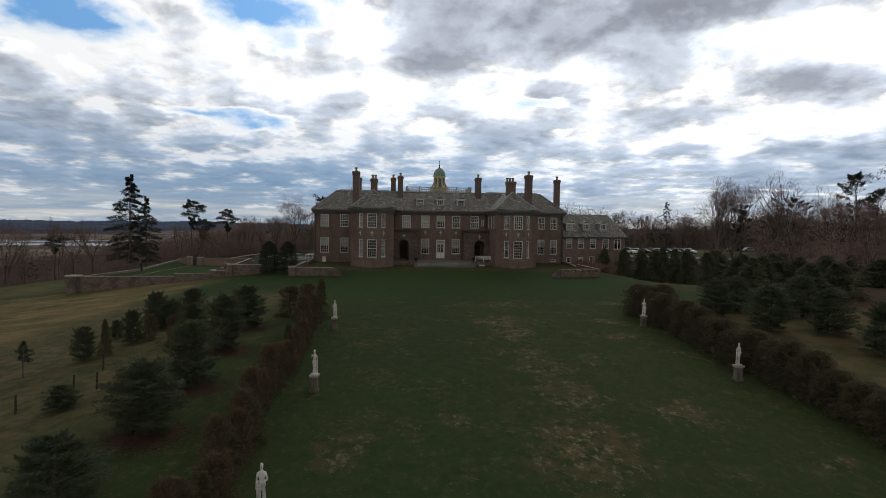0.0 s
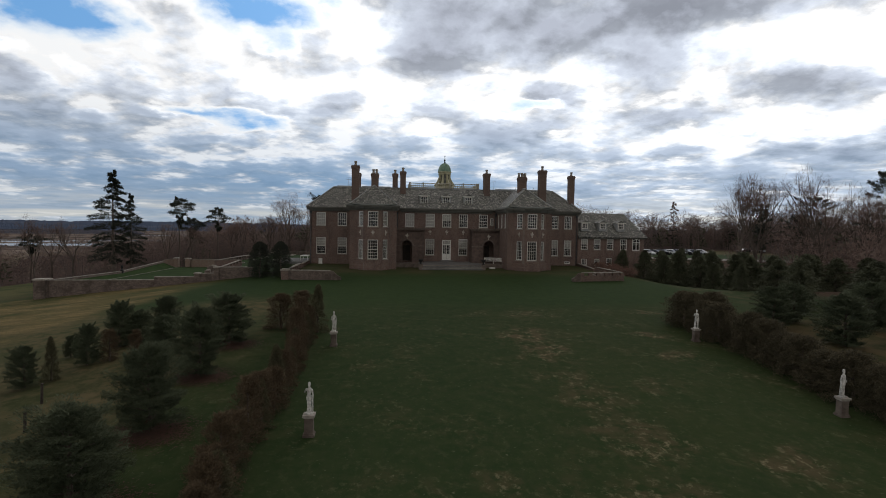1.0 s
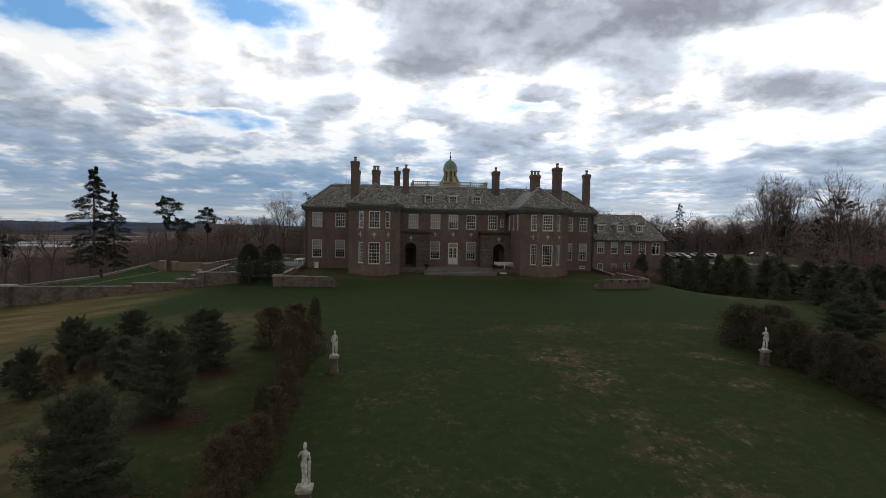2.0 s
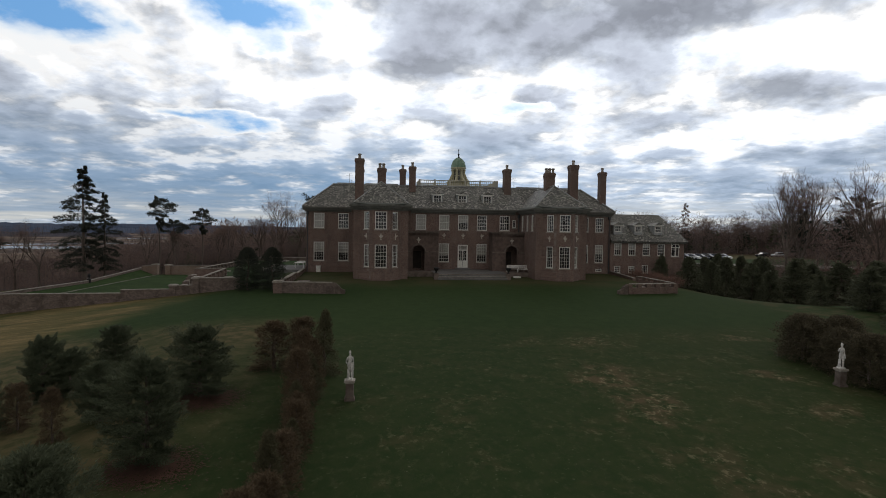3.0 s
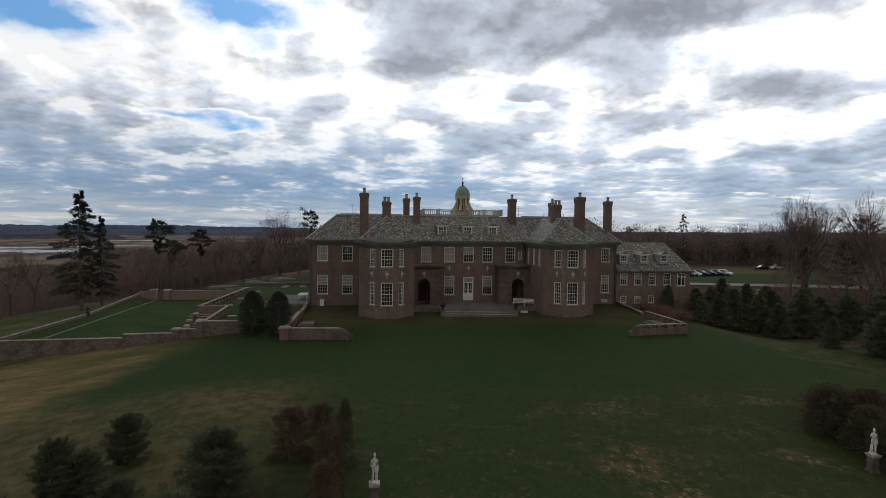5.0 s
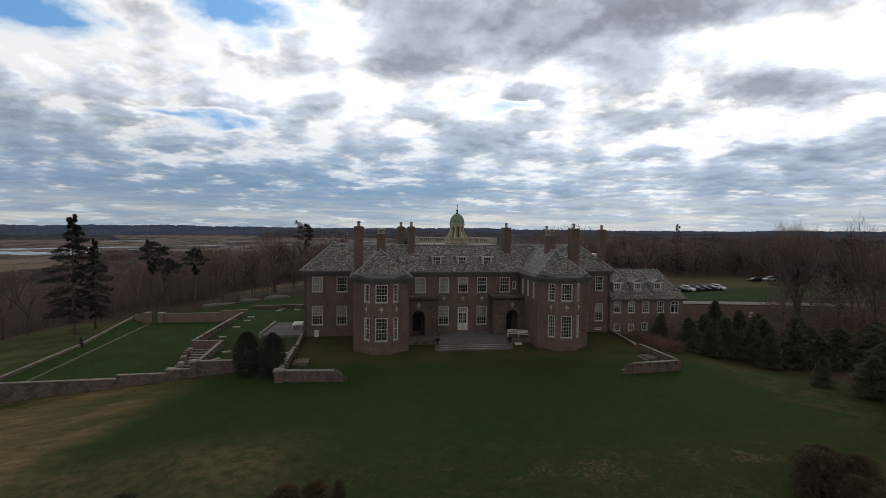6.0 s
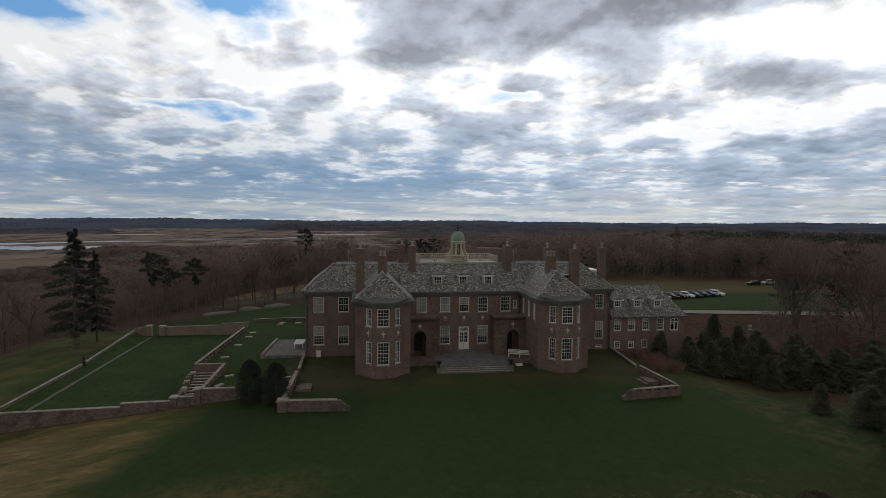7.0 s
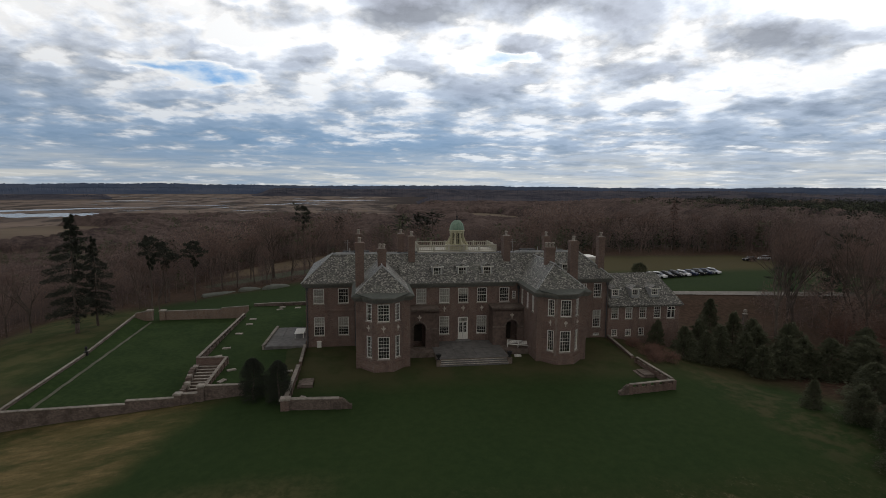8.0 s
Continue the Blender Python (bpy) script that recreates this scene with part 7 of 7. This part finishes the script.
def woods(name, kinds, mat, label, seed, rows):
    """Many trees in one mesh; rows: x0, x1, y0, y1, spacing, height."""
    rng = np.random.default_rng(seed)
    out = []
    for x0, x1, y0, y1, step, high in rows:
        n = int((x1 - x0) * (y1 - y0) / step ** 2)
        for x, y in zip(x0 + (x1 - x0) * rng.random(n), y0 + (y1 - y0) * rng.random(n)):
            if open_land(x, y) or (y > 880 and x < 0.03 * y + 10):
                continue
            h = high * (0.44 + 0.62 * rng.random() ** 1.2) * (1 + 0.45 * noise.noise((x * 0.02, y * 0.02, 3.0)))
            a = rng.random() * 6.283
            k = kinds[int(rng.random() * len(kinds))]
            wide = h * (0.8 + 0.5 * rng.random())
            m = np.array([[math.cos(a) * wide, -math.sin(a) * wide, 0], [math.sin(a) * wide, math.cos(a) * wide, 0], [0, 0, h]])
            out.append(k @ m.T + np.array([x, y, ground(x, y)]))
    tagged(part(name, tri_mesh(name, np.concatenate(out), mat), mat), label, "woods", kind="stuff")


def canopy(name, label, seed, fields, mat):
    """The closed top of far woods: an uneven sheet of crowns that drops to the ground at the wood's edge; fields: x0, x1, y0, y1, step, height."""
    rng = np.random.default_rng(seed)
    verts, faces = [], []
    for x0, x1, y0, y1, step, high in fields:
        nx, ny = int((x1 - x0) / step) + 1, int((y1 - y0) / step) + 1
        first = len(verts)
        wooded = np.zeros((ny, nx), bool)
        for j in range(ny):
            for i in range(nx):
                x, y = x0 + i * step + rng.uniform(-0.3, 0.3) * step, y0 + j * step + rng.uniform(-0.3, 0.3) * step
                wooded[j, i] = not (open_land(x, y) or (y > 880 and x < 0.03 * y + 10)) and 0 < i < nx - 1 and 0 < j < ny - 1
                lump = 0.58 + 0.35 * noise.noise((x * 0.03, y * 0.03, seed)) + 0.5 * rng.random()
                verts.append((x, y, ground(x, y) + (high * lump if wooded[j, i] else -1.5)))
        for j in range(ny - 1):
            for i in range(nx - 1):
                if wooded[j:j + 2, i:i + 2].any():
                    k = first + j * nx + i
                    faces.append((k, k + 1, k + 1 + nx, k + nx))
    me = bpy.data.meshes.new(name)
    me.from_pydata(verts, [], faces)
    me.polygons.foreach_set("use_smooth", np.ones(len(faces), dtype=bool))
    me.update()
    me.materials.append(mat)
    tagged(part(name, me, mat), label, "woods", kind="stuff")


def canopy_material():
    m, s = material("bare_crowns")
    g = place_of(s)
    fine, crowns, stands = s.noise(g, 0.9, 6.0, 0.7), s.noise(g, 0.16, 4.0, 0.6), s.noise(g, 0.018, 4.0, 0.6)
    k = s.math("ADD", s.math("MULTIPLY", fine, 0.35), s.math("ADD", s.math("MULTIPLY", crowns, 0.35), s.math("MULTIPLY", stands, 0.4)))
    c = s.ramp(k, ((0.38, (0.036, 0.031, 0.032)), (0.49, (0.074, 0.057, 0.053)), (0.58, (0.128, 0.097, 0.086)), (0.70, (0.170, 0.130, 0.114))))
    return finish(m, s, c, 1.0, s.math("ADD", fine, crowns), 0.8, 1.2, 0.0, 0.0)


CROWNS = canopy_material()


def brush(seed, dense, stroke):
    """A low twiggy thicket, as wide as it is high."""
    rng = np.random.default_rng(seed)
    u = rng.normal(size=(dense, 3))
    u /= np.linalg.norm(u, axis=1, keepdims=True)
    c = u * rng.random((dense, 1)) ** 0.5 * np.array([[0.75, 0.75, 0.42]]) + np.array([[0, 0, 0.38]])
    c[:, 2] = np.abs(c[:, 2])
    way = u * 0.7 + rng.normal(0, 0.6, (dense, 3)) + np.array([0, 0, 0.45])
    return sprays(rng, c, way, 0.42 * (0.6 + 0.8 * rng.random(dense)), stroke * np.ones(dense))


NEAR = [wood_tree(201 + i, 330, 6, 0.0105, 0.064) for i in range(6)]
MID = [wood_tree(221 + i, 130, 1, 0.020, 0.050) * np.array([[[1.25, 1.25, 1.0]]]) for i in range(5)]
FAR = [wood_tree(226 + i, 46, 0, 0.030, 0.055) * np.array([[[1.3, 1.3, 1.0]]]) for i in range(5)]
EVER = [shrub_tree(231 + i, 90) for i in range(3)]
BRUSH = [brush(241 + i, 90, 0.015) for i in range(4)]
TWIG_RED = leafy("russet_twigs", (0.105, 0.062, 0.048), (0.215, 0.130, 0.100), own=0.4)
thicket = tri_mesh("twig_crown", brush(251, 1500, 0.011), TWIG_RED)
for x, y, h, w, turn in ((26.0, -6.5, 1.7, 3.2, 10), (28.0, -8.2, 1.6, 3.4, 80), (25.6, -2.6, 1.5, 2.6, 160), (28.2, -4.4, 1.5, 3.0, 220), (25.2, -9.6, 1.3, 2.4, 300)):
    s_ = tagged(new("bare_shrub"), "russet leafless shrub below the service wing", "shrub", "bare shrubs")
    s_.matrix_basis = pose(x, y, ground(x, y), 0, 0, turn) @ Matrix.Diagonal((w / 1.6, w / 1.6, h, 1))
    part("twig_crown", thicket, TWIG_RED, s_)
    part("stems", kept(("stems",), lambda: [limb(b_, (0, 0, -0.1), (0.35 * math.cos(i * 1.1), 0.35 * math.sin(i * 1.1), 0.7), 0.03, 0.008, 5) for b_ in (bmesh.new(),) for i in range(6)][-1], BARK), BARK, s_)
woods("russet_thicket", [brush(261 + i, 300, 0.009) for i in range(3)], TWIG_RED, "russet leafless thicket behind the spruces", 14, ((66, 112, -36, 10, 3.5, 5.6), (92, 120, 10, 24, 4.0, 6.0)))
woods("bare_woods", NEAR, TWIG, "brown leafless woods around the estate", 1, ((-190, -62, -46, 110, 4.6, 10.5), (-104, -62, 100, 150, 4.4, 18.5), (-190, -104, 110, 150, 4.8, 11.0), (-60, 50, 66, 190, 5.2, 10.5), (50, 160, 66, 190, 5.4, 15.0), (44, 190, -46, 66, 5.2, 13.5), (120, 200, 40, 190, 6.2, 14.5), (-62, -20, 126, 190, 5.0, 15.0)))
woods("middle_woods", MID, TWIG, "brown leafless woods on the slopes below", 2, ((-330, -190, -40, 420, 8.2, 14.0), (-112, -20, 150, 300, 5.6, 20.0), (-190, 220, 190, 400, 7.4, 15.0), (190, 360, -40, 400, 9.0, 14.0)))
woods("far_woods", FAR, TWIG_FAR, "distant brown leafless woods", 6, ((-190, 220, 400, 520, 9.0, 14.0), (190, 420, 380, 520, 9.0, 14.0), (360, 520, -40, 400, 9.0, 14.0), (-450, 620, 500, 900, 11.0, 14.5), (60, 1300, 900, 1600, 20.0, 15.0)))
canopy("far_canopy", "closed brown crowns of the far leafless woods", 8, ((-330, 520, 400, 640, 6.0, 12.0), (-450, 640, 628, 910, 7.5, 12.5), (60, 1300, 895, 1600, 11.0, 14.0), (355, 640, -40, 640, 8.0, 12.0)), CROWNS)
canopy("thicket", "brown thicket under the leafless trees below the hill", 9, ((-330, -190, -40, 420, 5.0, 6.0), (-190, 220, 190, 410, 5.0, 6.5), (190, 365, -40, 410, 5.5, 6.5)), CROWNS)
woods("evergreen_woods", EVER, SPRUCE, "dark pines scattered through the woods", 3, ((-190, -60, -30, 150, 34.0, 9.0), (-60, 160, 66, 260, 26.0, 11.0), (60, 190, -40, 66, 34.0, 12.0), (-300, 420, 190, 700, 36.0, 13.0), (60, 1000, 800, 1500, 48.0, 15.0), (520, 1000, 520, 1000, 17.0, 16.0), (40, 150, 103, 135, 12.0, 11.0), (-20, 120, 130, 240, 24.0, 13.0), (-112, -20, 110, 300, 13.0, 16.0), (-330, -20, 300, 880, 19.0, 15.0), (125, 220, 20, 120, 20.0, 13.0)))
woods("pine_wood", EVER, FIR_DARK, "dark pine wood on the far rise", 12, ((560, 1150, 480, 1050, 13.0, 19.0), (56, 126, 104, 128, 9.5, 9.0), (-108, -40, 110, 260, 17.0, 15.0)))
woods("underbrush", BRUSH, TWIG_FAR, "brown leafless thicket under the trees", 4, ((-190, -62, -46, 150, 4.0, 3.0), (-60, 160, 66, 190, 4.6, 3.0), (44, 190, -46, 66, 4.2, 3.0)))


def hills(name, r0, a0, a1, top, seed, mat, label):
    """A long low wooded ridge on the skyline, with an uneven crest."""
    bm = bmesh.new()
    rows = []
    n = 900
    for i in range(n + 1):
        a = radians(a0 + (a1 - a0) * i / n)
        crest = top * (0.72 + 0.2 * noise.noise((i * 0.0075, seed, 0)) + 0.12 * noise.noise((i * 0.028, seed, 3)) + 0.07 * noise.noise((i * 0.23, seed, 7)) + 0.06 * noise.noise((i * 0.9, seed, 5)))
        fade = smooth(0, 40, i) * smooth(0, 40, n - i)
        ring_ = []
        for d, k in ((0, 0.0), (60, 0.55), (220, 0.92), (330, 1.0), (420, 0.0)):
            r = r0 + d
            ring_.append(bm.verts.new((r * math.sin(a), r * math.cos(a), -41 + (crest + 1) * k * fade)))
        rows.append(ring_)
    for p, q in zip(rows, rows[1:]):
        for j in range(4):
            bm.faces.new((p[j], q[j], q[j + 1], p[j + 1]))
    bmesh.ops.recalc_face_normals(bm, faces=bm.faces)
    return tagged(part(name, bm, mat), label, "hills", kind="structure")


def far_trees(name, tones, spread):
    """Wooded slopes far away: crowns in clumps of several tones, with distance haze painted into them."""
    m, s = material(name)
    q = s.vec("MULTIPLY", place_of(s), (1.0, 1.0, 3.0))
    a, b = s.noise(q, spread, 7.0, 0.72), s.noise(q, spread * 9.0, 4.0, 0.7)
    return finish(m, s, s.ramp(s.math("ADD", s.math("MULTIPLY", a, 0.75), s.math("MULTIPLY", b, 0.25)), tones), 1.0, spec=0.0)


# the blue-grey of distance haze is mixed into both sets of tree tones
HILL_HAZED = far_trees("hazed_hill_woods", ((0.35, (0.052, 0.070, 0.110)), (0.5, (0.076, 0.095, 0.138)), (0.65, (0.104, 0.118, 0.150))), 0.004)
RIDGE_HAZED = far_trees("hazed_ridge_woods", ((0.36, (0.036, 0.041, 0.054)), (0.46, (0.062, 0.063, 0.078)), (0.54, (0.090, 0.085, 0.096)), (0.66, (0.122, 0.108, 0.110))), 0.009)
hills("backdrop", 4150, -62, 66, 74, 4.2, HILL_HAZED, "far low wooded hills on the horizon, coloured blue-grey for haze")
hills("backdrop_ridge", 2700, -12, 62, 54, 1.7, RIDGE_HAZED, "wooded rise behind the estate woods")
hills("backdrop_ridge", 1650, 5, 64, 36, 9.1, RIDGE_HAZED, "nearer wooded rise behind the estate woods")
hills("backdrop_ridge", 3300, -60, -8, 40, 6.6, HILL_HAZED, "tree belt beyond the marsh, coloured blue-grey for haze")
hills("backdrop_ridge", 2300, -42, -24, 16, 2.6, RIDGE_HAZED, "dark tree belt on the marsh")

m_, s_ = material("river_water")
WATER = finish(m_, s_, (0.17, 0.175, 0.175), 0.25, s_.noise(place_of(s_), 0.2, 4.0), 0.05, 0.3, 0.0, 0.6)


def creek(pts, widths):
    """A winding ribbon of water on the marsh."""
    bm = bmesh.new()
    prev = None
    n = 30
    for i in range(n + 1):
        t = i / n * (len(pts) - 1)
        k = min(int(t), len(pts) - 2)
        f = t - k
        f = f * f * (3 - 2 * f)
        x, y = pts[k][0] + (pts[k + 1][0] - pts[k][0]) * f, pts[k][1] + (pts[k + 1][1] - pts[k][1]) * f
        w = widths[k] + (widths[k + 1] - widths[k]) * f
        w *= 1 + 0.3 * math.sin(i * 1.7)
        cur = (bm.verts.new((x, y - w / 2, -39.75)), bm.verts.new((x, y + w / 2, -39.75)))
        if prev:
            bm.faces.new((prev[0], cur[0], cur[1], prev[1]))
        prev = cur
    bmesh.ops.recalc_face_normals(bm, faces=bm.faces)
    return bm


for pts, widths in (([(-950, 1010), (-700, 1020), (-560, 1040), (-490, 1030)], (90, 120, 130, 20)), ([(-1000, 1130), (-760, 1190), (-640, 1330), (-520, 1360)], (50, 90, 60, 10)),
                    ([(-330, 1560), (-270, 1600), (-210, 1720), (-120, 1760)], (10, 60, 50, 10)), ([(-300, 1960), (-120, 2020), (40, 2050)], (20, 60, 20)), ([(-900, 1850), (-800, 1900), (-700, 1880)], (20, 70, 20)),
                    ([(-560, 1480), (-430, 1500), (-380, 1560)], (10, 30, 10))):
    tagged(part("water", creek(pts, widths), WATER), "pale tidal creek winding through the marsh", "creek", kind="structure")


SAND = plain("dune_sand", (0.40, 0.36, 0.29), (0.55, 0.50, 0.41), 0.02, 0.95, 0.1)
for pts, widths in (([(-2010, 3200), (-1960, 3235), (-1900, 3250)], (10, 110, 10)), ([(-1850, 3270), (-1810, 3290), (-1770, 3300)], (10, 90, 10))):
    tagged(part("sand_bank", creek(pts, widths), SAND), "pale sand bank at the far edge of the marsh", "sand bank", kind="structure")

rnd = random.Random(77)
for i in range(26):
    x, y = rnd.uniform(-1150, 60), rnd.uniform(1150, 2600)
    w = rnd.uniform(40, 130)
    d = rnd.uniform(6, 22) * (y / 1400)
    if x > 0.04 * y - 90:
        continue
    bm = creek([(x, y), (x + w * 0.4, y + rnd.uniform(-20, 30)), (x + w * 0.7, y + rnd.uniform(-20, 40)), (x + w, y + rnd.uniform(0, 50))], (1, d, d * 0.6, 1))
    tagged(part("water", bm, WATER), "pale pool of water on the brown marsh", "pool", "marsh pools", "structure")


# ---- drive and parked cars ----
def ribbon(rows, width, mat, name, label, category, rise=0.05):
    bm = bmesh.new()
    prev = None
    for i, (x, y) in enumerate(rows):
        a, b = rows[max(0, i - 1)], rows[min(len(rows) - 1, i + 1)]
        n = Vector((-(b[1] - a[1]), b[0] - a[0])).normalized() * width / 2
        cur = [bm.verts.new((x + n.x * k, y + n.y * k, ground(x + n.x * k, y + n.y * k) + rise)) for k in (-1, 1)]
        if prev:
            bm.faces.new((prev[0], prev[1], cur[1], cur[0]))
        prev = cur
    bmesh.ops.recalc_face_normals(bm, faces=bm.faces)
    return tagged(part(name, bm, mat), label, category, kind="structure")


ribbon([(36 + 2.0 * i, 36.4 - 0.19 * i) for i in range(48)], 2.6, GRAVEL, "road", "pale gravel drive across the grass", "drive", 0.12)


def paint(name, c):
    return plain(name, [v * 0.9 for v in c], c, 4.0, 0.5, 0.02, 0.0, 0.12)


PAINTS = [paint("white_car_paint", (0.75, 0.76, 0.78)), paint("black_car_paint", (0.015, 0.016, 0.018)), paint("silver_car_paint", (0.42, 0.44, 0.46)), paint("navy_car_paint", (0.02, 0.03, 0.07))]
TYRE = plain("tyre", (0.012, 0.012, 0.012), (0.03, 0.03, 0.03), 8.0, 0.9)
DARK_GLASS = plain("car_glass", (0.01, 0.012, 0.014), (0.02, 0.022, 0.025), 2.0, 0.08, 0.0, 0.0, 0.6)


def car(x, y, turn, mat, label, tall):
    c = tagged(new("parked_car"), label, "car", "parked cars")
    c.matrix_basis = pose(x, y, ground(x, y), 0, 0, turn)
    prof = [(-2.08, 0.3), (-2.14, 0.7), (-2.02, 0.98), (-1.3, 1.04), (0.75, 1.02), (1.7, 0.92), (2.06, 0.74), (2.1, 0.3)]
    bm = bmesh.new()
    sides = []
    for e, k in ((-0.88, 0.94), (-0.8, 1.0), (0.8, 1.0), (0.88, 0.94)):
        sides.append([bm.verts.new((px, e, 0.35 + (pz - 0.35) * k)) for px, pz in prof])
    for a, b in zip(sides, sides[1:]):
        for i in range(len(prof)):
            j = (i + 1) % len(prof)
            bm.faces.new((a[i], a[j], b[j], b[i]))
    bm.faces.new(sides[0][::-1]), bm.faces.new(sides[-1])
    bmesh.ops.recalc_face_normals(bm, faces=bm.faces)
    bmesh.ops.bevel(bm, geom=bm.edges[:], offset=0.07, segments=2, affect="EDGES", clamp_overlap=True)
    part("body", bm, mat, c)
    for nm, inset, lo, hi, mm in (("windows", 0.0, 1.0, 1.46 + tall, DARK_GLASS), ("car_roof", 0.0, 1.46 + tall, 1.56 + tall, mat)):
        bm = bmesh.new()
        k0, k1 = (0.0, 1.0) if nm == "windows" else (1.0, 1.08)
        vs = []
        for k, z in ((k0, lo), (k1, hi)):
            for px, py in ((-1.95 + 0.5 * k, -0.78 + 0.14 * k), (1.1 - 0.75 * k, -0.78 + 0.14 * k), (1.1 - 0.75 * k, 0.78 - 0.14 * k), (-1.95 + 0.5 * k, 0.78 - 0.14 * k)):
                vs.append(bm.verts.new((px, py, z)))
        for f in ((3, 2, 1, 0), (4, 5, 6, 7), (0, 1, 5, 4), (1, 2, 6, 5), (2, 3, 7, 6), (3, 0, 4, 7)):
            bm.faces.new([vs[i] for i in f])
        part(nm, bm, mm, c)
    for px in (-1.35, 1.4):
        for py in (-0.82, 0.82):
            part("wheel", kept(("wheel",), lambda: lathe(bmesh.new(), ((0.2, -0.1), (0.33, -0.1), (0.34, 0.0), (0.33, 0.1), (0.2, 0.1)), 14, m=pose(0, 0, 0, 90)), TYRE), TYRE, c, "", pose(px, py, 0.33))
    for py in (-0.62, 0.62):
        part("headlight", box(bmesh.new(), 2.12, 2.24, py - 0.17, py + 0.17, 0.66, 0.78), WHITE, c, "clear headlight")
        part("tail_light", box(bmesh.new(), -2.27, -2.15, py - 0.15, py + 0.15, 0.72, 0.9), BRICK_CHIMNEY, c, "red tail light")


TONES = ((0, "white"), (0, "white"), (1, "black"), (1, "black"), (0, "white"), (3, "dark blue"), (1, "black"), (3, "dark blue"), (0, "white"))
for i, (k, word) in enumerate(TONES):
    t = i / 8
    car(60.3 + 22.0 * t, 54.2 + 6.0 * t, -58, PAINTS[k], word + " car parked in a row on the grass", 0.12 if i % 3 == 0 else 0.0)
car(113.0, 85.0, 185, PAINTS[1], "black car parked alone on the far grass", 0.0)
car(120.0, 87.0, 188, PAINTS[2], "silver car parked alone on the far grass", 0.0)

bush = conifer("yew_bush", 66, 3.8, 4.4, 5000, YEW, 0.35, SPRUCE, "dark round evergreen bush beside the parked cars", "shrub", "", 0.2, 0.2, 0.02)
put(bush, 57.8, 55.6, 1.0, 1.0, 10)
retire(bush)
